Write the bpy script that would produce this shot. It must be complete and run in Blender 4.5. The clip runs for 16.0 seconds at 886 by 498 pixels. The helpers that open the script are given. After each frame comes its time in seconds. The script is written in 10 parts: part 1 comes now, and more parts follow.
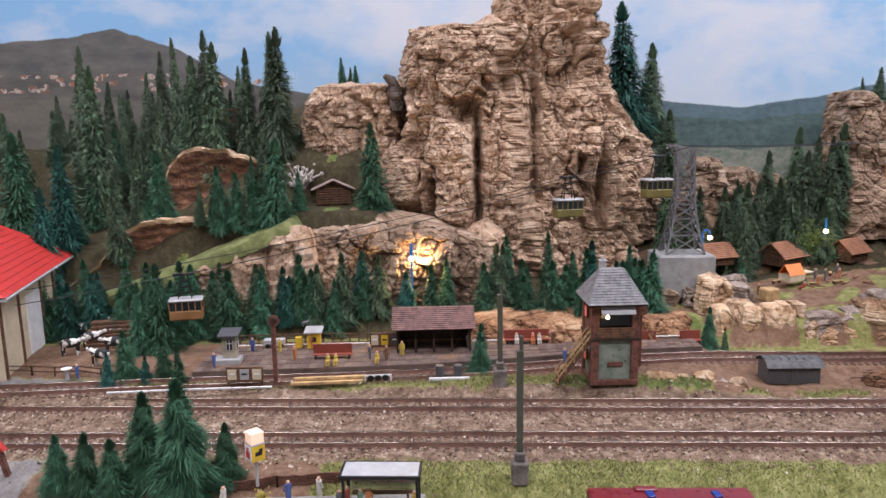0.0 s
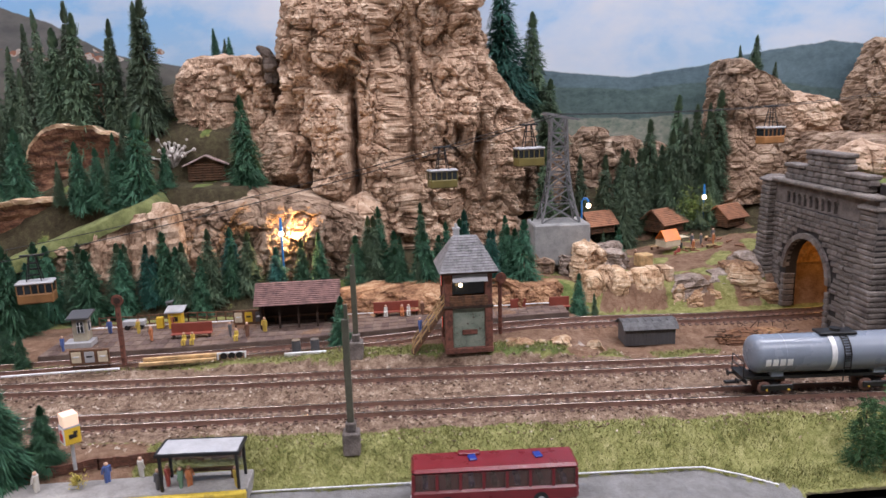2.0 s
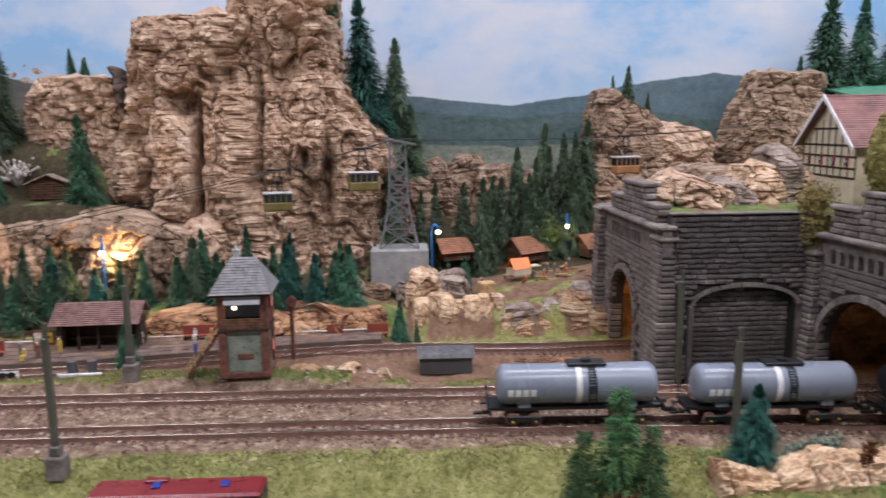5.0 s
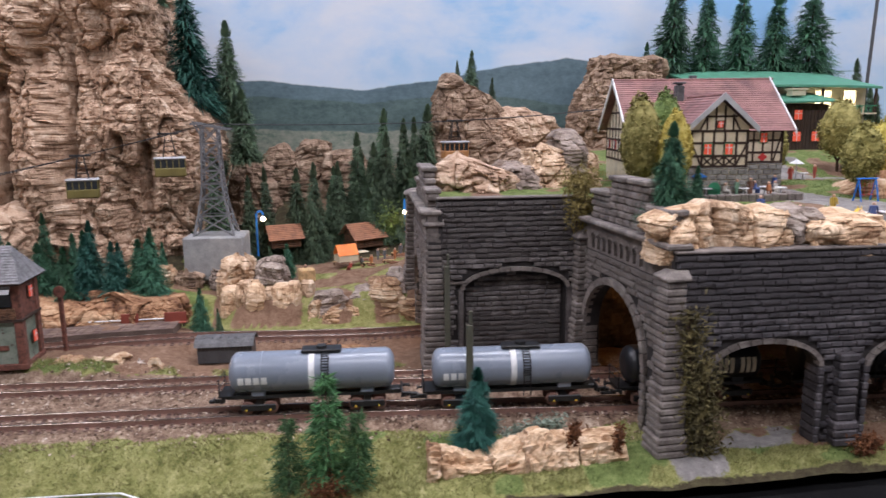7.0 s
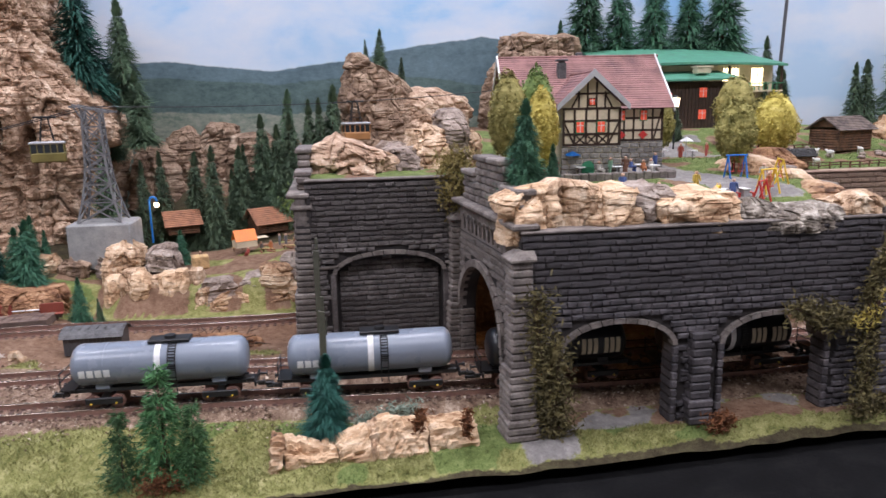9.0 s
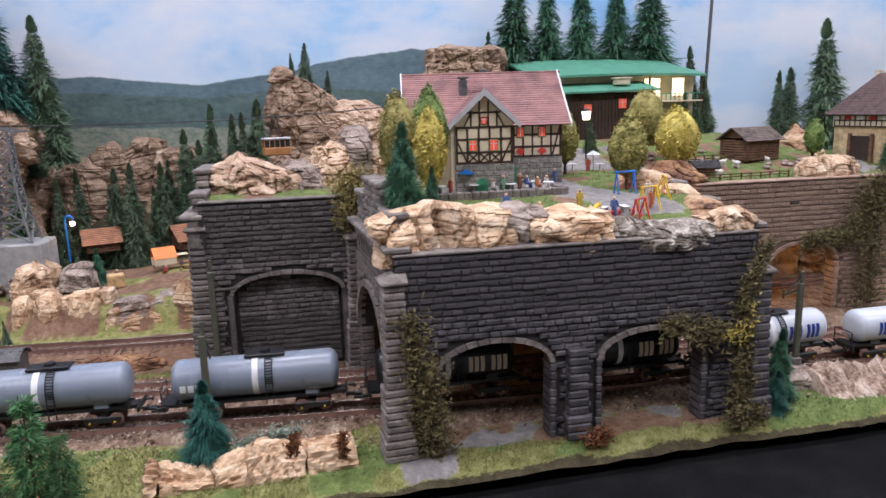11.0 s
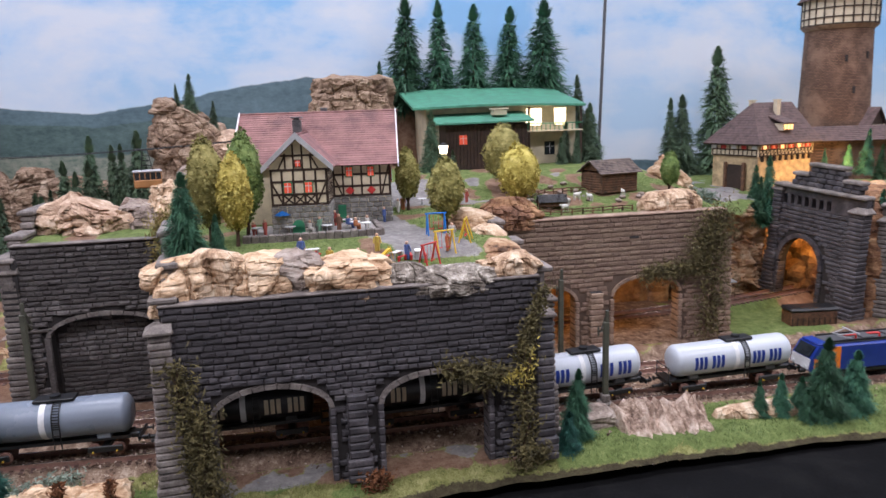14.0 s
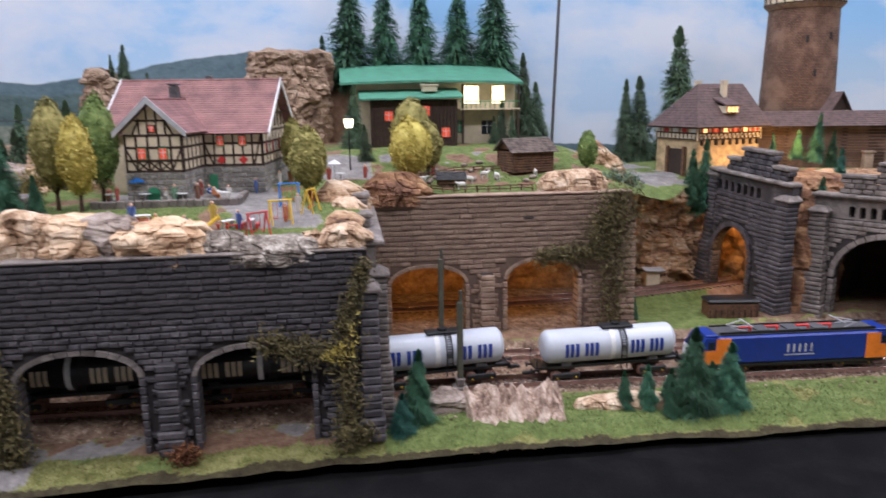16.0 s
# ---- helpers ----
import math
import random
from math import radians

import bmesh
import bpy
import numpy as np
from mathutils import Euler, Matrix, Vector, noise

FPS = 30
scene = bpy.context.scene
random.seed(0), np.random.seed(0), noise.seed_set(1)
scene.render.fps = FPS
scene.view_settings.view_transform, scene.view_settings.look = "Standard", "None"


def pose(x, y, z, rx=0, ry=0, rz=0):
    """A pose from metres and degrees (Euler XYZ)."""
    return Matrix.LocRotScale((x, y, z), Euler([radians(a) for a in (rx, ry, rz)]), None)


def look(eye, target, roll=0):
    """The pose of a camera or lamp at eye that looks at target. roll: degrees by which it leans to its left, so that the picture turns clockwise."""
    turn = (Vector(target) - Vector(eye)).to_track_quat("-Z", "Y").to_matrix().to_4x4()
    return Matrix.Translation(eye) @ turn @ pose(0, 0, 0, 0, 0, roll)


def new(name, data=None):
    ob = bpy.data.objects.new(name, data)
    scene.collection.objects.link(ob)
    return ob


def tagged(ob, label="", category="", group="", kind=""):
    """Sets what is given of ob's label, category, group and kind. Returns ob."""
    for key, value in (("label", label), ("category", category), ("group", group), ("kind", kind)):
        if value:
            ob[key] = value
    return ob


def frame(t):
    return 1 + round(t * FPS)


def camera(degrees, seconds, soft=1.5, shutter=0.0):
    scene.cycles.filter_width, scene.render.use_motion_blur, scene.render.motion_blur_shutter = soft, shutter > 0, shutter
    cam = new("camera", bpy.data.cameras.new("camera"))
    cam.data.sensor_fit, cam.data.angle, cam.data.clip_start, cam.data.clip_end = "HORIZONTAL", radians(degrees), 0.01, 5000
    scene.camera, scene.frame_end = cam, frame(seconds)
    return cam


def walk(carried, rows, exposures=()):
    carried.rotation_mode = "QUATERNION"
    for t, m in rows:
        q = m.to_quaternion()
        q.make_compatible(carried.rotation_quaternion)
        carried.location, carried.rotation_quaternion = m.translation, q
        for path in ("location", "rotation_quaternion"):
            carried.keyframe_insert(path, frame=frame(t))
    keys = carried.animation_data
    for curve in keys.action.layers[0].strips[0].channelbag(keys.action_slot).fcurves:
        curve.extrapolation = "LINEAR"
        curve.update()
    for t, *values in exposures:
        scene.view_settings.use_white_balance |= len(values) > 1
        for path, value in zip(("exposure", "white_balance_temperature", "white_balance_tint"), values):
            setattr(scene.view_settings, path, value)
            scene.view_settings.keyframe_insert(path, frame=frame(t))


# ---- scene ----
cam = camera(63.9, 16.0, shutter=0.5)
PATH = [
    (0, (0.034, 0.014, 0.307), (-0.01, 1.982, -0.045), -0.9),
    (0.5, (0.036, -0.007, 0.309), (0.056, 1.961, -0.047), -0.9),
    (1, (0.058, -0.017, 0.304), (0.227, 1.94, -0.074), -0.4),
    (1.5, (0.078, 0.004, 0.305), (0.28, 1.953, -0.096), -0.6),
    (2, (0.136, 0.022, 0.291), (0.233, 1.978, -0.116), -1.7),
    (2.5, (0.18, 0.03, 0.284), (0.202, 1.989, -0.118), -2.0),
    (3, (0.221, 0.033, 0.292), (0.193, 1.996, -0.09), -2.1),
    (3.2, (0.242, 0.031, 0.297), (0.194, 2.001, -0.043), -2.0),
    (5.3, (0.394, 0.023, 0.273), (0.56, 1.99, -0.052), -0.1),
    (5.5, (0.416, 0.029, 0.27), (0.633, 1.988, -0.068), -0.2),
    (6, (0.468, 0.028, 0.268), (0.687, 1.984, -0.087), -0.8),
    (6.5, (0.51, 0.024, 0.271), (0.711, 1.981, -0.092), -0.7),
    (7, (0.564, 0.016, 0.273), (0.767, 1.973, -0.089), -0.6),
    (7.5, (0.595, 0.017, 0.269), (0.815, 1.97, -0.103), -0.9),
    (8, (0.621, 0.016, 0.271), (0.865, 1.963, -0.117), -1.0),
    (8.5, (0.643, 0.02, 0.269), (0.905, 1.962, -0.13), -1.0),
    (9, (0.665, 0.02, 0.268), (0.948, 1.957, -0.141), -1.1),
    (9.5, (0.684, 0.015, 0.272), (0.99, 1.948, -0.138), -1.2),
    (10, (0.703, 0.014, 0.27), (1.04, 1.943, -0.137), -1.7),
    (10.2, (0.711, 0.011, 0.272), (1.06, 1.938, -0.133), -1.6),
    (12.3, (0.797, 0.001, 0.294), (1.131, 1.929, -0.12), -2.0),
    (12.5, (0.801, -0.001, 0.294), (1.136, 1.926, -0.122), -2.1),
    (13, (0.801, -0.018, 0.301), (1.218, 1.893, -0.117), -1.9),
    (13.5, (0.856, -0.039, 0.314), (1.329, 1.86, -0.094), -1.9),
    (14, (0.92, -0.034, 0.312), (1.296, 1.893, -0.07), -1.8),
    (14.5, (0.953, -0.028, 0.3), (1.243, 1.917, -0.066), -2.0),
    (15, (1.022, -0.04, 0.301), (1.242, 1.915, -0.064), -1.7),
    (15.5, (1.083, -0.046, 0.297), (1.264, 1.91, -0.074), -1.4),
    (16, (1.105, -0.039, 0.288), (1.369, 1.901, -0.121), -0.7),
]
walk(cam, [(t, look(eye, target, roll)) for t, eye, target, roll in PATH], exposures=((0, 0.0, 6500, 10), (4, -0.04, 6450, 10), (6, -0.12, 6400, 10), (8, 0.06, 6350, 10), (10, 0.10, 6300, 10), (13, 0.05, 6200, 10), (16, 0.03, 6200, 10)))

# ---- light of the exhibition hall ----
world = bpy.data.worlds.new("world")
scene.world = world
world.use_nodes = True
world.node_tree.nodes["Background"].inputs["Color"].default_value = (0.9, 0.95, 1.0, 1)
world.node_tree.nodes["Background"].inputs["Strength"].default_value = 0.05
HALL = 24.0      # watts of one ceiling light
GLOW = 1.0       # scale of the small model lamps


def area_lamp(name, x, y, z, sx, sy, watts, colour):
    data = bpy.data.lights.new(name, "AREA")
    data.shape, data.size, data.size_y, data.energy, data.color = "RECTANGLE", sx, sy, watts, colour
    ob = new(name, data)
    ob.location = (x, y, z)
    return ob


def bulb(name, x, y, z, watts, colour, radius=0.004):
    data = bpy.data.lights.new(name, "POINT")
    data.energy, data.color, data.shadow_soft_size = watts * GLOW, colour, radius
    ob = new(name, data)
    ob.location = (x, y, z)
    return ob


for lx in (-0.9, 0.9, 2.7):
    for ly in (-0.55, 0.75):
        area_lamp("ceiling_lamp", lx, ly, 1.88, 1.2, 0.30, HALL, (1.0, 0.96, 1.06))


# ---- materials ----
def nodes_of(name):
    m = bpy.data.materials.new(name)
    m.use_nodes = True
    t = m.node_tree
    return m, t, t.nodes["Principled BSDF"]


def link(t, a, b):
    t.links.new(a, b)


def coords(t, scale=(1, 1, 1), space="Object"):
    tc = t.nodes.new("ShaderNodeTexCoord")
    mp = t.nodes.new("ShaderNodeMapping")
    mp.inputs["Scale"].default_value = scale
    link(t, tc.outputs[space], mp.inputs["Vector"])
    return mp.outputs["Vector"]


def noise_tex(t, vec, scale, detail=5, rough=0.6, distort=0.0):
    n = t.nodes.new("ShaderNodeTexNoise")
    n.inputs["Scale"].default_value = scale
    n.inputs["Detail"].default_value = detail
    n.inputs["Roughness"].default_value = rough
    n.inputs["Distortion"].default_value = distort
    link(t, vec, n.inputs["Vector"])
    return n.outputs["Fac"]


def ramp(t, fac, stops):
    r = t.nodes.new("ShaderNodeValToRGB")
    e = r.color_ramp.elements
    while len(e) < len(stops):
        e.new(0.5)
    for i, (p, c) in enumerate(stops):
        e[i].position = p
        e[i].color = (*c, 1)
    link(t, fac, r.inputs["Fac"])
    return r.outputs["Color"]


def blend(t, fac, a, b, mode="MIX"):
    m = t.nodes.new("ShaderNodeMix")
    m.data_type, m.blend_type = "RGBA", mode
    for sock, v in ((m.inputs["Factor"], fac), (m.inputs["A"], a), (m.inputs["B"], b)):
        if hasattr(v, "node"):
            link(t, v, sock)
        elif isinstance(v, tuple):
            sock.default_value = (*v, 1)
        else:
            sock.default_value = v
    return m.outputs["Result"]


def calc(t, op, a, b=0.0, c=0.0):
    m = t.nodes.new("ShaderNodeMath")
    m.operation = op
    for sock, v in zip(m.inputs, (a, b, c)):
        if hasattr(v, "node"):
            link(t, v, sock)
        else:
            sock.default_value = v
    return m.outputs[0]


def tint_by_object(t, colour, amount):
    info = t.nodes.new("ShaderNodeObjectInfo")
    hsv = t.nodes.new("ShaderNodeHueSaturation")
    val = calc(t, "MULTIPLY_ADD", info.outputs["Random"], amount * 2, 1 - amount)
    hue = calc(t, "MULTIPLY_ADD", info.outputs["Random"], amount * 0.08, 0.5 - amount * 0.04)
    link(t, val, hsv.inputs["Value"])
    link(t, hue, hsv.inputs["Hue"])
    link(t, colour, hsv.inputs["Color"])
    return hsv.outputs["Color"]


def mat(name, stops, scale=60.0, fine=400.0, rough=0.7, bump=0.3, metal=0.0, stretch=(1, 1, 1), vary=0.0,
        speck=None, depth=0.001, gloss_var=0.15, distort=0.0):
    """A material whose colour runs through stops by a coarse noise, with fine grain, specks and relief."""
    m, t, b = nodes_of(name)
    v = coords(t, stretch)
    n1 = noise_tex(t, v, scale, 5, 0.6, distort)
    n2 = noise_tex(t, v, fine, 3, 0.65)
    mixed = calc(t, "MULTIPLY_ADD", n2, 0.45, calc(t, "MULTIPLY_ADD", n1, 1.0, -0.225))
    k = len(stops) - 1
    col = ramp(t, mixed, [(0.3 + 0.4 * i / max(k, 1), c) for i, c in enumerate(stops)])
    if speck:
        n3 = noise_tex(t, v, fine * 0.6, 2, 0.5)
        col = blend(t, calc(t, "GREATER_THAN", n3, 0.66), col, speck)
    if vary:
        col = tint_by_object(t, col, vary)
    link(t, col, b.inputs["Base Color"])
    link(t, calc(t, "MULTIPLY_ADD", n1, gloss_var * 2, rough - gloss_var), b.inputs["Roughness"])
    b.inputs["Metallic"].default_value = metal
    if bump:
        bp = t.nodes.new("ShaderNodeBump")
        bp.inputs["Strength"].default_value = bump
        bp.inputs["Distance"].default_value = depth
        link(t, mixed, bp.inputs["Height"])
        link(t, bp.outputs["Normal"], b.inputs["Normal"])
    return m


def glow(name, colour, strength):
    m, t, b = nodes_of(name)
    v = coords(t)
    n = noise_tex(t, v, 90, 3)
    col = blend(t, n, colour, tuple(c * 0.6 for c in colour))
    link(t, col, b.inputs["Emission Color"])
    b.inputs["Emission Strength"].default_value = strength
    b.inputs["Base Color"].default_value = (*colour, 1)
    return m


def clear_glass(name, tint=(0.9, 0.95, 0.95)):
    m, t, b = nodes_of(name)
    b.inputs["Base Color"].default_value = (*tint, 1)
    b.inputs["Roughness"].default_value = 0.08
    b.inputs["Transmission Weight"].default_value = 0.9
    b.inputs["IOR"].default_value = 1.2
    return m


ROCK = mat("cork_rock", [(0.14, 0.078, 0.047), (0.31, 0.198, 0.127), (0.43, 0.294, 0.200), (0.52, 0.378, 0.270), (0.66, 0.53, 0.405)],
           42, 300, 0.9, 0.8, stretch=(1.2, 1.2, 1.0), depth=0.003, distort=0.9)
ROCK_WARM = mat("ochre_rock", [(0.07, 0.036, 0.02), (0.24, 0.13, 0.07), (0.40, 0.25, 0.14), (0.50, 0.36, 0.235), (0.64, 0.52, 0.38)],
                30, 300, 0.9, 0.7, stretch=(0.7, 0.7, 1.9), depth=0.002, distort=0.5)
ROCK_PALE = mat("pale_bark_rock", [(0.16, 0.09, 0.052), (0.42, 0.275, 0.165), (0.60, 0.44, 0.30), (0.72, 0.60, 0.45)],
                45, 350, 0.9, 0.8, stretch=(1.8, 1.0, 0.7), depth=0.002, distort=0.8)
ROCK_GREY = mat("grey_rock", [(0.08, 0.058, 0.046), (0.21, 0.16, 0.13), (0.34, 0.275, 0.23), (0.50, 0.43, 0.37)],
                30, 300, 0.9, 0.7, stretch=(0.7, 0.7, 1.9), depth=0.002, distort=0.5)
BANK = mat("bark_bank", [(0.07, 0.03, 0.016), (0.17, 0.08, 0.04), (0.28, 0.15, 0.075), (0.42, 0.26, 0.14)],
           34, 300, 0.9, 0.8, stretch=(0.8, 0.8, 2.0), depth=0.002, distort=0.6)
GRASS_DEEP = mat("green_turf", [(0.075, 0.085, 0.026), (0.145, 0.165, 0.055), (0.23, 0.25, 0.10)], 60, 900, 0.95, 0.8, depth=0.0015)
PAVING = mat("grey_paving", [(0.20, 0.185, 0.175), (0.28, 0.265, 0.25), (0.37, 0.355, 0.33)], 40, 500, 0.9, 0.3)
BLACK = mat("black_board", [(0.002, 0.002, 0.0022), (0.004, 0.004, 0.0045), (0.008, 0.008, 0.008)], 30, 300, 0.9, 0.4)
NEEDLE = mat("fir_needles", [(0.018, 0.065, 0.036), (0.036, 0.12, 0.062), (0.07, 0.18, 0.09)], 120, 900, 0.75, 0.0, vary=0.35)
NEEDLE_DARK = mat("dark_fir_needles", [(0.038, 0.072, 0.042), (0.075, 0.125, 0.068), (0.12, 0.175, 0.095)], 120, 900, 0.8, 0.0, vary=0.3)
NEEDLE_BLUE = mat("bluish_fir_needles", [(0.010, 0.06, 0.048), (0.02, 0.105, 0.08), (0.035, 0.15, 0.11)], 120, 900, 0.75, 0.0, vary=0.3)
BARK = mat("brown_bark", [(0.04, 0.02, 0.01), (0.09, 0.05, 0.03)], 200, 900, 0.9, 0.5)
LEAF_OLIVE = mat("olive_foliage", [(0.13, 0.12, 0.03), (0.26, 0.23, 0.07), (0.42, 0.37, 0.14)], 130, 900, 0.9, 0.0, vary=0.12)
LEAF_YELLOW = mat("yellow_foliage", [(0.26, 0.20, 0.03), (0.46, 0.37, 0.08), (0.62, 0.53, 0.17)], 130, 900, 0.9, 0.0, vary=0.1)
LEAF_GREEN = mat("green_foliage", [(0.07, 0.11, 0.03), (0.15, 0.22, 0.06), (0.26, 0.33, 0.11)], 130, 900, 0.9, 0.0, vary=0.1)
VINE = mat("dry_ivy", [(0.05, 0.04, 0.018), (0.12, 0.10, 0.04), (0.22, 0.18, 0.07)], 130, 900, 0.9, 0.0)
RUST = mat("rust_shrub", [(0.10, 0.035, 0.012), (0.22, 0.085, 0.03)], 130, 900, 0.9, 0.0)
STONE_DARK = mat("dark_masonry", [(0.030, 0.026, 0.029), (0.068, 0.060, 0.065), (0.14, 0.125, 0.130)], 70, 600, 0.62, 0.8, vary=0.22, depth=0.001)
STONE_TRIM = mat("grey_masonry", [(0.085, 0.071, 0.063), (0.175, 0.149, 0.133), (0.28, 0.243, 0.220)], 70, 600, 0.85, 0.8, vary=0.15, depth=0.001)
STONE_SOOT = mat("soot_brown_masonry", [(0.045, 0.038, 0.036), (0.10, 0.086, 0.082), (0.19, 0.168, 0.16)], 70, 600, 0.7, 0.8, vary=0.22, depth=0.001)
STONE_BROWN = mat("brown_masonry", [(0.18, 0.118, 0.082), (0.30, 0.205, 0.148), (0.41, 0.295, 0.22)], 70, 600, 0.85, 0.8, vary=0.15, depth=0.001)
JOINT = mat("dark_joint", [(0.018, 0.015, 0.015), (0.040, 0.034, 0.032)], 90, 600, 0.9, 0.3)
JOINT_BROWN = mat("brown_joint", [(0.10, 0.066, 0.048), (0.16, 0.11, 0.082)], 90, 600, 0.9, 0.3)
RAIL = mat("rail_steel", [(0.24, 0.185, 0.155), (0.40, 0.33, 0.29)], 60, 700, 0.26, 0.0, metal=1.0, gloss_var=0.05)
RAIL_SIDE = mat("rusty_rail_side", [(0.16, 0.085, 0.065), (0.30, 0.17, 0.13)], 60, 700, 0.8, 0.3)
SLEEPER = mat("brown_sleeper", [(0.095, 0.055, 0.042), (0.17, 0.105, 0.08)], 120, 700, 0.85, 0.4, vary=0.2)
CONCRETE = mat("grey_concrete", [(0.22, 0.22, 0.22), (0.30, 0.30, 0.295), (0.38, 0.37, 0.36)], 60, 500, 0.9, 0.3)


BLACK.node_tree.nodes["Principled BSDF"].inputs["Specular IOR Level"].default_value = 0.12


# ---- mesh helpers ----
class Shape:
    """Collects the vertices and faces of one mesh."""

    def __init__(self):
        self.v, self.f, self.s, self.k = [], [], [], []

    def add(self, verts, faces, smooth=False, slot=0):
        o = len(self.v)
        self.v += [tuple(p) for p in verts]
        self.f += [tuple(o + i for i in f) for f in faces]
        self.s += [smooth] * len(faces)
        self.k += [slot] * len(faces)
        return self

    def box(self, x, y, z, sx, sy, sz, rz=0.0, bevel=0.0, slot=0, m=None):
        """A box centred on x, y with its underside at z; its edges chamfered by bevel."""
        hx, hy, hz = sx / 2, sy / 2, sz / 2
        b = min(bevel, hx * 0.9, hy * 0.9, hz * 0.9)
        c, s = math.cos(radians(rz)), math.sin(radians(rz))
        vs, fs = [], []
        if b <= 0:
            for i in (-1, 1):
                for j in (-1, 1):
                    for k in (-1, 1):
                        vs.append((i * hx, j * hy, k * hz))
            fs = [(0, 1, 3, 2), (4, 6, 7, 5), (0, 4, 5, 1), (2, 3, 7, 6), (0, 2, 6, 4), (1, 5, 7, 3)]
        else:
            idx = {}
            for i in (-1, 1):
                for j in (-1, 1):
                    for k in (-1, 1):
                        for a in range(3):
                            q = [i * (hx - b), j * (hy - b), k * (hz - b)]
                            q[a] = (i * hx, j * hy, k * hz)[a]
                            idx[i, j, k, a] = len(vs)
                            vs.append(tuple(q))
            for a in range(3):
                o1, o2 = [q for q in range(3) if q != a]
                for sg in (-1, 1):
                    loop = []
                    for p, q in ((-1, -1), (1, -1), (1, 1), (-1, 1)):
                        key = [0, 0, 0]
                        key[a], key[o1], key[o2] = sg, p, q
                        loop.append(idx[(*key, a)])
                    if (sg > 0) == (a == 1):
                        loop.reverse()
                    fs.append(tuple(loop))
                for p in (-1, 1):
                    for q in (-1, 1):
                        k1, k2 = [0, 0, 0], [0, 0, 0]
                        k1[a], k2[a] = -1, 1
                        k1[o1] = k2[o1] = p
                        k1[o2] = k2[o2] = q
                        fs.append((idx[(*k1, o1)], idx[(*k2, o1)], idx[(*k2, o2)], idx[(*k1, o2)]))
            for i in (-1, 1):
                for j in (-1, 1):
                    for k in (-1, 1):
                        fs.append(tuple(idx[i, j, k, a] for a in range(3)))
        out = []
        for p in vs:
            q = Vector((x + c * p[0] - s * p[1], y + s * p[0] + c * p[1], z + hz + p[2]))
            out.append(m @ q if m else q)
        return self.add(out, fs, False, slot)

    def bar(self, p, q, w, d=None, slot=0):
        """A square bar from p to q."""
        return self.tube(p, q, w * 0.7071, (d or w) * 0.7071, 4, slot, False)

    def tube(self, p, q, r0, r1=None, n=10, slot=0, smooth=True, caps=True):
        p, q = Vector(p), Vector(q)
        r1 = r0 if r1 is None else r1
        ax = (q - p).normalized()
        up = Vector((0, 0, 1)) if abs(ax.z) < 0.9 else Vector((1, 0, 0))
        u = ax.cross(up).normalized()
        w = ax.cross(u)
        ring = [(math.cos((i + 0.5) * math.tau / n) * u + math.sin((i + 0.5) * math.tau / n) * w) for i in range(n)]
        a = [p + r0 * d for d in ring]
        b = [q + r1 * d for d in ring]
        self.add(a + b, [(i, (i + 1) % n, n + (i + 1) % n, n + i) for i in range(n)], smooth, slot)
        if caps:
            self.add(a, [tuple(range(n))[::-1]], False, slot)
            self.add(b, [tuple(range(n))], False, slot)
        return self

    def prism(self, pts, d, slot=0):
        """A prism on the polygon pts (3D), pushed along the vector d."""
        n = len(pts)
        a = [Vector(p) for p in pts]
        b = [p + Vector(d) for p in a]
        return self.add(a + b, [tuple(range(n)), tuple(range(2 * n - 1, n - 1, -1))] +
                        [(i, i + n, (i + 1) % n + n, (i + 1) % n) for i in range(n)], False, slot)

    def ball(self, x, y, z, rx, ry=None, rz=None, n=10, slot=0):
        ry, rz = ry or rx, rz or rx
        vs, fs, k = [], [], max(4, n // 2)
        for i in range(1, k):
            a = math.pi * i / k
            for j in range(n):
                o = math.tau * j / n
                vs.append((x + rx * math.sin(a) * math.cos(o), y + ry * math.sin(a) * math.sin(o), z + rz * math.cos(a)))
        vs += [(x, y, z + rz), (x, y, z - rz)]
        for i in range(k - 2):
            for j in range(n):
                fs.append((i * n + j, (i + 1) * n + j, (i + 1) * n + (j + 1) % n, i * n + (j + 1) % n))
        t = len(vs) - 2
        for j in range(n):
            fs.append((t, j, (j + 1) % n))
            fs.append((t + 1, (k - 2) * n + (j + 1) % n, (k - 2) * n + j))
        return self.add(vs, fs, True, slot)

    def pipe(self, pts, r, n=6, slot=0):
        """A bent tube through points."""
        pts = [Vector(p) for p in pts]
        o = len(self.v)
        for i, p in enumerate(pts):
            ax = (pts[min(i + 1, len(pts) - 1)] - pts[max(i - 1, 0)]).normalized()
            up = Vector((0, 0, 1)) if abs(ax.z) < 0.9 else Vector((1, 0, 0))
            u = ax.cross(up).normalized()
            w = ax.cross(u)
            self.v += [tuple(p + r * (math.cos(k * math.tau / n) * u + math.sin(k * math.tau / n) * w)) for k in range(n)]
        for i in range(len(pts) - 1):
            for k in range(n):
                a, b = o + i * n + k, o + i * n + (k + 1) % n
                self.f.append((a, b, b + n, a + n))
                self.s.append(True)
                self.k.append(slot)
        return self

    def mesh(self, name, material):
        me = bpy.data.meshes.new(name)
        me.from_pydata(self.v, [], self.f)
        for one in material if isinstance(material, (list, tuple)) else [material]:
            me.materials.append(one)
        me.polygons.foreach_set("use_smooth", self.s)
        me.polygons.foreach_set("material_index", self.k)
        me.update()
        return me


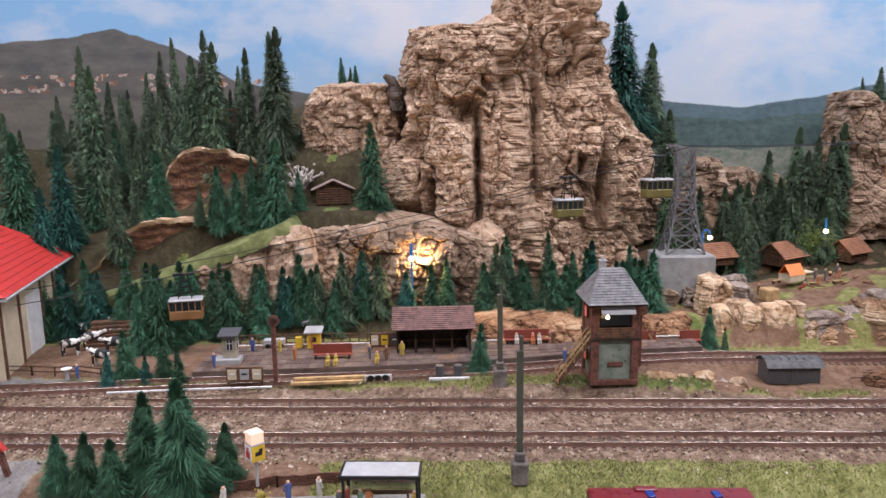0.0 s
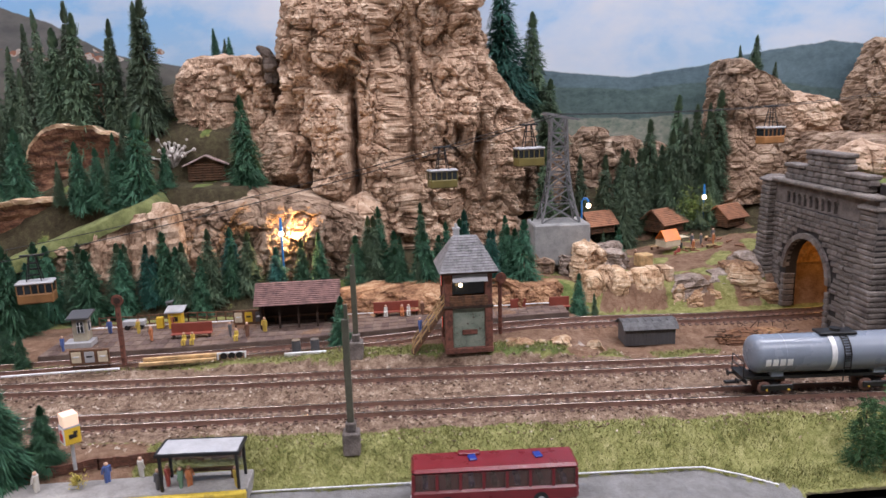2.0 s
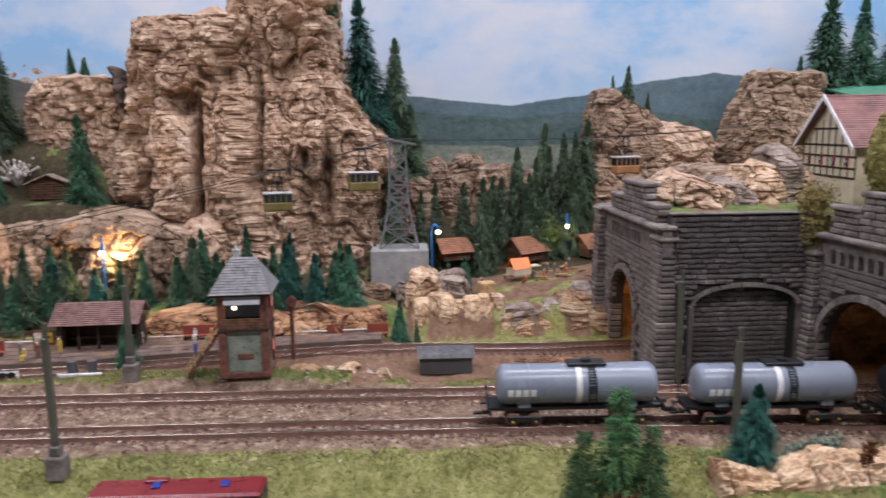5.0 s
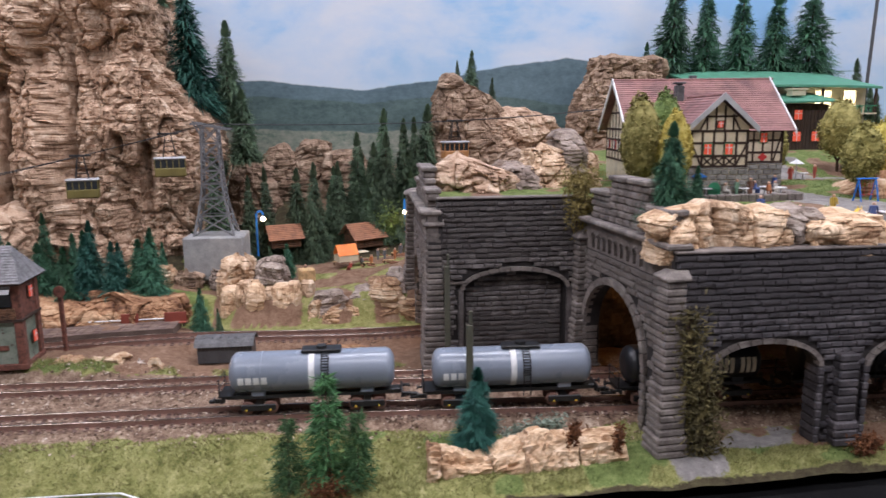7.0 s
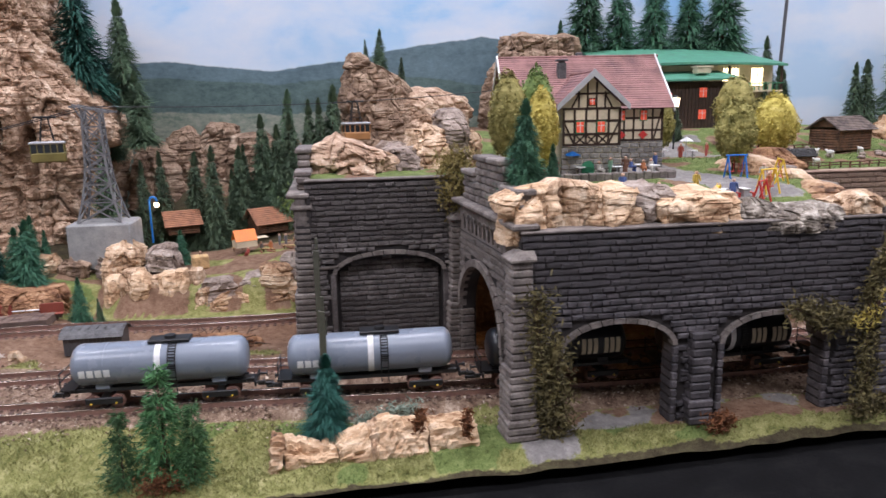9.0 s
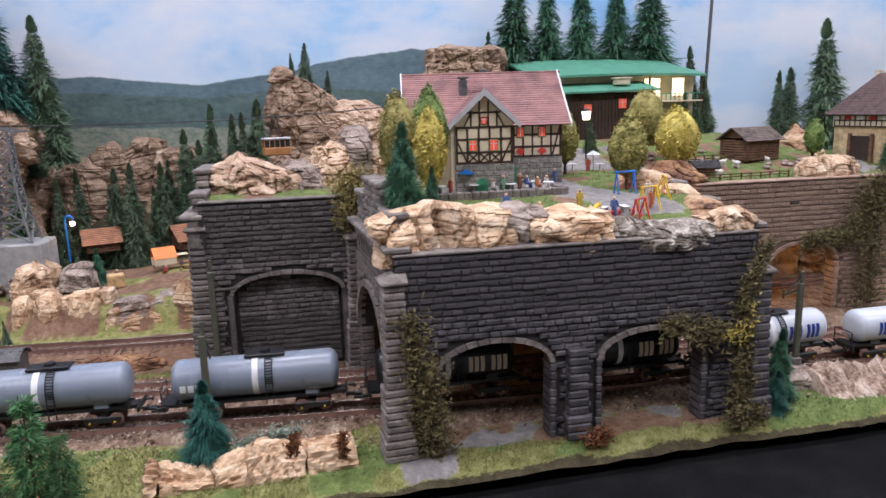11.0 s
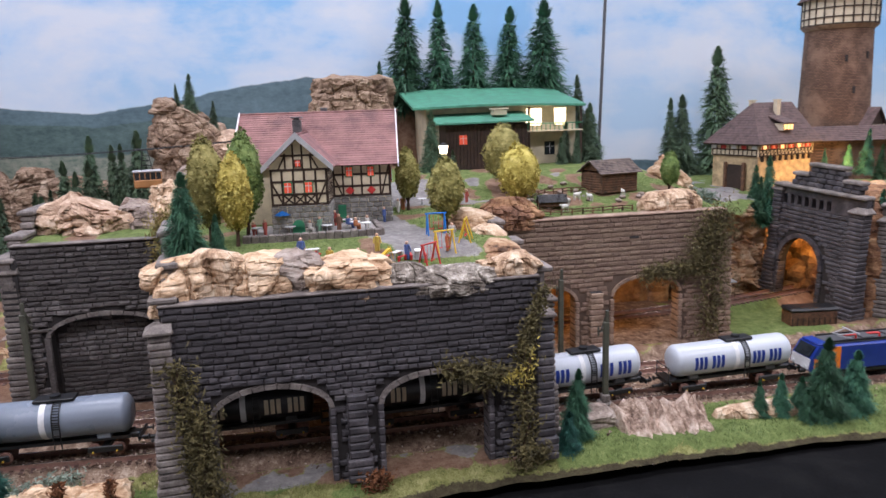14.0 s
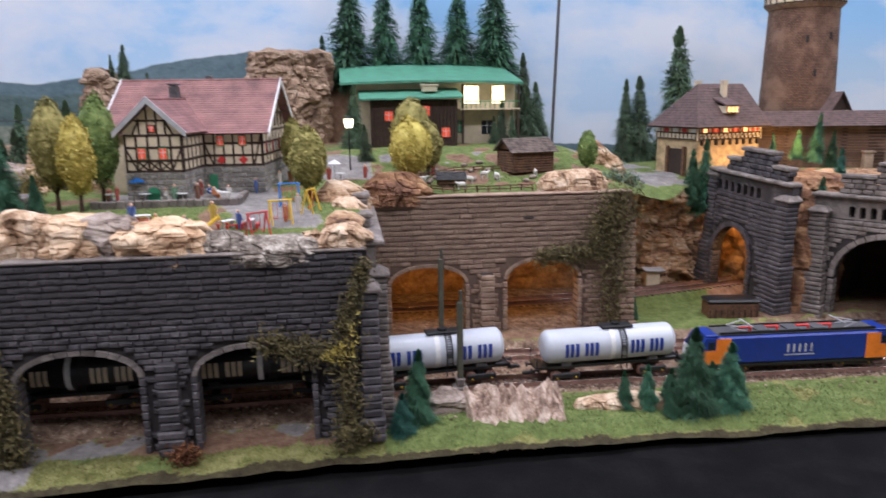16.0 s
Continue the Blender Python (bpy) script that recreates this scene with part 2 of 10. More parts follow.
def part(name, shape, material, parent=None, label="", m=None):
    """Links a shape, or a mesh made before, as one object."""
    ob = new(name, shape if isinstance(shape, bpy.types.Mesh) else shape.mesh(name, material))
    if parent:
        ob.parent = parent
    if m is not None:
        ob.matrix_basis = m
    return tagged(ob, label)


def thing(name, label, category, x=0.0, y=0.0, z=0.0, rz=0.0, group="", kind=""):
    ob = new(name)
    ob.empty_display_size = 0.01
    ob.matrix_basis = pose(x, y, z, 0, 0, rz)
    return tagged(ob, label, category, group, kind)


def solo(name, shape, material, label, category, group="", kind="", m=None):
    """A thing of one mesh."""
    return tagged(part(name, shape, material, None, "", m), label, category, group, kind)


def smooth(a, b, x):
    t = min(1.0, max(0.0, (x - a) / (b - a)))
    return t * t * (3 - 2 * t)


def curve_at(keys, x):
    """Smooth interpolation through (x, value) keys."""
    if x <= keys[0][0]:
        return keys[0][1] + (x - keys[0][0]) * (keys[1][1] - keys[0][1]) / (keys[1][0] - keys[0][0])
    if x >= keys[-1][0]:
        return keys[-1][1] + (x - keys[-1][0]) * (keys[-1][1] - keys[-2][1]) / (keys[-1][0] - keys[-2][0])
    for i in range(len(keys) - 1):
        (x1, y1), (x2, y2) = keys[i], keys[i + 1]
        if x <= x2:
            x0, y0 = keys[i - 1] if i else (2 * x1 - x2, 2 * y1 - y2)
            x3, y3 = keys[i + 2] if i + 2 < len(keys) else (2 * x2 - x1, 2 * y2 - y1)
            m1, m2 = (y2 - y0) / (x2 - x0), (y3 - y1) / (x3 - x1)
            t, h = (x - x1) / (x2 - x1), x2 - x1
            return ((2 * t ** 3 - 3 * t * t + 1) * y1 + (t ** 3 - 2 * t * t + t) * h * m1
                    + (3 * t * t - 2 * t ** 3) * y2 + (t ** 3 - t * t) * h * m2)


def nz(x, y, z=0.0):
    return noise.noise(Vector((x, y, z)))


# ---- the plan ----
TRACK_1 = [(-0.9, 0.632), (-0.34, 0.628), (0.165, 0.625), (0.385, 0.621), (0.6, 0.616), (0.8, 0.612), (1.1, 0.621), (1.3, 0.639), (1.45, 0.645), (1.6, 0.641), (2.2, 0.60)]
TRACK_2 = [(-0.9, 0.722), (-0.39, 0.715), (0.16, 0.705), (0.365, 0.700), (0.6, 0.695), (0.8, 0.692), (1.1, 0.700), (1.36, 0.722), (1.6, 0.745), (2.2, 0.79)]
TRACK_3 = [(-0.9, 0.69), (-0.3, 0.751), (0.0, 0.776), (0.28, 0.825), (0.5, 0.838), (0.7, 0.858), (0.9, 0.880), (1.2, 0.872), (1.45, 0.884), (1.65, 0.925), (2.2, 1.06)]
GAUGE = 0.0225


def rail_z(x):
    """Height of the main rails, falling gently towards the tunnels."""
    return 0.022 - 0.010 * smooth(0.45, 1.10, x) - 0.0150 * smooth(1.06, 1.52, x)


def branch_z(x):
    return 0.030 - 0.009 * smooth(0.30, 0.65, x)


def lift(x):
    """Rise of the rear landscape towards the station end."""
    return 0.008 + 0.034 * max(0.0, 0.15 - x)


def front_edge(x):
    return 0.43 + 0.073 * smooth(0.385, 0.44, x) + 0.019 * smooth(0.75, 1.25, x) + 0.006 * nz(x * 9, 3.0) + 0.003 * nz(x * 40, 7.0)


def ground_z(x, y):
    """Height of the layout's ground."""
    west = 1 - smooth(0.45, 0.80, x)
    z = west * (-0.009 + 0.022 * smooth(0.537, 0.575, y))
    station = 1 - smooth(0.27, 0.39, x)
    z += (0.014 + 0.018 * station - 0.009 * smooth(1.38, 1.52, x) - z) * smooth(0.712, 0.735, y) - 0.006 * smooth(1.15, 1.5, x) * (1 - smooth(0.70, 0.73, y))
    hill = smooth(0.25, 0.65, x) * 0.014 + 0.036 - 0.012 * west
    z += hill * smooth(0.915, 0.945, y + 0.012 * (1 - smooth(0.25, 0.35, x)) + 0.018 * smooth(0.36, 0.40, x)) * smooth(-0.12, 0.04, x) * (1 - smooth(0.72, 0.8, x))
    z += (0.035 - 0.027 * smooth(0.28, 0.36, x)) * smooth(0.93, 1.15, y) * smooth(-0.1, 0.1, x)
    # wooded hillside
    left = 1 - smooth(-0.12, 0.0, x)
    rise = 0.35 + 0.65 * smooth(-0.50, -0.18, x)
    z += left * (0.145 * rise * smooth(0.955, 1.02, y) + 0.13 * smooth(1.0, 1.30, y) + 0.025 * smooth(0.90, 0.94, y))
    z += 0.09 * smooth(1.12, 1.30, y) * smooth(0.30, 0.42, x) * (1 - smooth(0.75, 0.9, x))
    z += (lift(x) - 0.006 * west) * smooth(0.93, 1.02, y) * (1 - smooth(0.75, 0.9, x))
    z -= 0.012 * (1 - smooth(0.0, 0.02, y - front_edge(x))) * smooth(0.38, 0.44, x) * (1 - 0.6 * west)
    z += 0.0022 * nz(x * 22, y * 22) + 0.0009 * nz(x * 70, y * 70, 2.0)
    level = smooth(-0.245, -0.205, x) * (1 - smooth(1.08, 1.11, y))
    z -= level * max(0.0, z - 0.167 - lift(x))
    for keys in (TRACK_1, TRACK_2):
        d = abs(y - curve_at(keys, x))
        z += (rail_z(x) - 0.0052 - z) * (1 - smooth(0.019, 0.034, d))
    d = abs(y - curve_at(TRACK_3, x))
    if y < 0.96:
        z += (branch_z(x) - 0.0056 - z) * (1 - smooth(0.018, 0.030, d)) * (1.0 if x > -0.5 else 0.0)
    return z


def ground_material():
    """One surface that blends grass, turf, ballast, earth, road, paving and forest floor by the zones of the sheet."""
    m, t, b = nodes_of("layout_ground")
    v = coords(t)
    rough_noise = noise_tex(t, v, 70, 5, 0.65)
    grain = noise_tex(t, v, 700, 3, 0.7)
    mid = noise_tex(t, v, 190, 4, 0.65)

    def tone(*stops):
        k = len(stops) - 1
        mix = calc(t, "MULTIPLY_ADD", grain, 0.34, calc(t, "MULTIPLY_ADD", rough_noise, 0.6, calc(t, "MULTIPLY_ADD", mid, 0.4, -0.17)))
        return ramp(t, mix, [(0.33 + 0.34 * i / k, c) for i, c in enumerate(stops)])

    col = tone((0.085, 0.09, 0.028), (0.185, 0.19, 0.062), (0.275, 0.27, 0.105), (0.38, 0.355, 0.17))
    tones = (tone((0.065, 0.085, 0.024), (0.125, 0.165, 0.05), (0.20, 0.24, 0.085)),
             tone((0.045, 0.026, 0.018), (0.155, 0.10, 0.07), (0.27, 0.19, 0.135), (0.47, 0.375, 0.29)),
             tone((0.11, 0.062, 0.038), (0.20, 0.12, 0.078), (0.29, 0.195, 0.135)),
             tone((0.15, 0.145, 0.14), (0.20, 0.195, 0.19), (0.25, 0.245, 0.24)),
             tone((0.15, 0.135, 0.13), (0.225, 0.21, 0.20), (0.32, 0.30, 0.28)),
             tone((0.025, 0.02, 0.012), (0.055, 0.045, 0.025), (0.09, 0.08, 0.04)))
    for k, name in enumerate(("zone_a", "zone_b")):
        at = t.nodes.new("ShaderNodeAttribute")
        at.attribute_name = name
        sep = t.nodes.new("ShaderNodeSeparateColor")
        link(t, at.outputs["Color"], sep.inputs["Color"])
        for i in range(3):
            w = calc(t, "MULTIPLY_ADD", calc(t, "SUBTRACT", mid, 0.5), 0.9, sep.outputs[i])
            col = blend(t, ramp(t, w, [(0.42, (0, 0, 0)), (0.58, (1, 1, 1))]), col, tones[3 * k + i])
    link(t, col, b.inputs["Base Color"])
    b.inputs["Roughness"].default_value = 0.95
    b.inputs["Specular IOR Level"].default_value = 0.2
    bp = t.nodes.new("ShaderNodeBump")
    bp.inputs["Strength"].default_value = 0.9
    bp.inputs["Distance"].default_value = 0.0018
    link(t, calc(t, "MULTIPLY_ADD", mid, 0.6, calc(t, "MULTIPLY", grain, 0.6)), bp.inputs["Height"])
    link(t, bp.outputs["Normal"], b.inputs["Normal"])
    return m


GROUND_MAT = ground_material()


def grid_sheet(name, x0, x1, y0, y1, step, height, material, keep=None, zone=None, yfun=None):
    """A height field; zone(x, y) tells the kind of surface, yfun warps its front rows."""
    nx, ny = int((x1 - x0) / step) + 1, int((y1 - y0) / step) + 1
    vs, fs, za, zb = [], [], [], []
    for i in range(nx):
        x = x0 + (x1 - x0) * i / (nx - 1)
        lo = yfun(x) if yfun else y0
        for j in range(ny):
            y = lo + (y1 - lo) * j / (ny - 1)
            vs.append((x, y, height(x, y)))
            w = [0.0] * 7
            for dx, dy in ((0, 0), (0.004, 0.002), (-0.004, -0.002), (0.002, -0.004), (-0.002, 0.004)):
                w[zone(x + dx, y + dy)] += 0.2
            za += [w[1], w[2], w[3], 1.0]
            zb += [w[4], w[5], w[6], 1.0]
    for i in range(nx - 1):
        for j in range(ny - 1):
            a = i * ny + j
            p, q = vs[a], vs[a + ny + 1]
            if keep and not keep((p[0] + q[0]) / 2, (p[1] + q[1]) / 2):
                continue
            fs.append((a, a + ny, a + ny + 1, a + 1))
    sh = Shape()
    sh.v, sh.f, sh.s, sh.k = vs, fs, [True] * len(fs), [0] * len(fs)
    me = sh.mesh(name, material)
    for label, data in (("zone_a", za), ("zone_b", zb)):
        me.color_attributes.new(label, "FLOAT_COLOR", "POINT").data.foreach_set("color", data)
    return me


def ground_zone(x, y):
    n = nz(x * 30, y * 30, 5.0)
    w = 0.008 * n
    for keys in (TRACK_1, TRACK_2):
        if abs(y - curve_at(keys, x)) < 0.03 + w:
            return 2
    y1, y2, y3 = curve_at(TRACK_1, x), curve_at(TRACK_2, x), curve_at(TRACK_3, x)
    if y1 < y < y2:
        return 2
    if x < -0.335 + w and y < 0.765:
        return 5
    if x > 0.43 and y < front_edge(x) + 0.003 + 0.004 * smooth(0.75, 0.85, x) + 0.004 * n:
        return 6
    if 0.80 < x < 0.845 and y < 0.56 and n > -0.3:
        return 5
    if y < 0.540 - 0.55 * max(0.0, x - 0.367) and x < 0.43:
        return 4
    if y < y1:
        if x > 0.8 and 0.537 + w < y < 0.575 + w and x < 1.13:
            return 5 if n > 0.1 else 3
        if 0.8 < x < 1.13 and y > 0.56:
            return 2
        if x < -0.09 + w and y > 0.54:
            return 3
        if x > 1.13:
            return 1 if n > -0.3 else 0
        return 1 if x > 0.5 and n + 0.5 * nz(x * 6, y * 9, 2.0) > 0.12 else 0
    if y2 < y < y2 + 0.050 + w and x < 0.62:
        return 1 if 0.14 < x < 0.30 and n > -0.2 else 0 if x < 0.24 or n > 0.1 else 3
    if y < 0.90 and x < 1.08:
        return 3 if y < 0.885 + w else 0
    if 0.61 < x < 0.83 and 0.735 < y < 0.99:
        return 3
    if 1.08 < x < 1.44 and y > 0.76 and y < 1.0:
        return 2
    if 1.43 < x < 1.62 and y < 0.9:
        return 1
    if -0.27 < x < 0.0 and 0.98 < y < 1.15:
        return 6 if n > -0.30 else 1
    if 0.03 < x < 0.36 and 0.895 < y < 0.96:
        return 1 if n > -0.1 else 0
    if y > 0.90 and x < 0.3:
        return 6 if n > -0.45 else 1
    if y > 1.10 and x > 0.3:
        return 6 if n > -0.2 else 3
    return 0 if n > 0.12 else 3


ground = solo("ground", grid_sheet("ground", -1.1, 2.3, 0.43, 1.34, 0.0085, ground_z,
              GROUND_MAT, zone=ground_zone, yfun=front_edge), None,
              "sculpted layout ground with flocked grass, ballast and earth", "ground", kind="structure")

ledge = Shape()
ledge.box(0.6, 0.47, -0.9, 3.4, 0.16, 0.876, bevel=0.006)
solo("front_ledge", ledge, BLACK, "matt black painted board along the edge of the layout", "ledge", kind="structure")
sub = Shape().box(0.6, 0.95, -0.9, 3.4, 0.80, 0.86)
solo("layout_base", sub, BLACK, "black cloth covered base below the layout", "base", kind="structure")

# the hall around
hall = Shape().box(0.6, 0.0, -0.95, 9.0, 8.0, 0.05)
FLOOR = mat("hall_floor", [(0.2, 0.19, 0.18), (0.28, 0.27, 0.26)], 6, 90, 0.6, 0.1)
WALLS = mat("hall_wall", [(0.52, 0.50, 0.47), (0.6, 0.58, 0.55)], 4, 90, 0.9, 0.1)
solo("floor", hall, FLOOR, "grey hall floor", "floor", kind="structure")
solo("ceiling", Shape().box(0.6, 0.0, 2.0, 9.0, 8.0, 0.05), WALLS, "plain pale hall ceiling", "ceiling", kind="structure")
solo("wall_south", Shape().box(0.6, -3.0, -0.9, 9.0, 0.1, 2.9), WALLS, "plain pale hall wall", "wall", kind="structure")
solo("wall_north", Shape().box(0.6, 3.5, -0.9, 9.0, 0.1, 2.9), WALLS, "plain pale hall wall", "wall", kind="structure")
solo("wall_west", Shape().box(-3.6, 0.25, -0.9, 0.1, 6.3, 2.9), WALLS, "plain pale hall wall", "wall", kind="structure")
solo("wall_east", Shape().box(4.8, 0.25, -0.9, 0.1, 6.3, 2.9), WALLS, "plain pale hall wall", "wall", kind="structure")


# ---- painted backdrop ----
def backdrop_material():
    m, t, b = nodes_of("painted_sky")
    tc = t.nodes.new("ShaderNodeTexCoord")
    sep = t.nodes.new("ShaderNodeSeparateXYZ")
    link(t, tc.outputs["Object"], sep.inputs["Vector"])
    x, z = sep.outputs["X"], sep.outputs["Z"]
    v = coords(t, (1.0, 1.0, 1.9))
    n1 = noise_tex(t, v, 3.4, 7, 0.52, 0.25)
    n2 = noise_tex(t, v, 9.0, 6, 0.6, 0.2)
    high = calc(t, "MULTIPLY_ADD", z, 1.5, -0.50)
    sky = ramp(t, high, [(0.0, (0.42, 0.57, 0.72)), (0.16, (0.27, 0.49, 0.74)), (0.8, (0.14, 0.37, 0.68))])
    cl = calc(t, "MULTIPLY_ADD", n2, 0.35, n1)
    cl = calc(t, "MULTIPLY_ADD", high, -0.10, cl)
    cloud = ramp(t, cl, [(0.57, (0, 0, 0)), (0.66, (0.55, 0.55, 0.55)), (0.80, (1, 1, 1))])
    col = blend(t, cloud, sky, (0.61, 0.66, 0.73))
    # ridges of hills, far to near, as lines over the board's length
    wob = noise_tex(t, coords(t, (1, 1, 0.0)), 16, 4, 0.55)
    wood = noise_tex(t, coords(t, (1, 1, 1.6)), 75, 5, 0.75)
    soft_wood = noise_tex(t, coords(t, (1, 1, 2.5)), 14, 4, 0.6)
    along = calc(t, "MULTIPLY_ADD", x, 1 / 3.6, 1.2 / 3.6)
    for keys, wobble, far, near in (
            (((-1.2, 0.4357), (-0.804, 0.4632), (-0.6817, 0.4713), (-0.5961, 0.4859), (-0.4882, 0.4511), (-0.3812, 0.3908), (-0.264, 0.3669), (0.0925, 0.3477), (0.3981, 0.3405), (0.5407, 0.324), (0.7037, 0.3431), (0.8158, 0.3652), (0.9381, 0.3836),
              (1.0603, 0.3662), (1.1927, 0.3139), (1.3659, 0.2363), (1.5187, 0.2004), (2., 0.1902)), 0.018, (0.125, 0.195, 0.225), (0.065, 0.11, 0.13)),
            (((-1.2, 0.3949), (-0.6206, 0.4102), (-0.4169, 0.3888), (-0.2131, 0.347), (0.2453, 0.3204), (0.3981, 0.312), (0.5509, 0.3016), (0.7241, 0.3146), (0.8566, 0.3085), (1.1112, 0.2737), (1.315, 0.2061), (1.5187, 0.18), (2., 0.1698)), 0.020, (0.105, 0.165, 0.16), (0.042, 0.078, 0.075)),
            (((-1.2, 0.344), (-0.6206, 0.3644), (-0.315, 0.3246), (0.1944, 0.2594), (0.3981, 0.254), (0.5509, 0.2486), (0.8056, 0.2584), (1.2131, 0.2017), (2., 0.1494)), 0.020, (0.10, 0.15, 0.115), (0.33, 0.33, 0.27))):
        line = ramp(t, along, [((kx + 1.2) / 3.6, (kz, kz, kz)) for kx, kz in keys])
        ridge = calc(t, "MULTIPLY_ADD", calc(t, "SUBTRACT", wob, 0.5), wobble, line)
        mask = ramp(t, calc(t, "MULTIPLY_ADD", calc(t, "SUBTRACT", ridge, z), 150.0, 0.5), [(0.3, (0, 0, 0)), (0.7, (1, 1, 1))])
        tone = blend(t, calc(t, "MULTIPLY_ADD", wood, 2.6, calc(t, "MULTIPLY_ADD", soft_wood, 1.6, -1.6)), near, far)
        left = ramp(t, calc(t, "MULTIPLY_ADD", x, -6.0, -0.6), [(0.0, (0, 0, 0)), (1.0, (0.8, 0.8, 0.8))])
        brown = blend(t, calc(t, "MULTIPLY_ADD", soft_wood, 2.4, -0.75), (0.08, 0.07, 0.063), (0.19, 0.16, 0.135))
        tone = blend(t, left, tone, brown)
        col = blend(t, mask, col, tone)
    # a village of pale gables along the foot of the mountain
    cells = t.nodes.new("ShaderNodeTexVoronoi")
    cells.inputs["Scale"].default_value = 46.0
    link(t, coords(t, (1, 1, 1.5)), cells.inputs["Vector"])
    band = calc(t, "SUBTRACT", 1.0, calc(t, "MULTIPLY", calc(t, "ABSOLUTE", calc(t, "SUBTRACT", z, 0.388)), 62.0))
    where = calc(t, "MULTIPLY", calc(t, "LESS_THAN", cells.outputs["Distance"], 0.42), calc(t, "GREATER_THAN", band, 0.0))
    where = calc(t, "MULTIPLY", where, calc(t, "LESS_THAN", x, -0.28))
    where = calc(t, "MULTIPLY", where, calc(t, "GREATER_THAN", noise_tex(t, coords(t), 11, 2), 0.42))
    roofs = ramp(t, noise_tex(t, coords(t), 60, 1), [(0.42, (0.30, 0.13, 0.08)), (0.5, (0.52, 0.46, 0.40)), (0.6, (0.20, 0.11, 0.08))])
    col = blend(t, where, col, roofs)
    link(t, col, b.inputs["Base Color"])
    b.inputs["Roughness"].default_value = 0.7
    return m


BACK_Y = 1.36
bd = Shape()
bd.box(0.6, BACK_Y + 0.01, -0.2, 3.6, 0.02, 1.5, bevel=0.002)
solo("backdrop", bd, backdrop_material(), "painted backdrop board of blue sky, clouds and wooded hills", "backdrop", kind="structure")


BANK_PALE = mat("brown_crag", [(0.09, 0.055, 0.035), (0.20, 0.13, 0.085), (0.32, 0.225, 0.155), (0.46, 0.36, 0.27)],
                34, 300, 0.9, 0.8, stretch=(0.9, 0.9, 1.3), depth=0.002, distort=0.6)


ROCK_CUT = mat("rusty_cutting_rock", [(0.07, 0.028, 0.014), (0.20, 0.095, 0.045), (0.36, 0.20, 0.105), (0.52, 0.35, 0.21)],
               36, 300, 0.9, 0.7, stretch=(0.8, 0.8, 1.6), depth=0.002, distort=0.8)
BARK_CREAM = mat("cream_bark", [(0.26, 0.135, 0.068), (0.50, 0.325, 0.19), (0.66, 0.48, 0.315), (0.78, 0.62, 0.45)],
                 46, 320, 0.9, 0.8, stretch=(0.6, 1.4, 1.8), depth=0.002, distort=0.7)


# ---- rocks ----
def hash01(a, b, c=0):
    return (math.sin(a * 127.1 + b * 311.7 + c * 74.7) * 43758.5453) % 1.0


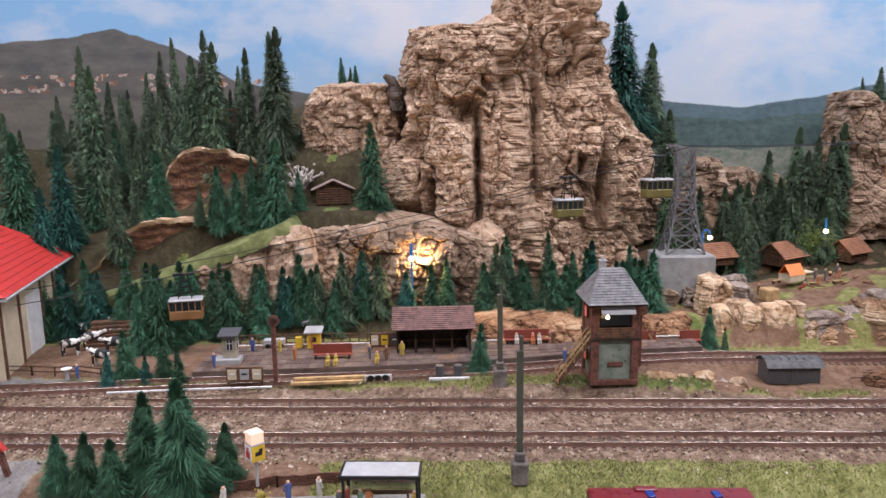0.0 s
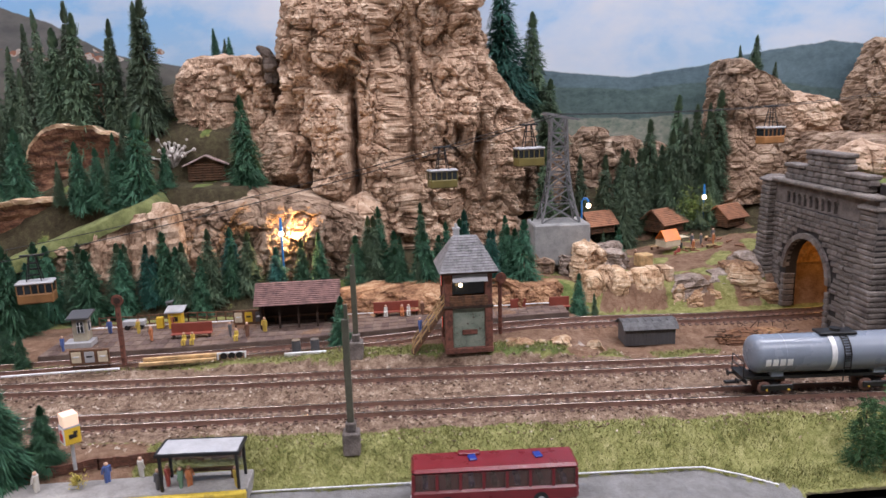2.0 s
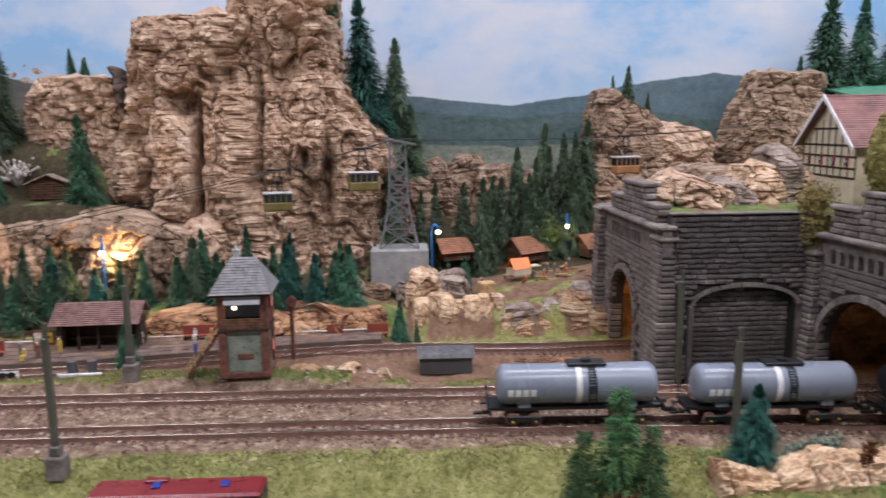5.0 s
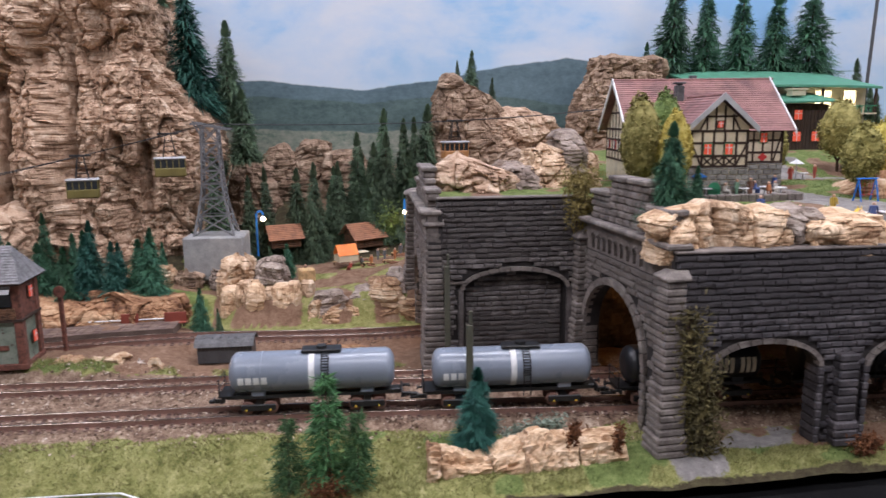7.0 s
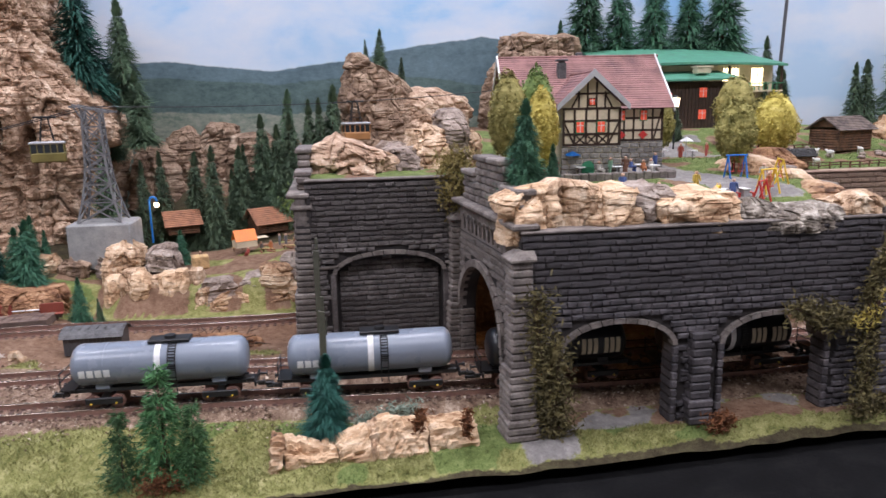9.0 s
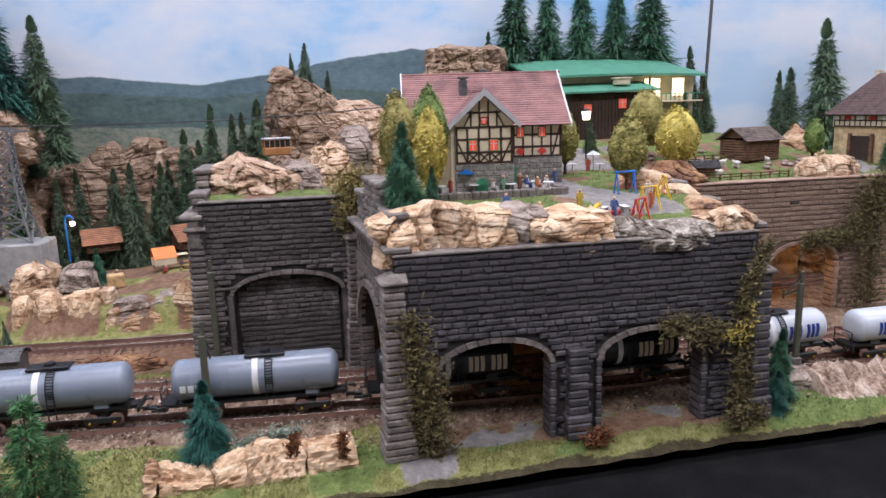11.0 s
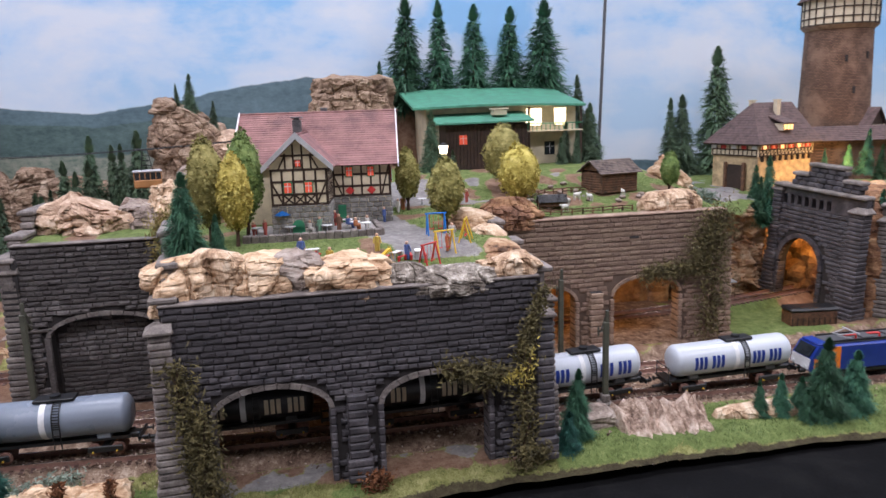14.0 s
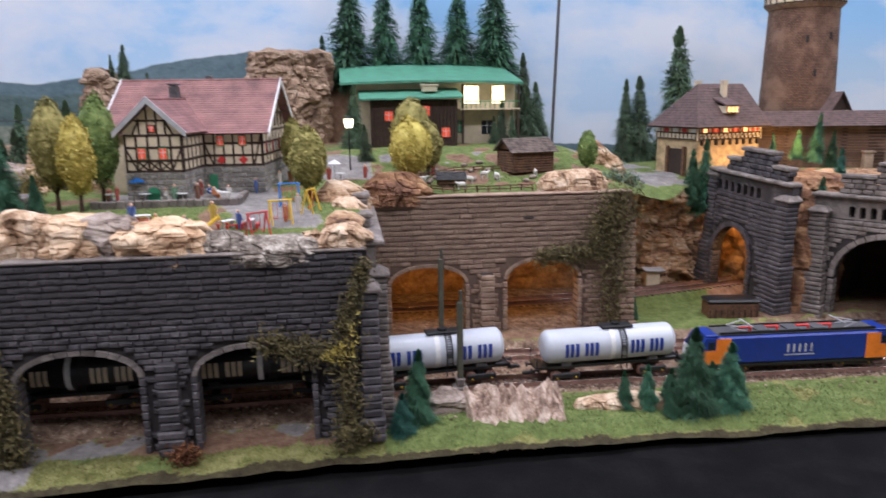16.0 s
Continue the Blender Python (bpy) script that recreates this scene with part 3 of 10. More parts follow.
def rock_mesh(name, keys, material, seed=0.0, layer=0.012, block=0.03, amp=0.012, crack=0.02, na=150, nv=90, square=3.2, crack_freq=11.0, clefts=(), lamina=1.0, bold=False):
    """A weathered rock mass lofted through sections (z, x left, x right, y front, y back), with blocks, laminae and clefts."""
    zs = [k[0] for k in keys]
    chans = [[(k[0], k[c]) for k in keys] for c in range(1, 5)]
    z0, z1 = zs[0], zs[-1]
    fine = np.linspace(0.0, math.tau, 721)
    ux = np.copysign(np.abs(np.cos(fine)) ** (2 / square), np.cos(fine))
    uy = np.copysign(np.abs(np.sin(fine)) ** (2 / square), np.sin(fine))
    cells = ((block * 1.7, layer * 4.2, 1.0, 0.42), (block * 0.6, layer * 1.6, 0.36, 0.5))
    if lamina < 0.6:
        cells = ((block * 1.5, layer * 6.0, 0.95, 0.42), (block * 0.62, layer * 2.1, 0.45, 0.55), (block * 0.24, layer * 0.75, 0.20, 0.6))
    if bold:
        cells = ((block * 2.4, layer * 9.0, 1.15, 0.30), (block * 0.7, layer * 2.4, 0.38, 0.46), (block * 0.26, layer * 0.8, 0.26, 0.6))
    vs, fs = [], []
    for j in range(nv + 1):
        f = j / nv
        z = z0 + (z1 - z0) * f
        xl, xr, yf, yb = (curve_at(c, z) for c in chans)
        cx, cy, hx, hy = (xl + xr) / 2, (yf + yb) / 2, (xr - xl) / 2, (yb - yf) / 2
        # even steps along the outline, closer on the front
        gap = np.hypot(np.diff(ux) * hx, np.diff(uy) * hy) * np.where((uy[1:] + uy[:-1]) > 0.9, 0.22, 1.0)
        run = np.concatenate(([0.0], np.cumsum(gap)))
        angles = np.interp(np.arange(na) / na * run[-1], run, fine)
        for a in angles:
            ca, sa = math.cos(a), math.sin(a)
            px = cx + hx * math.copysign(abs(ca) ** (2 / square), ca)
            py = cy + hy * math.copysign(abs(sa) ** (2 / square), sa)
            out = Vector((math.copysign(abs(ca) ** (2 - 2 / square), ca) / max(hx, 1e-3), math.copysign(abs(sa) ** (2 - 2 / square), sa) / max(hy, 1e-3), 0)).normalized()
            # blocks: two sizes of tilted, stepped cells with joints between them
            warp = Vector((nz(px * 30 + seed, py * 30, z * 30), nz(px * 30, py * 30 + seed, z * 30 + 5), nz(px * 30, py * 30 + 9, z * 30 + seed)))
            d = 0.0
            tilt = 0.0
            for size, tall, gain, joint in cells:
                q = Vector((px / size + seed, py / size, z / tall)) + warp * 0.4
                far, near = noise.voronoi(q)
                cell = near[0]
                h = hash01(cell.x, cell.y, cell.z)
                lean = (q - cell).dot(Vector((hash01(cell.y, cell.z, 1) - 0.5, hash01(cell.z, cell.x, 2) - 0.5, hash01(cell.x, cell.y, 3) - 0.7)))
                d += gain * amp * (1.15 * (h - 0.5) + 0.6 * lean - joint * (1 - smooth(0.0, 0.13, far[1] - far[0])))
                if gain == 1.0:
                    tilt = h - 0.5
            # laminae of the bark, tilted from block to block
            w = z + tilt * 0.5 * px + 0.004 * nz(px * 14 + seed, py * 14, z * 12)
            for thick, gain in ((layer * 0.36, 0.26 * lamina), (layer * 0.85, 0.34 * lamina)):
                q = w / thick + tilt * 9
                step = math.floor(q)
                d += gain * amp * (hash01(step, math.floor(px / block * 0.8 + tilt * 5), seed) - 0.5 - 0.5 * smooth(0.72, 0.95, q - step))
            d += 0.35 * amp * nz(px * 45 + seed, py * 45, z * 9)
            # clefts, large swells and grain
            c = 1 - abs(nz(px * crack_freq + seed * 3, py * crack_freq, z * 3.2))
            d -= crack * max(0.0, c - 0.80) * 5
            d += 0.9 * amp * nz(px * 9, py * 9 + seed, z * 7) + 1.8 * amp * nz(px * 4, py * 4 + seed, z * 3)
            d += 0.25 * amp * nz(px * 110, py * 110, z * 130 + seed)
            for cx0, za, zb, wide, deep in clefts:
                if za < z < zb:
                    d -= deep * math.exp(-((px - cx0 - 0.01 * nz(z * 20, seed)) / wide) ** 2) * smooth(0, 0.25, (z - za) / (zb - za)) * smooth(0, 0.25, (zb - z) / (zb - za))
            if f > 0.9:
                d *= 1 - 0.3 * (f - 0.9) * 10
            vs.append((px + out.x * d, py + out.y * d, z + 0.25 * amp * nz(px * 30, py * 30, seed + z * 9)))
    for j in range(nv):
        for i in range(na):
            a, b = j * na + i, j * na + (i + 1) % na
            fs.append((a, b, b + na, a + na))
    # lumpy top
    base = nv * na
    xl, xr, yf, yb = (curve_at(c, z1) for c in chans)
    cx, cy = (xl + xr) / 2, (yf + yb) / 2
    prev = base
    for ring, lift in ((0.7, 0.4), (0.35, 0.6)):
        o = len(vs)
        for i in range(na):
            p = vs[base + i]
            x, y = cx + (p[0] - cx) * ring, cy + (p[1] - cy) * ring
            vs.append((x, y, z1 + amp * lift + amp * 1.2 * nz(x * 30, y * 30, seed)))
        for i in range(na):
            fs.append((prev + i, prev + (i + 1) % na, o + (i + 1) % na, o + i))
        prev = o
    vs.append((cx, cy, z1 + amp * 0.8))
    t = len(vs) - 1
    fs += [(prev + i, prev + (i + 1) % na, t) for i in range(na)]
    sh = Shape().add(vs, fs)
    return sh.mesh(name, material)


def rock_cluster(name, label, pieces, piece_name="bark_piece", layer=0.009, block=0.02, amp=0.006, crack=0.008):
    """Several separate rocks that lie together as one thing: (x left, x right, y front, y back, z foot, z top, material)."""
    base = thing(name, label, "rock")
    for k, (xl, xr, yf, yb, z0, z1, material) in enumerate(pieces):
        w, d, h = xr - xl, yb - yf, z1 - z0
        xl, xr, w = xl - 0.2 * w, xr + 0.2 * w, w * 1.4
        rnd = random.Random(int(xl * 1000) + k)
        q = lambda a: rnd.uniform(0.0, a)
        keys = [(z0, xl, xr, yf, yb), (z0 + 0.45 * h, xl + q(0.06) * w, xr - q(0.06) * w, yf + q(0.06) * d - 0.002, yb), (z0 + 0.8 * h, xl + q(0.08) * w, xr - q(0.08) * w, yf + q(0.10) * d, yb - 0.1 * d),
                (z1, xl + (0.05 + q(0.16)) * w, xr - (0.05 + q(0.16)) * w, yf + (0.08 + q(0.16)) * d, yb - 0.25 * d)]
        part(piece_name, rock_mesh(piece_name, keys, material, seed=xl * 37 + k, layer=layer * rnd.uniform(0.7, 1.5), block=block * rnd.uniform(0.7, 1.4), amp=amp, crack=crack, na=max(70, int(w * 1900)), nv=max(20, int(h * 900)), square=5.5), None, base)
    return base


def rock(name, label, keys, material, **kw):
    return solo(name, rock_mesh(name, keys, material, **kw), None, label, "rock")


rock("cliff", "towering beige cork cliff with horizontal ledges and clefts", [
    (0.0287, -0.045, 0.315, 1.04, 1.33), (0.0985, -0.035, 0.315, 1.045, 1.33), (0.1484, -0.025, 0.31, 1.06, 1.33), (0.1987, -0.05, 0.32, 1.06, 1.33),
    (0.259, -0.063, 0.317, 1.06, 1.33), (0.2992, -0.053, 0.293, 1.07, 1.33), (0.3395, -0.049, 0.271, 1.075, 1.33), (0.4097, -0.051, 0.262, 1.085, 1.33), (0.4467, -0.048, 0.257, 1.09, 1.33)],
    ROCK, seed=1.0, layer=0.013, block=0.032, amp=0.014, crack=0.013, na=430, nv=290, square=6.0, lamina=0.48, bold=True,
    clefts=((0.064, 0.13, 0.345, 0.006, 0.050), (0.048, 0.30, 0.345, 0.016, 0.040), (-0.006, 0.12, 0.26, 0.007, 0.030), (0.150, 0.15, 0.42, 0.006, 0.026), (0.216, 0.220, 0.262, 0.006, 0.030),
            (0.250, 0.10, 0.30, 0.007, 0.026), (0.200, 0.34, 0.45, 0.020, 0.030), (0.105, 0.33, 0.46, 0.004, 0.018), (0.028, 0.12, 0.34, 0.026, -0.020), (0.106, 0.10, 0.37, 0.028, -0.018),
            (0.188, 0.08, 0.34, 0.024, -0.014), (-0.015, 0.27, 0.47, 0.035, -0.012), (0.075, 0.35, 0.47, 0.030, -0.010)))
rock("summit_rock", "beige cork crag on top of the cliff", [
    (0.408, 0.1, 0.247, 1.12, 1.33), (0.448, 0.095, 0.245, 1.115, 1.33), (0.483, 0.1, 0.25, 1.11, 1.33), (0.518, 0.115, 0.24, 1.12, 1.33)],
    ROCK, seed=2.0, layer=0.013, block=0.03, amp=0.013, crack=0.013, na=180, nv=60, square=4.0, lamina=0.38, bold=True)
rock("side_cliff", "weathered beige cork rock beside the high cliff", [
    (0.1376, -0.21, -0.045, 1.09, 1.30), (0.2174, -0.195, -0.05, 1.11, 1.30), (0.2876, -0.2, -0.055, 1.12, 1.30),
    (0.3376, -0.193, -0.063, 1.13, 1.30), (0.3626, -0.180, -0.075, 1.135, 1.30)],
    ROCK, seed=5.0, layer=0.011, block=0.026, amp=0.010, crack=0.012, na=240, nv=120, square=6.0, lamina=0.45, bold=True)
SLAB = mat("dark_slab", [(0.05, 0.035, 0.028), (0.10, 0.075, 0.06), (0.18, 0.14, 0.11)], 40, 300, 0.9, 0.6)
rock("cleft_slab", "dark brown slanting bark slab", [
    (0.3252, -0.065, -0.051, 1.12, 1.16), (0.3554, -0.069, -0.055, 1.125, 1.165), (0.3777, -0.079, -0.065, 1.13, 1.16)],
    SLAB, seed=6.0, amp=0.004, crack=0.004, na=50, nv=30)
# lower rock terrace under the cliff
rock("terrace_rock", "pale lumpy rock terrace under the cliff hut", [
    (0.0458, -0.245, 0.095, 0.955, 1.10), (0.1056, -0.23, 0.09, 0.955, 1.10), (0.1407, -0.22, 0.075, 0.965, 1.10), (0.1612, -0.2, 0.025, 0.98, 1.10), (0.1695, -0.175, -0.015, 1.0, 1.09)],
    BANK_PALE, seed=8.0, layer=0.016, block=0.04, amp=0.013, crack=0.018, na=280, nv=80, lamina=0.4)
rock("foot_boulder", "ochre boulder at the foot of the cliff", [
    (0.0409, 0.025, 0.115, 0.985, 1.09), (0.1009, 0.035, 0.105, 0.99, 1.09), (0.1409, 0.045, 0.095, 1.01, 1.09), (0.1559, 0.055, 0.085, 1.03, 1.08)],
    ROCK, seed=9.0, layer=0.02, amp=0.012, na=110, nv=50)
# hillside banks
BANK_RUST = mat("rusty_bark", [(0.045, 0.018, 0.010), (0.12, 0.052, 0.028), (0.21, 0.10, 0.055), (0.33, 0.185, 0.105)], 60, 320, 0.9, 0.9, depth=0.003, stretch=(1, 1, 2.6))


def bank(name, label, keys, foot, deep, seed):
    """A leaning sheet of bark with a pale broken rim, following keys (x, y, top)."""
    n, rows = 110, 22
    sh = Shape()
    ys, zs = [(k[0], k[1]) for k in keys], [(k[0], k[2]) for k in keys]
    for i in range(n + 1):
        x = keys[0][0] + (keys[-1][0] - keys[0][0]) * i / n
        y, top = curve_at(ys, x), curve_at(zs, x) + 0.003 * nz(x * 60, seed) + 0.002 * nz(x * 170, seed)
        low = foot
        for r in range(rows + 1):
            if r < 3:
                p = (x, y + deep * (1 - r / 3), top - 0.006 * (1 - r / 3) ** 2)
            else:
                g = (r - 3) / (rows - 3)
                z = top - 0.0005 - (top - low) * g
                fold = 0.006 * nz(x * 26, z * 16, seed) + 0.0035 * nz(x * 40, z * 90, seed) + 0.0045 * math.floor(4 * nz(x * 9 + z * 8, z * 95, seed + 4)) / 4
                p = (x + 0.004 * nz(z * 50, x * 20, seed), y - 0.004 + 0.022 * math.sin(math.pi * min(1.0, g * 1.3) * 0.5) - 0.030 * g * g + fold, z)
            sh.v.append(p)
    for i in range(n):
        for r in range(rows):
            q = i * (rows + 1) + r
            sh.f.append((q, q + 1, q + rows + 2, q + rows + 1))
            sh.s.append(False)
            sh.k.append(0 if r < 4 else 1)
    return solo(name, sh, [BARK_CREAM, BANK_RUST], label, "rock")


bank("upper_bank", "rusty brown bark bank with pale broken top edge", ((-0.425, 1.080, 0.190), (-0.412, 1.084, 0.222), (-0.398, 1.088, 0.252), (-0.374, 1.09, 0.273), (-0.329, 1.10, 0.271), (-0.29, 1.11, 0.260), (-0.262, 1.125, 0.250), (-0.225, 1.15, 0.243)), 0.165, 0.05, 11.0)
bank("lower_bank", "brown bark bank with a pale rim beside the grassy ramp", ((-0.52, 0.985, 0.085), (-0.475, 0.992, 0.118), (-0.452, 0.998, 0.150), (-0.412, 1.0, 0.174), (-0.34, 1.01, 0.180), (-0.282, 1.02, 0.178), (-0.235, 1.03, 0.172)), 0.05, 0.04, 12.0)

ramp_sheet = Shape()
N = 48
for i in range(N + 1):
    f = i / N * 1.06
    x, z = -0.465 + 0.275 * f, 0.076 + 0.104 * f ** 1.05 - 0.035 * smooth(0.97, 1.06, f)
    for g, (dy, dz) in enumerate(((-0.010, -0.02), (-0.008, -0.004), (-0.004, -0.001), (0.0, 0.001), (0.025, 0.002), (0.055, 0.006))):
        ramp_sheet.v.append((x, 0.945 + dy + 0.006 * nz(x * 20, g), z + dz + 0.003 * nz(x * 40, g * 3.0)))
for i in range(N):
    for g in range(5):
        a = i * 6 + g
        ramp_sheet.f.append((a, a + 6, a + 7, a + 1))
        ramp_sheet.s.append(True)
        ramp_sheet.k.append(0)
solo("grass_ramp", ramp_sheet, [GRASS_DEEP, ROCK], "grassy ramp climbing the hillside", "slope", kind="structure")
for k in range(6):
    xa = -0.47 + 0.05 * k
    top = 0.068 + 0.104 * ((xa + 0.465) / 0.275) ** 1.05 if xa > -0.465 else 0.06
    rock("ramp_rock", "grey-brown bark rock under the grassy ramp", [
        (0.02, xa - 0.012, xa + 0.062, 0.928, 0.99), (top * 0.5, xa - 0.008, xa + 0.06, 0.931, 0.99), (top, xa, xa + 0.058, 0.937, 0.985), (top + 0.006, xa + 0.02, xa + 0.055, 0.942, 0.98)],
        BANK_PALE if k < 3 else ROCK, seed=70.0 + k, layer=0.012, block=0.03, amp=0.006, crack=0.006, na=80, nv=30)

# cutting behind the station and rocks below the camp
rock("cutting_wall", "low folded ochre rock cutting behind the platform", [
    (0.020, 0.030, 0.342, 0.884, 0.95), (0.036, 0.034, 0.338, 0.882, 0.95), (0.050, 0.04, 0.335, 0.887, 0.95), (0.057, 0.05, 0.33, 0.893, 0.945)],
    ROCK_CUT, seed=21.0, layer=0.012, block=0.05, amp=0.009, crack=0.010, na=280, nv=40, lamina=0.35)
rock_cluster("camp_rock", "ochre and grey broken rocks under the pylon block", [
    (0.245, 0.295, 0.966, 1.02, 0.045, 0.080, ROCK_WARM), (0.296, 0.335, 0.966, 1.02, 0.045, 0.072, BANK_PALE), (0.342, 0.362, 0.974, 1.02, 0.045, 0.076, ROCK_GREY),
    (0.372, 0.395, 0.958, 1.02, 0.045, 0.091, ROCK_PALE), (0.405, 0.445, 0.990, 1.05, 0.05, 0.080, ROCK_GREY)], "boulder", amp=0.008, crack=0.010)
rock_cluster("camp_rock", "row of cream bark pieces with upright fissures beside the branch line", [
    (0.374, 0.392, 0.920, 0.965, 0.012, 0.058, BARK_CREAM), (0.390, 0.410, 0.916, 0.965, 0.012, 0.067, ROCK_PALE), (0.408, 0.424, 0.917, 0.96, 0.012, 0.064, BARK_CREAM), (0.422, 0.440, 0.922, 0.96, 0.012, 0.057, ROCK_PALE),
    (0.438, 0.456, 0.918, 0.96, 0.012, 0.060, BARK_CREAM), (0.454, 0.472, 0.916, 0.965, 0.012, 0.064, BARK_CREAM), (0.470, 0.490, 0.919, 0.965, 0.012, 0.064, ROCK_PALE)], "boulder", layer=0.018, block=0.010, amp=0.0035, crack=0.005)
rock_cluster("camp_rock", "low grey rock with a lichened back beside the branch line", [
    (0.486, 0.532, 0.906, 0.96, 0.010, 0.050, ROCK_GREY), (0.480, 0.500, 0.902, 0.93, 0.010, 0.040, ROCK_PALE), (0.505, 0.545, 0.903, 0.93, 0.010, 0.034, ROCK_WARM)], "boulder", layer=0.010, block=0.03, amp=0.006, crack=0.006)
rock_cluster("camp_rock", "broad ochre and grey rock rising below the camp", [
    (0.535, 0.575, 0.912, 0.97, 0.008, 0.054, ROCK_GREY), (0.560, 0.602, 0.908, 0.98, 0.008, 0.064, ROCK_WARM), (0.585, 0.620, 0.918, 0.99, 0.012, 0.073, ROCK_GREY), (0.606, 0.630, 0.908, 0.95, 0.008, 0.042, ROCK_WARM)], "boulder", layer=0.010, block=0.034, amp=0.007, crack=0.008)
rock_cluster("shed_rock", "low row of broken ochre rocks beside the main line", [
    (0.238, 0.262, 0.738, 0.772, 0.010, 0.034, ROCK_WARM), (0.266, 0.284, 0.742, 0.775, 0.010, 0.030, ROCK_PALE), (0.286, 0.308, 0.736, 0.770, 0.010, 0.033, ROCK_WARM),
    (0.312, 0.326, 0.742, 0.772, 0.008, 0.026, ROCK_GREY), (0.328, 0.346, 0.738, 0.768, 0.008, 0.024, ROCK_WARM)], "boulder", layer=0.008, block=0.014, amp=0.005, crack=0.007)
heap = thing("brushwood", "low heap of brown twigs over earth", "brushwood")
part("mound", rock_mesh("mound", [(0.008, 0.475, 0.58, 0.757, 0.79), (0.022, 0.48, 0.57, 0.76, 0.79), (0.027, 0.495, 0.555, 0.766, 0.78)], BANK, seed=25.0, layer=0.005, amp=0.004, crack=0.004, na=90, nv=16), None, heap)
rnd = random.Random(25)
for k in range(46):
    p = Vector((rnd.uniform(0.478, 0.572), rnd.uniform(0.756, 0.78), rnd.uniform(0.020, 0.028)))
    q = p + Vector((rnd.gauss(0, 1), rnd.gauss(0, 0.6), rnd.uniform(-0.2, 0.45))).normalized() * rnd.uniform(0.008, 0.02)
    part("twig", Shape().tube(p, q, 0.0007, 0.0003, 5), BARK, heap)
# rear rocks
CRAG = thing("rear_crag", "layered grey-brown crag in front of the backdrop", "rock")


def crag_piece(keys, material, label="", **kw):
    return part("rock_piece", rock_mesh("rock_piece", keys, material, **kw), None, CRAG, label)


crag_piece([
    (0.108, 0.665, 0.805, 1.17, 1.33), (0.188, 0.672, 0.805, 1.185, 1.33), (0.258, 0.679, 0.805, 1.195, 1.33), (0.293, 0.684, 0.8, 1.20, 1.33), (0.313, 0.688, 0.77, 1.205, 1.33),
    (0.33, 0.692, 0.74, 1.21, 1.33), (0.344, 0.695, 0.713, 1.215, 1.32)],
    BANK_PALE, seed=31.0, layer=0.009, block=0.032, amp=0.008, crack=0.012, na=240, nv=130, square=7.0, lamina=0.55)
crag_piece([
    (0.108, 0.745, 0.92, 1.18, 1.33), (0.188, 0.75, 0.905, 1.19, 1.33), (0.238, 0.75, 0.895, 1.20, 1.33), (0.27, 0.753, 0.88, 1.205, 1.33), (0.283, 0.76, 0.855, 1.215, 1.32)],
    ROCK, seed=36.0, layer=0.010, block=0.036, amp=0.009, crack=0.012, na=200, nv=80, square=4.0)
crag_piece([
    (0.08, 0.745, 0.86, 0.925, 1.24), (0.15, 0.752, 0.855, 0.93, 1.24), (0.195, 0.765, 0.85, 0.94, 1.24), (0.22, 0.785, 0.845, 0.96, 1.22)],
    BANK_PALE, seed=37.0, layer=0.010, block=0.03, amp=0.008, crack=0.010, na=220, nv=70, square=4.0)
rock("rear_block", "brown blocky rock with a mossy top", [
    (0.165, 0.903, 1.098, 1.185, 1.33), (0.265, 0.918, 1.093, 1.195, 1.33), (0.335, 0.931, 1.088, 1.205, 1.33), (0.371, 0.948, 1.085, 1.21, 1.33)],
    BANK_PALE, seed=32.0, layer=0.012, block=0.02, amp=0.010, na=170, nv=90)
rock_cluster("far_ridge", "grey-brown rock ridge behind the fir trees", [
    (0.335, 0.385, 1.25, 1.33, 0.10, 0.200, BANK_PALE), (0.385, 0.440, 1.255, 1.33, 0.10, 0.226, BANK_PALE), (0.440, 0.500, 1.26, 1.33, 0.10, 0.232, BANK_PALE),
    (0.500, 0.560, 1.255, 1.33, 0.10, 0.214, BANK_PALE), (0.560, 0.615, 1.25, 1.33, 0.10, 0.200, BANK_PALE), (0.615, 0.685, 1.245, 1.33, 0.10, 0.186, BANK_PALE)],
    "boulder", layer=0.012, block=0.03, amp=0.010, crack=0.010)
rock_cluster("tunnel_boulder", "whitish gnarled bark boulder above the tunnel", [
    (0.718, 0.760, 0.795, 0.88, 0.175, 0.216, ROCK_GREY), (0.748, 0.786, 0.805, 0.89, 0.175, 0.236, ROCK_PALE), (0.780, 0.815, 0.800, 0.89, 0.175, 0.250, ROCK_GREY), (0.808, 0.832, 0.795, 0.87, 0.175, 0.226, ROCK_PALE)],
    "boulder", layer=0.012, block=0.02, amp=0.010, crack=0.012)
rock("tunnel_boulder", "brown bark rock above the rear tunnel portal", [
    (0.175, 0.632, 0.745, 0.765, 0.87), (0.205, 0.634, 0.735, 0.77, 0.87), (0.222, 0.642, 0.695, 0.785, 0.86), (0.229, 0.65, 0.68, 0.80, 0.85)],
    ROCK, seed=35.0, layer=0.01, amp=0.010, na=120, nv=30)
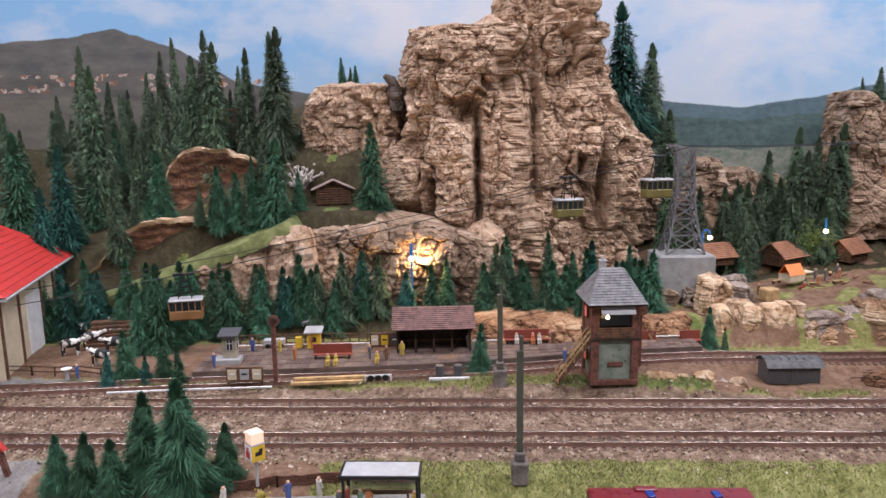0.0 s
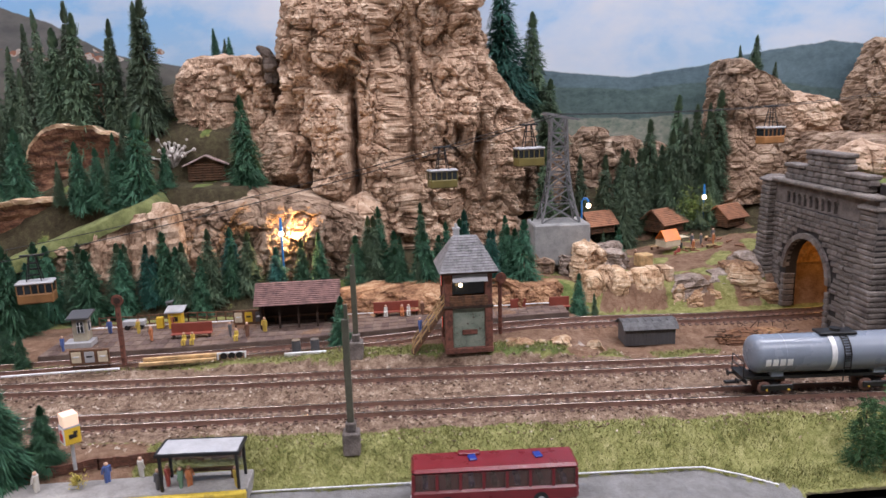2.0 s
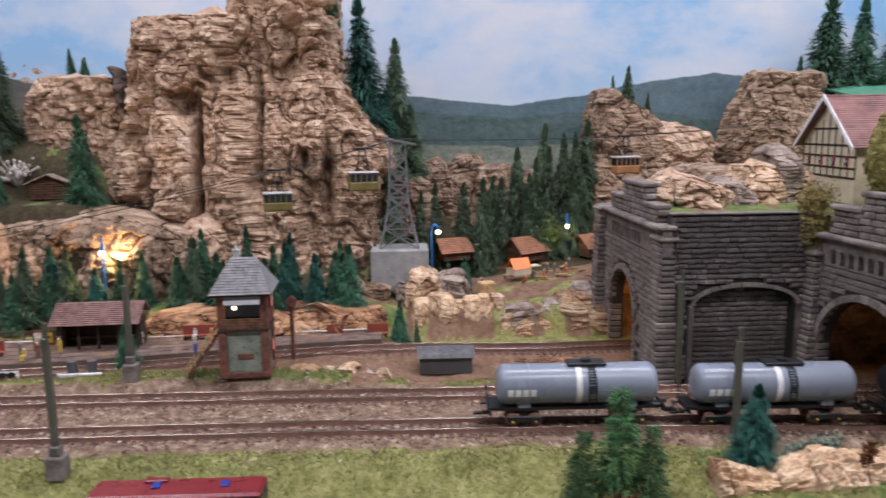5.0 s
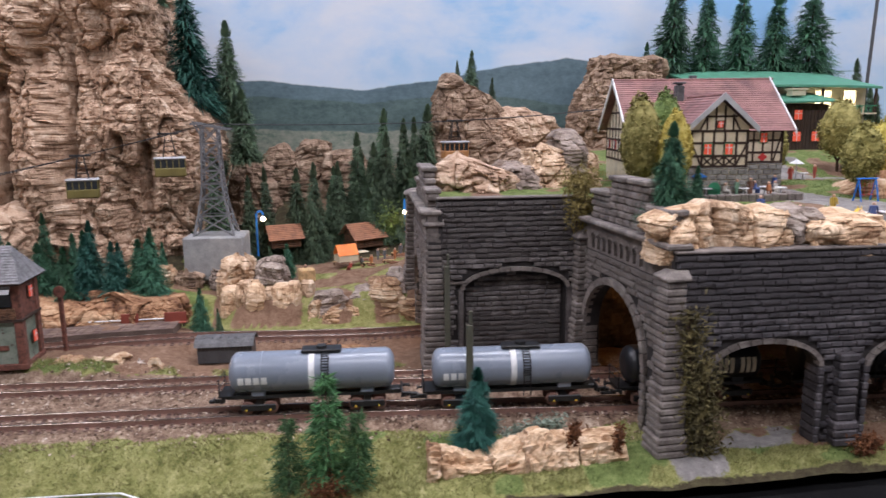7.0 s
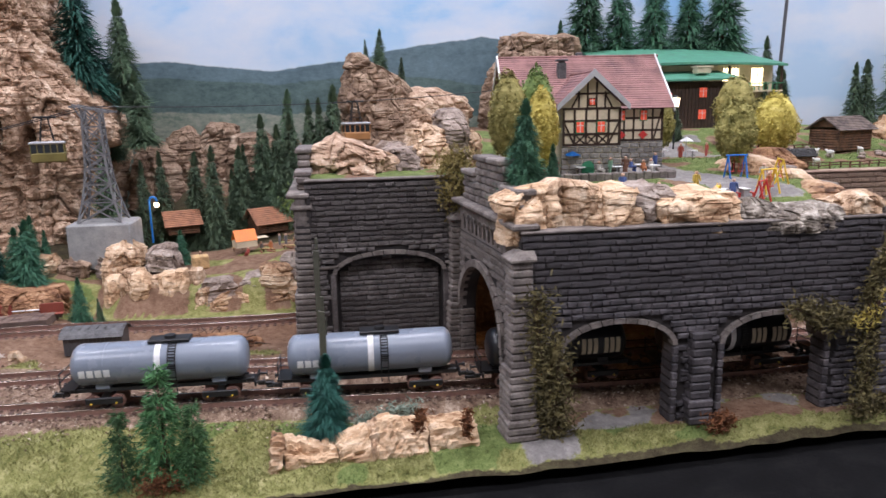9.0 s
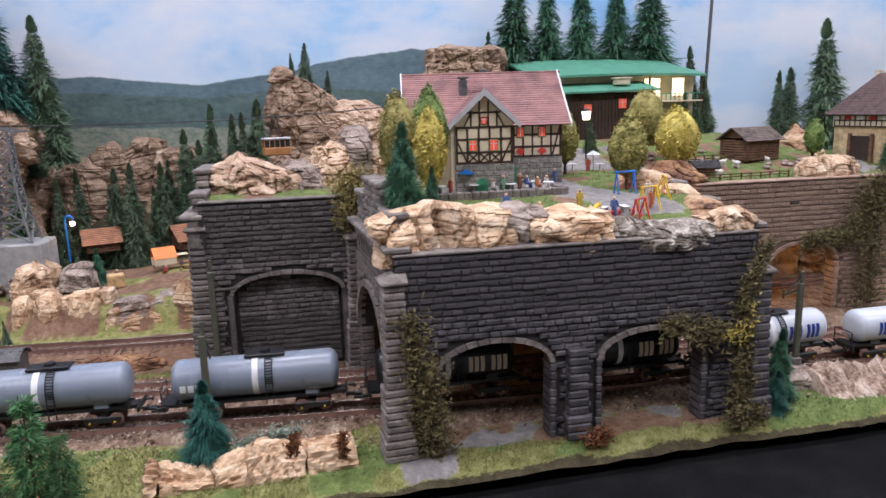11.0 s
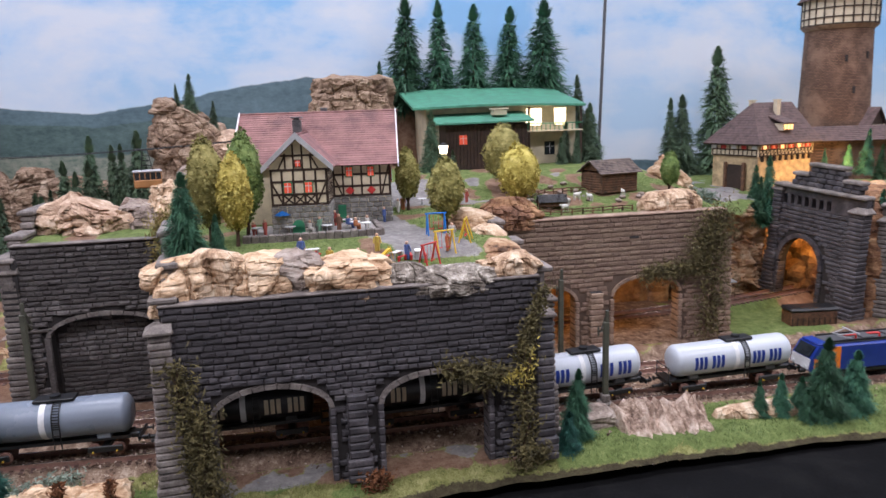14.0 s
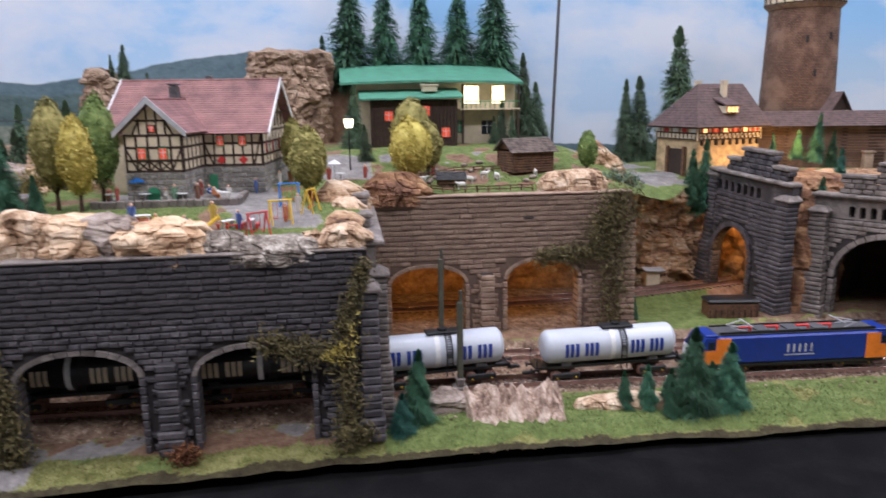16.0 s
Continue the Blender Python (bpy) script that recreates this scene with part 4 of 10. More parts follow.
# the pale bark edge on the front tunnel
BARK_DARK = mat("lichen_bark", [(0.07, 0.055, 0.043), (0.17, 0.14, 0.112), (0.30, 0.26, 0.215), (0.56, 0.51, 0.44)], 90, 420, 0.9, 0.8, depth=0.002)
EDGE_TONES = (BARK_CREAM, ROCK_PALE, BARK_CREAM, ROCK_GREY, BARK_CREAM)
edge_pieces = []
rnd = random.Random(41)
x = 0.802
k = 0
while x < 0.985:
    w = rnd.uniform(0.020, 0.044)
    top = 0.201 - 0.11 * max(0.0, x - 0.86) + rnd.uniform(-0.006, 0.003)
    edge_pieces.append((x - 0.004, x + w, 0.543 + rnd.uniform(0.0, 0.007), 0.60, 0.156, top, EDGE_TONES[k % 5]))
    x += w - 0.003
    k += 1
rock_cluster("bark_edge", "cream and brown bark pieces along the tunnel top", edge_pieces, layer=0.010, amp=0.006)
rock_cluster("bark_edge", "dark lichened bark along the tunnel top", [(0.975, 1.018, 0.546, 0.585, 0.156, 0.180, BARK_DARK), (1.012, 1.045, 0.545, 0.58, 0.156, 0.176, BARK_DARK), (1.04, 1.072, 0.547, 0.58, 0.156, 0.177, BARK_DARK),
             (1.066, 1.092, 0.547, 0.58, 0.156, 0.180, ROCK_PALE), (1.086, 1.117, 0.546, 0.585, 0.156, 0.183, ROCK_PALE)], layer=0.006, block=0.012, amp=0.005, crack=0.006)
for k, (xa, ya, top) in enumerate(((1.078, 0.585, 0.186), (1.080, 0.635, 0.192), (1.074, 0.685, 0.200), (1.082, 0.73, 0.197))):
    rock("edge_rock", "cream and brown bark rock along the plateau edge", [
        (0.155, xa, 1.122, ya - 0.004, ya + 0.062), (top - 0.012, xa + 0.003, 1.12, ya, ya + 0.06), (top, xa + 0.012, 1.114, ya + 0.01, ya + 0.05)],
        ROCK_PALE if k % 2 else ROCK_WARM, seed=80.0 + k, layer=0.011, block=0.022, amp=0.006, crack=0.008, na=90, nv=24)
rock("pasture_rock", "reddish bark edge above the arcade wall", [
    (0.170, 1.115, 1.205, 0.765, 0.81), (0.19, 1.12, 1.20, 0.765, 0.81), (0.2, 1.13, 1.19, 0.775, 0.80)],
    BANK, seed=45.0, layer=0.01, block=0.015, amp=0.007, crack=0.008, na=100, nv=24)
rock("pasture_rock", "pale bark piece above the arcade wall", [
    (0.172, 1.335, 1.428, 0.778, 0.82), (0.19, 1.335, 1.428, 0.778, 0.82), (0.201, 1.345, 1.42, 0.783, 0.815)],
    ROCK_PALE, seed=46.0, layer=0.014, block=0.02, amp=0.005, crack=0.010, na=110, nv=28)
rock("valley_rock", "brown rock slope beside the arcade", [
    (0.0, 1.44, 1.675, 0.957, 1.12), (0.06, 1.445, 1.67, 0.96, 1.12), (0.11, 1.43, 1.66, 0.955, 1.12), (0.14, 1.42, 1.645, 0.94, 1.12), (0.155, 1.43, 1.62, 0.94, 1.1)],
    ROCK_WARM, seed=47.0, layer=0.02, block=0.03, amp=0.013, crack=0.014, na=200, nv=60)
ROCK_RIB = mat("ribbed_pale_bark", [(0.10, 0.06, 0.04), (0.30, 0.21, 0.155), (0.50, 0.39, 0.31), (0.66, 0.55, 0.46)], 50, 300, 0.9, 0.8, depth=0.002)
# rocks in the foreground
def bark_log():
    """A broken half log of bark: lengthwise ribs, cross cracks and a torn end."""
    base = thing("bark_log", "cream ribbed bark log lying in the grass", "rock")
    cuts = (0.0, 0.06, 0.30, 0.47, 0.51, 0.76, 1.0)
    tones = (ROCK_WARM, BARK_CREAM, BARK_CREAM, ROCK_PALE, BARK_CREAM, BARK_CREAM)
    for k in range(len(cuts) - 1):
        sh, n, m = Shape(), max(6, int(70 * (cuts[k + 1] - cuts[k]))), 34
        swell, skew = 0.0026 * nz(k * 3.1, 1.7), 0.011 * nz(k * 2.3, 8.1)
        for i in range(n + 1):
            f = cuts[k] + (cuts[k + 1] - cuts[k]) * i / n
            edge = min(i, n - i) / max(1, n / 2)
            tuck = 0.0018 * (1 - min(1.0, edge * 6)) ** 2
            x = 0.604 + 0.160 * f
            yc, zc = 0.541 + 0.006 * f, -0.012 + 0.001 * f
            ry, rz = 0.020 + swell, 0.032 - 0.010 * math.exp(-((f - 0.24) / 0.14) ** 2) + 0.005 * math.exp(-((f - 0.56) / 0.08) ** 2) + swell
            for j in range(m + 1):
                a = math.pi * j / m
                rib = 0.0024 * nz(a * 9, k * 2.0 + f * 3, 3.0) - 0.0036 * max(0.0, 1 - 6 * abs(nz(a * 5, f * 4, 5.0))) - 0.0030 * max(0.0, 1 - 7 * abs(nz(a * 1.6, f * 17, 2.0))) + 0.0012 * nz(a * 30, f * 40, 9.0)
                sh.v.append((x + skew * math.cos(a) + 0.003 * nz(a * 5, f * 9.0), yc - (ry - tuck + rib) * math.cos(a), zc + (rz - tuck + rib) * math.sin(a)))
        for i in range(n):
            for j in range(m):
                q = i * (m + 1) + j
                sh.f.append((q, q + m + 1, q + m + 2, q + 1))
                sh.s.append(False)
                sh.k.append(0)
        for i in (0, n):
            ring = [i * (m + 1) + j for j in range(m + 1)]
            sh.f.append(tuple(ring if i == 0 else reversed(ring)))
            sh.s.append(False)
            sh.k.append(0)
        part("bark_piece", sh, tones[k], base)


bark_log()
slab = Shape()
nu, nv_ = 96, 30
for i in range(nu + 1):
    for j in range(nv_ + 1):
        f, g = i / nu, j / nv_
        plate = math.floor(f * 7.0 + 1.4 * nz(f * 3.0, g * 1.9, 5.2))
        rag = 0.007 * nz(plate * 3.7, 0.0, 1.1)
        x = 1.206 + 0.098 * f + 0.012 * (0.5 - g) * (f - 0.3) + 0.003 * nz(g * 6, f * 4, 2.0)
        edge = min(1.0, min(f, 1 - f) / 0.05)
        y = 0.596 + (0.531 + rag - 0.596) * g ** 1.1
        rib = 0.006 * (2 * abs((f * 7.0 + 1.4 * nz(f * 3.0, g * 1.9, 5.2)) % 1.0 - 0.5)) ** 0.6 + 0.0035 * nz(plate * 5.1, g * 2.2, 3.3)
        z = 0.019 + 0.003 * nz(f * 5, 0.0, 4.0) - 0.032 * max(0.0, (g - 0.22) / 0.78) ** 1.2
        z = z - rib * 1.3 + 0.002 + 0.0022 * nz(f * 26, g * 9, 6.0) + 0.0012 * nz(f * 60, g * 30, 6.0)
        slab.v.append((x, y, edge * z - (1 - edge) * 0.02 if g > 0.03 else -0.02))
for i in range(nu):
    for j in range(nv_):
        q = i * (nv_ + 1) + j
        slab.f.append((q, q + 1, q + nv_ + 2, q + nv_ + 1))
        slab.s.append(False)
        slab.k.append(0)
slab.box(1.254, 0.565, -0.02, 0.09, 0.05, 0.014)
solo("bark_slab", slab, ROCK_RIB, "pale ribbed bark slab leaning in the grass", "rock")
rock("bark_slab", "small grey rock beside the mast foot", [
    (-0.005, 1.175, 1.215, 0.575, 0.60), (0.010, 1.178, 1.212, 0.578, 0.60), (0.016, 1.185, 1.205, 0.583, 0.595)],
    ROCK_GREY, seed=53.0, layer=0.01, amp=0.004, crack=0.004, na=60, nv=16)
rock("bark_slab", "flat ochre bark strip in the grass", [
    (-0.008, 1.31, 1.41, 0.565, 0.59), (0.003, 1.315, 1.405, 0.568, 0.59), (0.006, 1.325, 1.395, 0.572, 0.586)],
    ROCK_PALE, seed=54.0, layer=0.006, amp=0.004, crack=0.004, na=90, nv=16)


# ---- plateau above the tunnels ----
def plateau_z(x, y):
    z = 0.166 + 0.022 * smooth(0.55, 0.64, y) + 0.006 * smooth(0.7, 0.8, y)
    z += 0.024 * smooth(0.88, 1.04, y) - 0.046 * smooth(1.42, 1.58, x) - 0.014 * smooth(1.1, 1.25, x) * (1 - smooth(0.8, 0.95, y))
    z += 0.10 * smooth(1.235, 1.285, y) * (1 - smooth(1.40, 1.5, x)) * smooth(1.03, 1.08, x)
    return z + 0.0015 * nz(x * 25, y * 25, 1.0) + 0.0007 * nz(x * 80, y * 80, 1.0)


def on_plateau(x, y):
    if x < 0.795:
        return x > 0.636 and y > 0.735 and y < 0.90
    if x < 1.118:
        return y > 0.552
    if x < 1.44:
        return y > 0.782
    return y > 0.785 + 1.0 * (x - 1.44) if x < 1.6 else y > 0.95 + 0.0 * x


def plateau_zone(x, y):
    n = nz(x * 28, y * 28, 9.0)
    if 0.975 < x + 0.35 * (y - 0.7) < 1.05 and 0.60 < y < 0.9:
        return 1
    if 1.0 < x < 1.46 and 0.85 < y + 0.02 * n < 0.99:
        return 1 if x < 1.14 else 2 if n > 0.02 else 0 if n > -0.35 else 1
    if x > 1.42:
        return 1 if 1.44 < x < 1.62 and y > 0.95 and n > -0.1 else 0
    if y > 1.17:
        return 2
    return 0 if n > -0.25 else 2


solo("plateau", grid_sheet("plateau", 0.62, 2.2, 0.54, 1.34, 0.008, plateau_z, GROUND_MAT, keep=on_plateau, zone=lambda x, y: (1, 5, 3)[plateau_zone(x, y)]),
     None, "grassy plateau with gravel paths over the tunnels", "ground", kind="structure")


# ---- tracks ----
def track(name, keys, x0, x1, height, label, parts_from, parts_to):
    base = thing(name, label, "railway track")
    for side, off in (("left", -GAUGE / 2), ("right", GAUGE / 2)):
        sh, n = Shape(), int((x1 - x0) / 0.02)
        prof = ((-0.0022, -0.0050), (-0.0009, -0.0042), (-0.0007, -0.0008), (-0.0011, -0.0003), (-0.0011, 0.0001), (-0.0008, 0.0004), (-0.0003, 0.00055), (0.0003, 0.00055), (0.0008, 0.0004), (0.0011, 0.0001), (0.0011, -0.0003), (0.0007, -0.0008), (0.0009, -0.0042), (0.0022, -0.0050))
        for i in range(n + 1):
            x = x0 + (x1 - x0) * i / n
            y = curve_at(keys, x)
            sl = (curve_at(keys, x + 0.004) - curve_at(keys, x - 0.004)) / 0.008
            nv = Vector((-sl, 1)).normalized()
            for d, h in prof:
                sh.v.append((x + nv.x * (off + d), y + nv.y * (off + d), height(x) + h))
        k = len(prof)
        for i in range(n):
            for j in range(k - 1):
                a = i * k + j
                sh.f.append((a, a + 1, a + k + 1, a + k))
                sh.s.append(4 <= j <= 8)
                sh.k.append(0 if 4 <= j <= 8 else 1)
        part("rail", sh, [RAIL, RAIL_SIDE], base)
    one = Shape().box(0, 0, -0.0028, 0.0042, 0.036, 0.0030, bevel=0.0005)
    for s in (-1, 1):
        one.box(0, s * GAUGE / 2, 0.0002, 0.0034, 0.0050, 0.0011)
    me = one.mesh("sleeper", SLEEPER)
    rest = Shape()
    x = x0 + 0.004
    while x < x1:
        y = curve_at(keys, x)
        ang = math.degrees(math.atan((curve_at(keys, x + 0.004) - curve_at(keys, x - 0.004)) / 0.008))
        p = pose(x, y, height(x) - 0.0050, 0, 0, ang)
        if parts_from < x < parts_to:
            part("sleeper", me, None, base, m=p)
        else:
            rest.box(x, y, height(x) - 0.0050 - 0.0028, 0.0042, 0.036, 0.0030, rz=ang)
        x += 0.0088
    if rest.v:
        tagged(part("sleepers_beyond", rest, SLEEPER, base), kind="stuff")
    return base


track("main_track", TRACK_1, -1.1, 2.2, rail_z, "double-headed model rails on brown sleepers in ballast", -0.55, 1.72)
track("main_track", TRACK_2, -1.1, 2.2, rail_z, "model rails on brown sleepers beside the grass strip", -0.55, 0.85)
track("branch_track", TRACK_3, -0.6, 2.0, branch_z, "branch line rails running into the tunnel", -0.5, 0.65)


# ---- trees ----
def conifer_meshes(name, height, radius, needles, blades, seed, ragged=0.25, bare=0.03, thick=1.0):
    """Trunk and crown of a bottle-brush fir."""
    rnd = random.Random(seed)
    trunk = Shape().tube((0, 0, 0), (0, 0, height * 0.98), height * 0.018 + 0.0004, 0.0002, 7)
    crown = Shape()
    tiers = int(9 + height * 60)
    vs, fs = [], []
    for b in range(blades):
        f = rnd.random() ** 1.25
        f = bare + (1 - bare) * f
        tier = (f * tiers) % 1.0
        r = radius * (1 - f) ** 0.85 + radius * 0.06
        r *= 0.80 + 0.32 * (1 - tier) + rnd.uniform(-ragged, ragged) * 0.6
        a = rnd.random() * math.tau
        lump = 0.82 + 0.18 * math.sin(a * 3 + f * 17 + seed) + 0.1 * math.sin(a * 7 - f * 40)
        r *= lump
        z = f * height
        d = Vector((math.cos(a), math.sin(a), 0))
        start = d * (r * rnd.uniform(0.15, 0.78)) + Vector((0, 0, z))
        droop = rnd.uniform(-0.55, 0.15) if f < 0.85 else rnd.uniform(0.2, 1.2)
        end = d * r + Vector((0, 0, z + droop * r * 0.9))
        side = Vector((-d.y, d.x, rnd.uniform(-0.8, 0.8))).normalized() * (0.0007 + 0.010 * height * rnd.uniform(0.4, 1.0)) * thick
        o = len(vs)
        vs += [start + side, end, start - side]
        fs.append((o, o + 1, o + 2))
    crown.add(vs, fs)
    return trunk.mesh("trunk", BARK), crown.mesh("crown", needles)


def shaggy_meshes(height, radius, seed):
    """A small fir of drooping sprays of long needles."""
    rnd = random.Random(seed)
    trunk = Shape().tube((0, 0, 0), (0, 0, height * 0.98), height * 0.02, 0.0003, 7)
    vs, fs = [], []
    for b in range(230):
        f = 0.04 + 0.94 * rnd.random() ** 1.2
        reach = radius * ((1 - f) ** 0.8 * rnd.uniform(0.55, 1.12) + 0.10)
        a = rnd.random() * math.tau
        d = Vector((math.cos(a), math.sin(a), 0))
        rise = rnd.uniform(-0.1, 0.35) if f < 0.8 else rnd.uniform(0.5, 2.0)
        root, tip = Vector((0, 0, f * height)), Vector((0, 0, f * height + rise * reach - 0.004)) + d * reach
        for n in range(13):
            g = rnd.uniform(0.15, 1.0)
            p = root.lerp(tip, g) + Vector((0, 0, 0.006 * math.sin(g * 3)))
            e = (d * rnd.uniform(0.5, 1.0) + Vector((rnd.gauss(0, 0.55), rnd.gauss(0, 0.55), rnd.gauss(-0.25, 0.4)))).normalized() * rnd.uniform(0.006, 0.012)
            w = e.cross(Vector((rnd.gauss(0, 1), rnd.gauss(0, 1), rnd.gauss(0, 1)))).normalized() * 0.0006
            o = len(vs)
            vs += [p, p + e * 0.5 + w, p + e, p + e * 0.5 - w]
            fs += [(o, o + 1, o + 2), (o, o + 2, o + 3)]
    return trunk.mesh("trunk", BARK), Shape().add(vs, fs).mesh("crown", NEEDLE_FRESH)


NEEDLE_FRESH = mat("fresh_fir_needles", [(0.022, 0.062, 0.020), (0.045, 0.115, 0.038), (0.085, 0.18, 0.06)], 120, 900, 0.75, 0.0, vary=0.35)
FIRS = {("s", k): shaggy_meshes(0.1, (0.032, 0.028, 0.035)[k], 70 + k) for k in range(3)}
NEEDLE_SOFT = mat("dull_fir_needles", [(0.055, 0.09, 0.055), (0.10, 0.15, 0.09), (0.16, 0.21, 0.125)], 120, 900, 0.8, 0.0, vary=0.3)
for kind, needles in (("g", NEEDLE), ("d", NEEDLE_DARK), ("b", NEEDLE_BLUE), ("h", NEEDLE_SOFT)):
    for k in range(3):
        FIRS[kind, k] = conifer_meshes("fir", 0.1, (0.027, 0.023, 0.031)[k] if kind not in "dh" else (0.023, 0.026, 0.019)[k], needles, 4400, 10 * k + ord(kind), 0.3, thick=0.55)
        FIRS[kind + "+", k] = conifer_meshes("fir", 0.1, (0.028, 0.025, 0.031)[k], needles, 11000, 10 * k + ord(kind) + 5, 0.35, thick=0.36)


def fir(x, y, z, h, kind="g", wide=1.0, label="", group="firs"):
    k = random.randrange(3)
    if y < 0.62:
        mesh_kind = kind if kind == "s" else kind + "+"
    else:
        mesh_kind = kind
    words = {"g": "deep green bottle-brush model fir", "d": "slender dark green model fir", "h": "slender dull green model fir", "b": "bluish green model fir", "s": "shaggy green model fir with drooping needles"}[kind]
    ob = thing("fir_tree", label or words + " rooted in the layout", "tree", x, y, z - 0.002, random.uniform(0, 360), group)
    ob.scale = (h / 0.1 * wide, h / 0.1 * wide, h / 0.1)
    ob.rotation_euler.x, ob.rotation_euler.y = radians(random.uniform(-2.5, 2.5)), radians(random.uniform(-2.5, 2.5))
    part("trunk", FIRS[mesh_kind, k][0], None, ob)
    part("crown", FIRS[mesh_kind, k][1], None, ob)
    return ob


random.seed(4)
# before the main line
for x, y, h, kind in ((-0.306, 0.563, 0.05, "g"), (-0.279, 0.556, 0.06, "g"), (-0.252, 0.55, 0.062, "g"), (-0.236, 0.575, 0.078, "g"),
                      (-0.195, 0.558, 0.105, "g"), (-0.164, 0.568, 0.052, "g"), (-0.357, 0.757, 0.042, "b"), (-0.342, 0.772, 0.057, "g"),
                      (-0.318, 0.764, 0.033, "b"), (-0.30, 0.775, 0.045, "g"), (-0.279, 0.762, 0.046, "g"), (0.056, 0.785, 0.062, "g"),
                      (0.352, 0.893, 0.055, "g"), (0.374, 0.895, 0.032, "d")):
    fir(x, y, ground_z(x, y), h, kind, 1.25 if y < 0.6 else 1.1)
for x, y, h, kind in ((0.496, 0.534, 0.058, "s"), (0.528, 0.534, 0.088, "s"), (0.549, 0.528, 0.060, "s"), (0.647, 0.562, 0.072, "b"),
                      (1.146, 0.546, 0.040, "b"), (1.161, 0.566, 0.072, "g"), (1.364, 0.572, 0.040, "w"), (1.386, 0.570, 0.047, "w"),
                      (1.408, 0.572, 0.041, "w"), (1.400, 0.549, 0.036, "w"), (1.424, 0.558, 0.086, "w"), (1.432, 0.549, 0.042, "w"),
                      (1.462, 0.562, 0.068, "w"), (1.449, 0.566, 0.046, "w"), (1.476, 0.565, 0.04, "w")):
    fir(x, y, ground_z(x, y), h, "g" if kind == "w" else kind, 1.15 if kind == "w" else 1.3 if kind == "b" else 0.95 if kind == "s" else 1.0)
# wood at the foot of the hillside
for i in range(60):
    x = -0.52 + 0.81 * i / 59 + random.uniform(-0.012, 0.012)
    y = random.uniform(0.90, 0.93) if x < -0.12 else random.uniform(0.905, 0.95)
    if 0.02 < x < 0.06 or -0.10 < x < 0.03 and y < 0.925:
        continue
    fir(x, y, min(ground_z(x, y), 0.088), random.uniform(0.062, 0.098), random.choice("ggbgd"), 1.12)
for x, y, h in ((0.10, 0.945, 0.10), (0.155, 0.95, 0.102), (0.19, 0.952, 0.075), (0.07, 0.94, 0.062), (0.125, 0.94, 0.06), (0.27, 0.985, 0.075), (0.285, 0.99, 0.055)):
    fir(x, y, 0.061, h, "g", 0.85)
for x, y, h in ((-0.358, 0.845, 0.092), (-0.334, 0.855, 0.112), (-0.352, 0.872, 0.07), (-0.32, 0.882, 0.07)):
    fir(x, y, ground_z(x, y), h, "g", 1.0)
# forest on the hillside
for x, y, base, h in ((-0.588, 1.2, 0.2741, 0.167), (-0.465, 1.24, 0.3249, 0.109), (-0.422, 1.2, 0.2874, 0.162), (-0.368, 1.17, 0.2776, 0.178), (-0.322, 1.2, 0.309, 0.095),
                      (-0.253, 1.14, 0.2647, 0.184), (-0.342, 1.13, 0.2727, 0.049), (-0.3, 1.13, 0.2663, 0.039), (-0.272, 1.13, 0.2613, 0.081), (-0.435, 1.14, 0.2529, 0.103),
                      (-0.49, 1.22, 0.3108, 0.087), (-0.517, 1.2, 0.2727, 0.092), (-0.553, 1.22, 0.2789, 0.104), (-0.501, 1.1, 0.2201, 0.087)):
    z = min(base, ground_z(x, y))
    fir(x, y, z, base + h - z, "h", 0.66)
for x, y, base, h, kind in ((-0.439, 1.06, 0.213, 0.064, "d"), (-0.406, 1.05, 0.2029, 0.07, "g"), (-0.535, 1.02, 0.2243, 0.061, "b"), (-0.446, 1.0, 0.1923, 0.05, "d"),
                            (-0.588, 1.0, 0.2031, 0.1, "g"), (-0.299, 1.0, 0.1933, 0.061, "g"), (-0.276, 1.0, 0.1935, 0.052, "g"), (-0.254, 0.995, 0.1937, 0.032, "g"),
                            (-0.255, 1.01, 0.2158, 0.049, "g"), (-0.222, 0.99, 0.1796, 0.111, "g"), (-0.539, 0.97, 0.1874, 0.042, "b")):
    z = min(base, ground_z(x, y))
    fir(x, y, z, base + h - z, kind, 0.95)
for i in range(135):
    x = random.uniform(-0.85, -0.19)
    y = random.uniform(1.0, 1.29)
    if -0.42 < x < -0.2 and 0.95 < y < 1.13 or x > -0.30 and y > 1.16:
        continue
    fir(x, y, ground_z(x, y), random.uniform(0.065, 0.11) * (1.0 if y > 1.06 else 0.6), random.choice("hhhgd"), 0.95)
for x, y, h in ((-0.345, 1.13, 0.21), (-0.245, 1.13, 0.195), (-0.295, 1.14, 0.175), (-0.52, 1.1, 0.23), (-0.385, 1.16, 0.19), (-0.33, 1.0, 0.06), (-0.31, 1.0, 0.05), (-0.26, 0.995, 0.075), (-0.245, 1.02, 0.085)):
    fir(x, y, max(0.17, ground_z(x, y)), h, "d", 0.85)
for x, y, z, h, kind in ((-0.090, 1.05, 0.1812, 0.128, "g"), (-0.147, 1.17, 0.3631, 0.049, "g"), (-0.126, 1.17, 0.3624, 0.037, "g"), (-0.138, 1.185, 0.3578, 0.04, "d"),
                         (0.315, 1.21, 0.188, 0.12, "d"), (0.25, 1.2, 0.448, 0.07, "d")):
    fir(x, y, z, h, kind)
for x, y, z, h, kind, wide in ((0.302, 1.17, 0.283, 0.205, "b", 1.0), (0.346, 1.2, 0.263, 0.165, "d", 1.0), (0.372, 1.17, 0.208, 0.115, "d", 1.25), (0.298, 1.18, 0.298, 0.12, "b", 1.0)):
    fir(x, y, z, h, kind, wide)
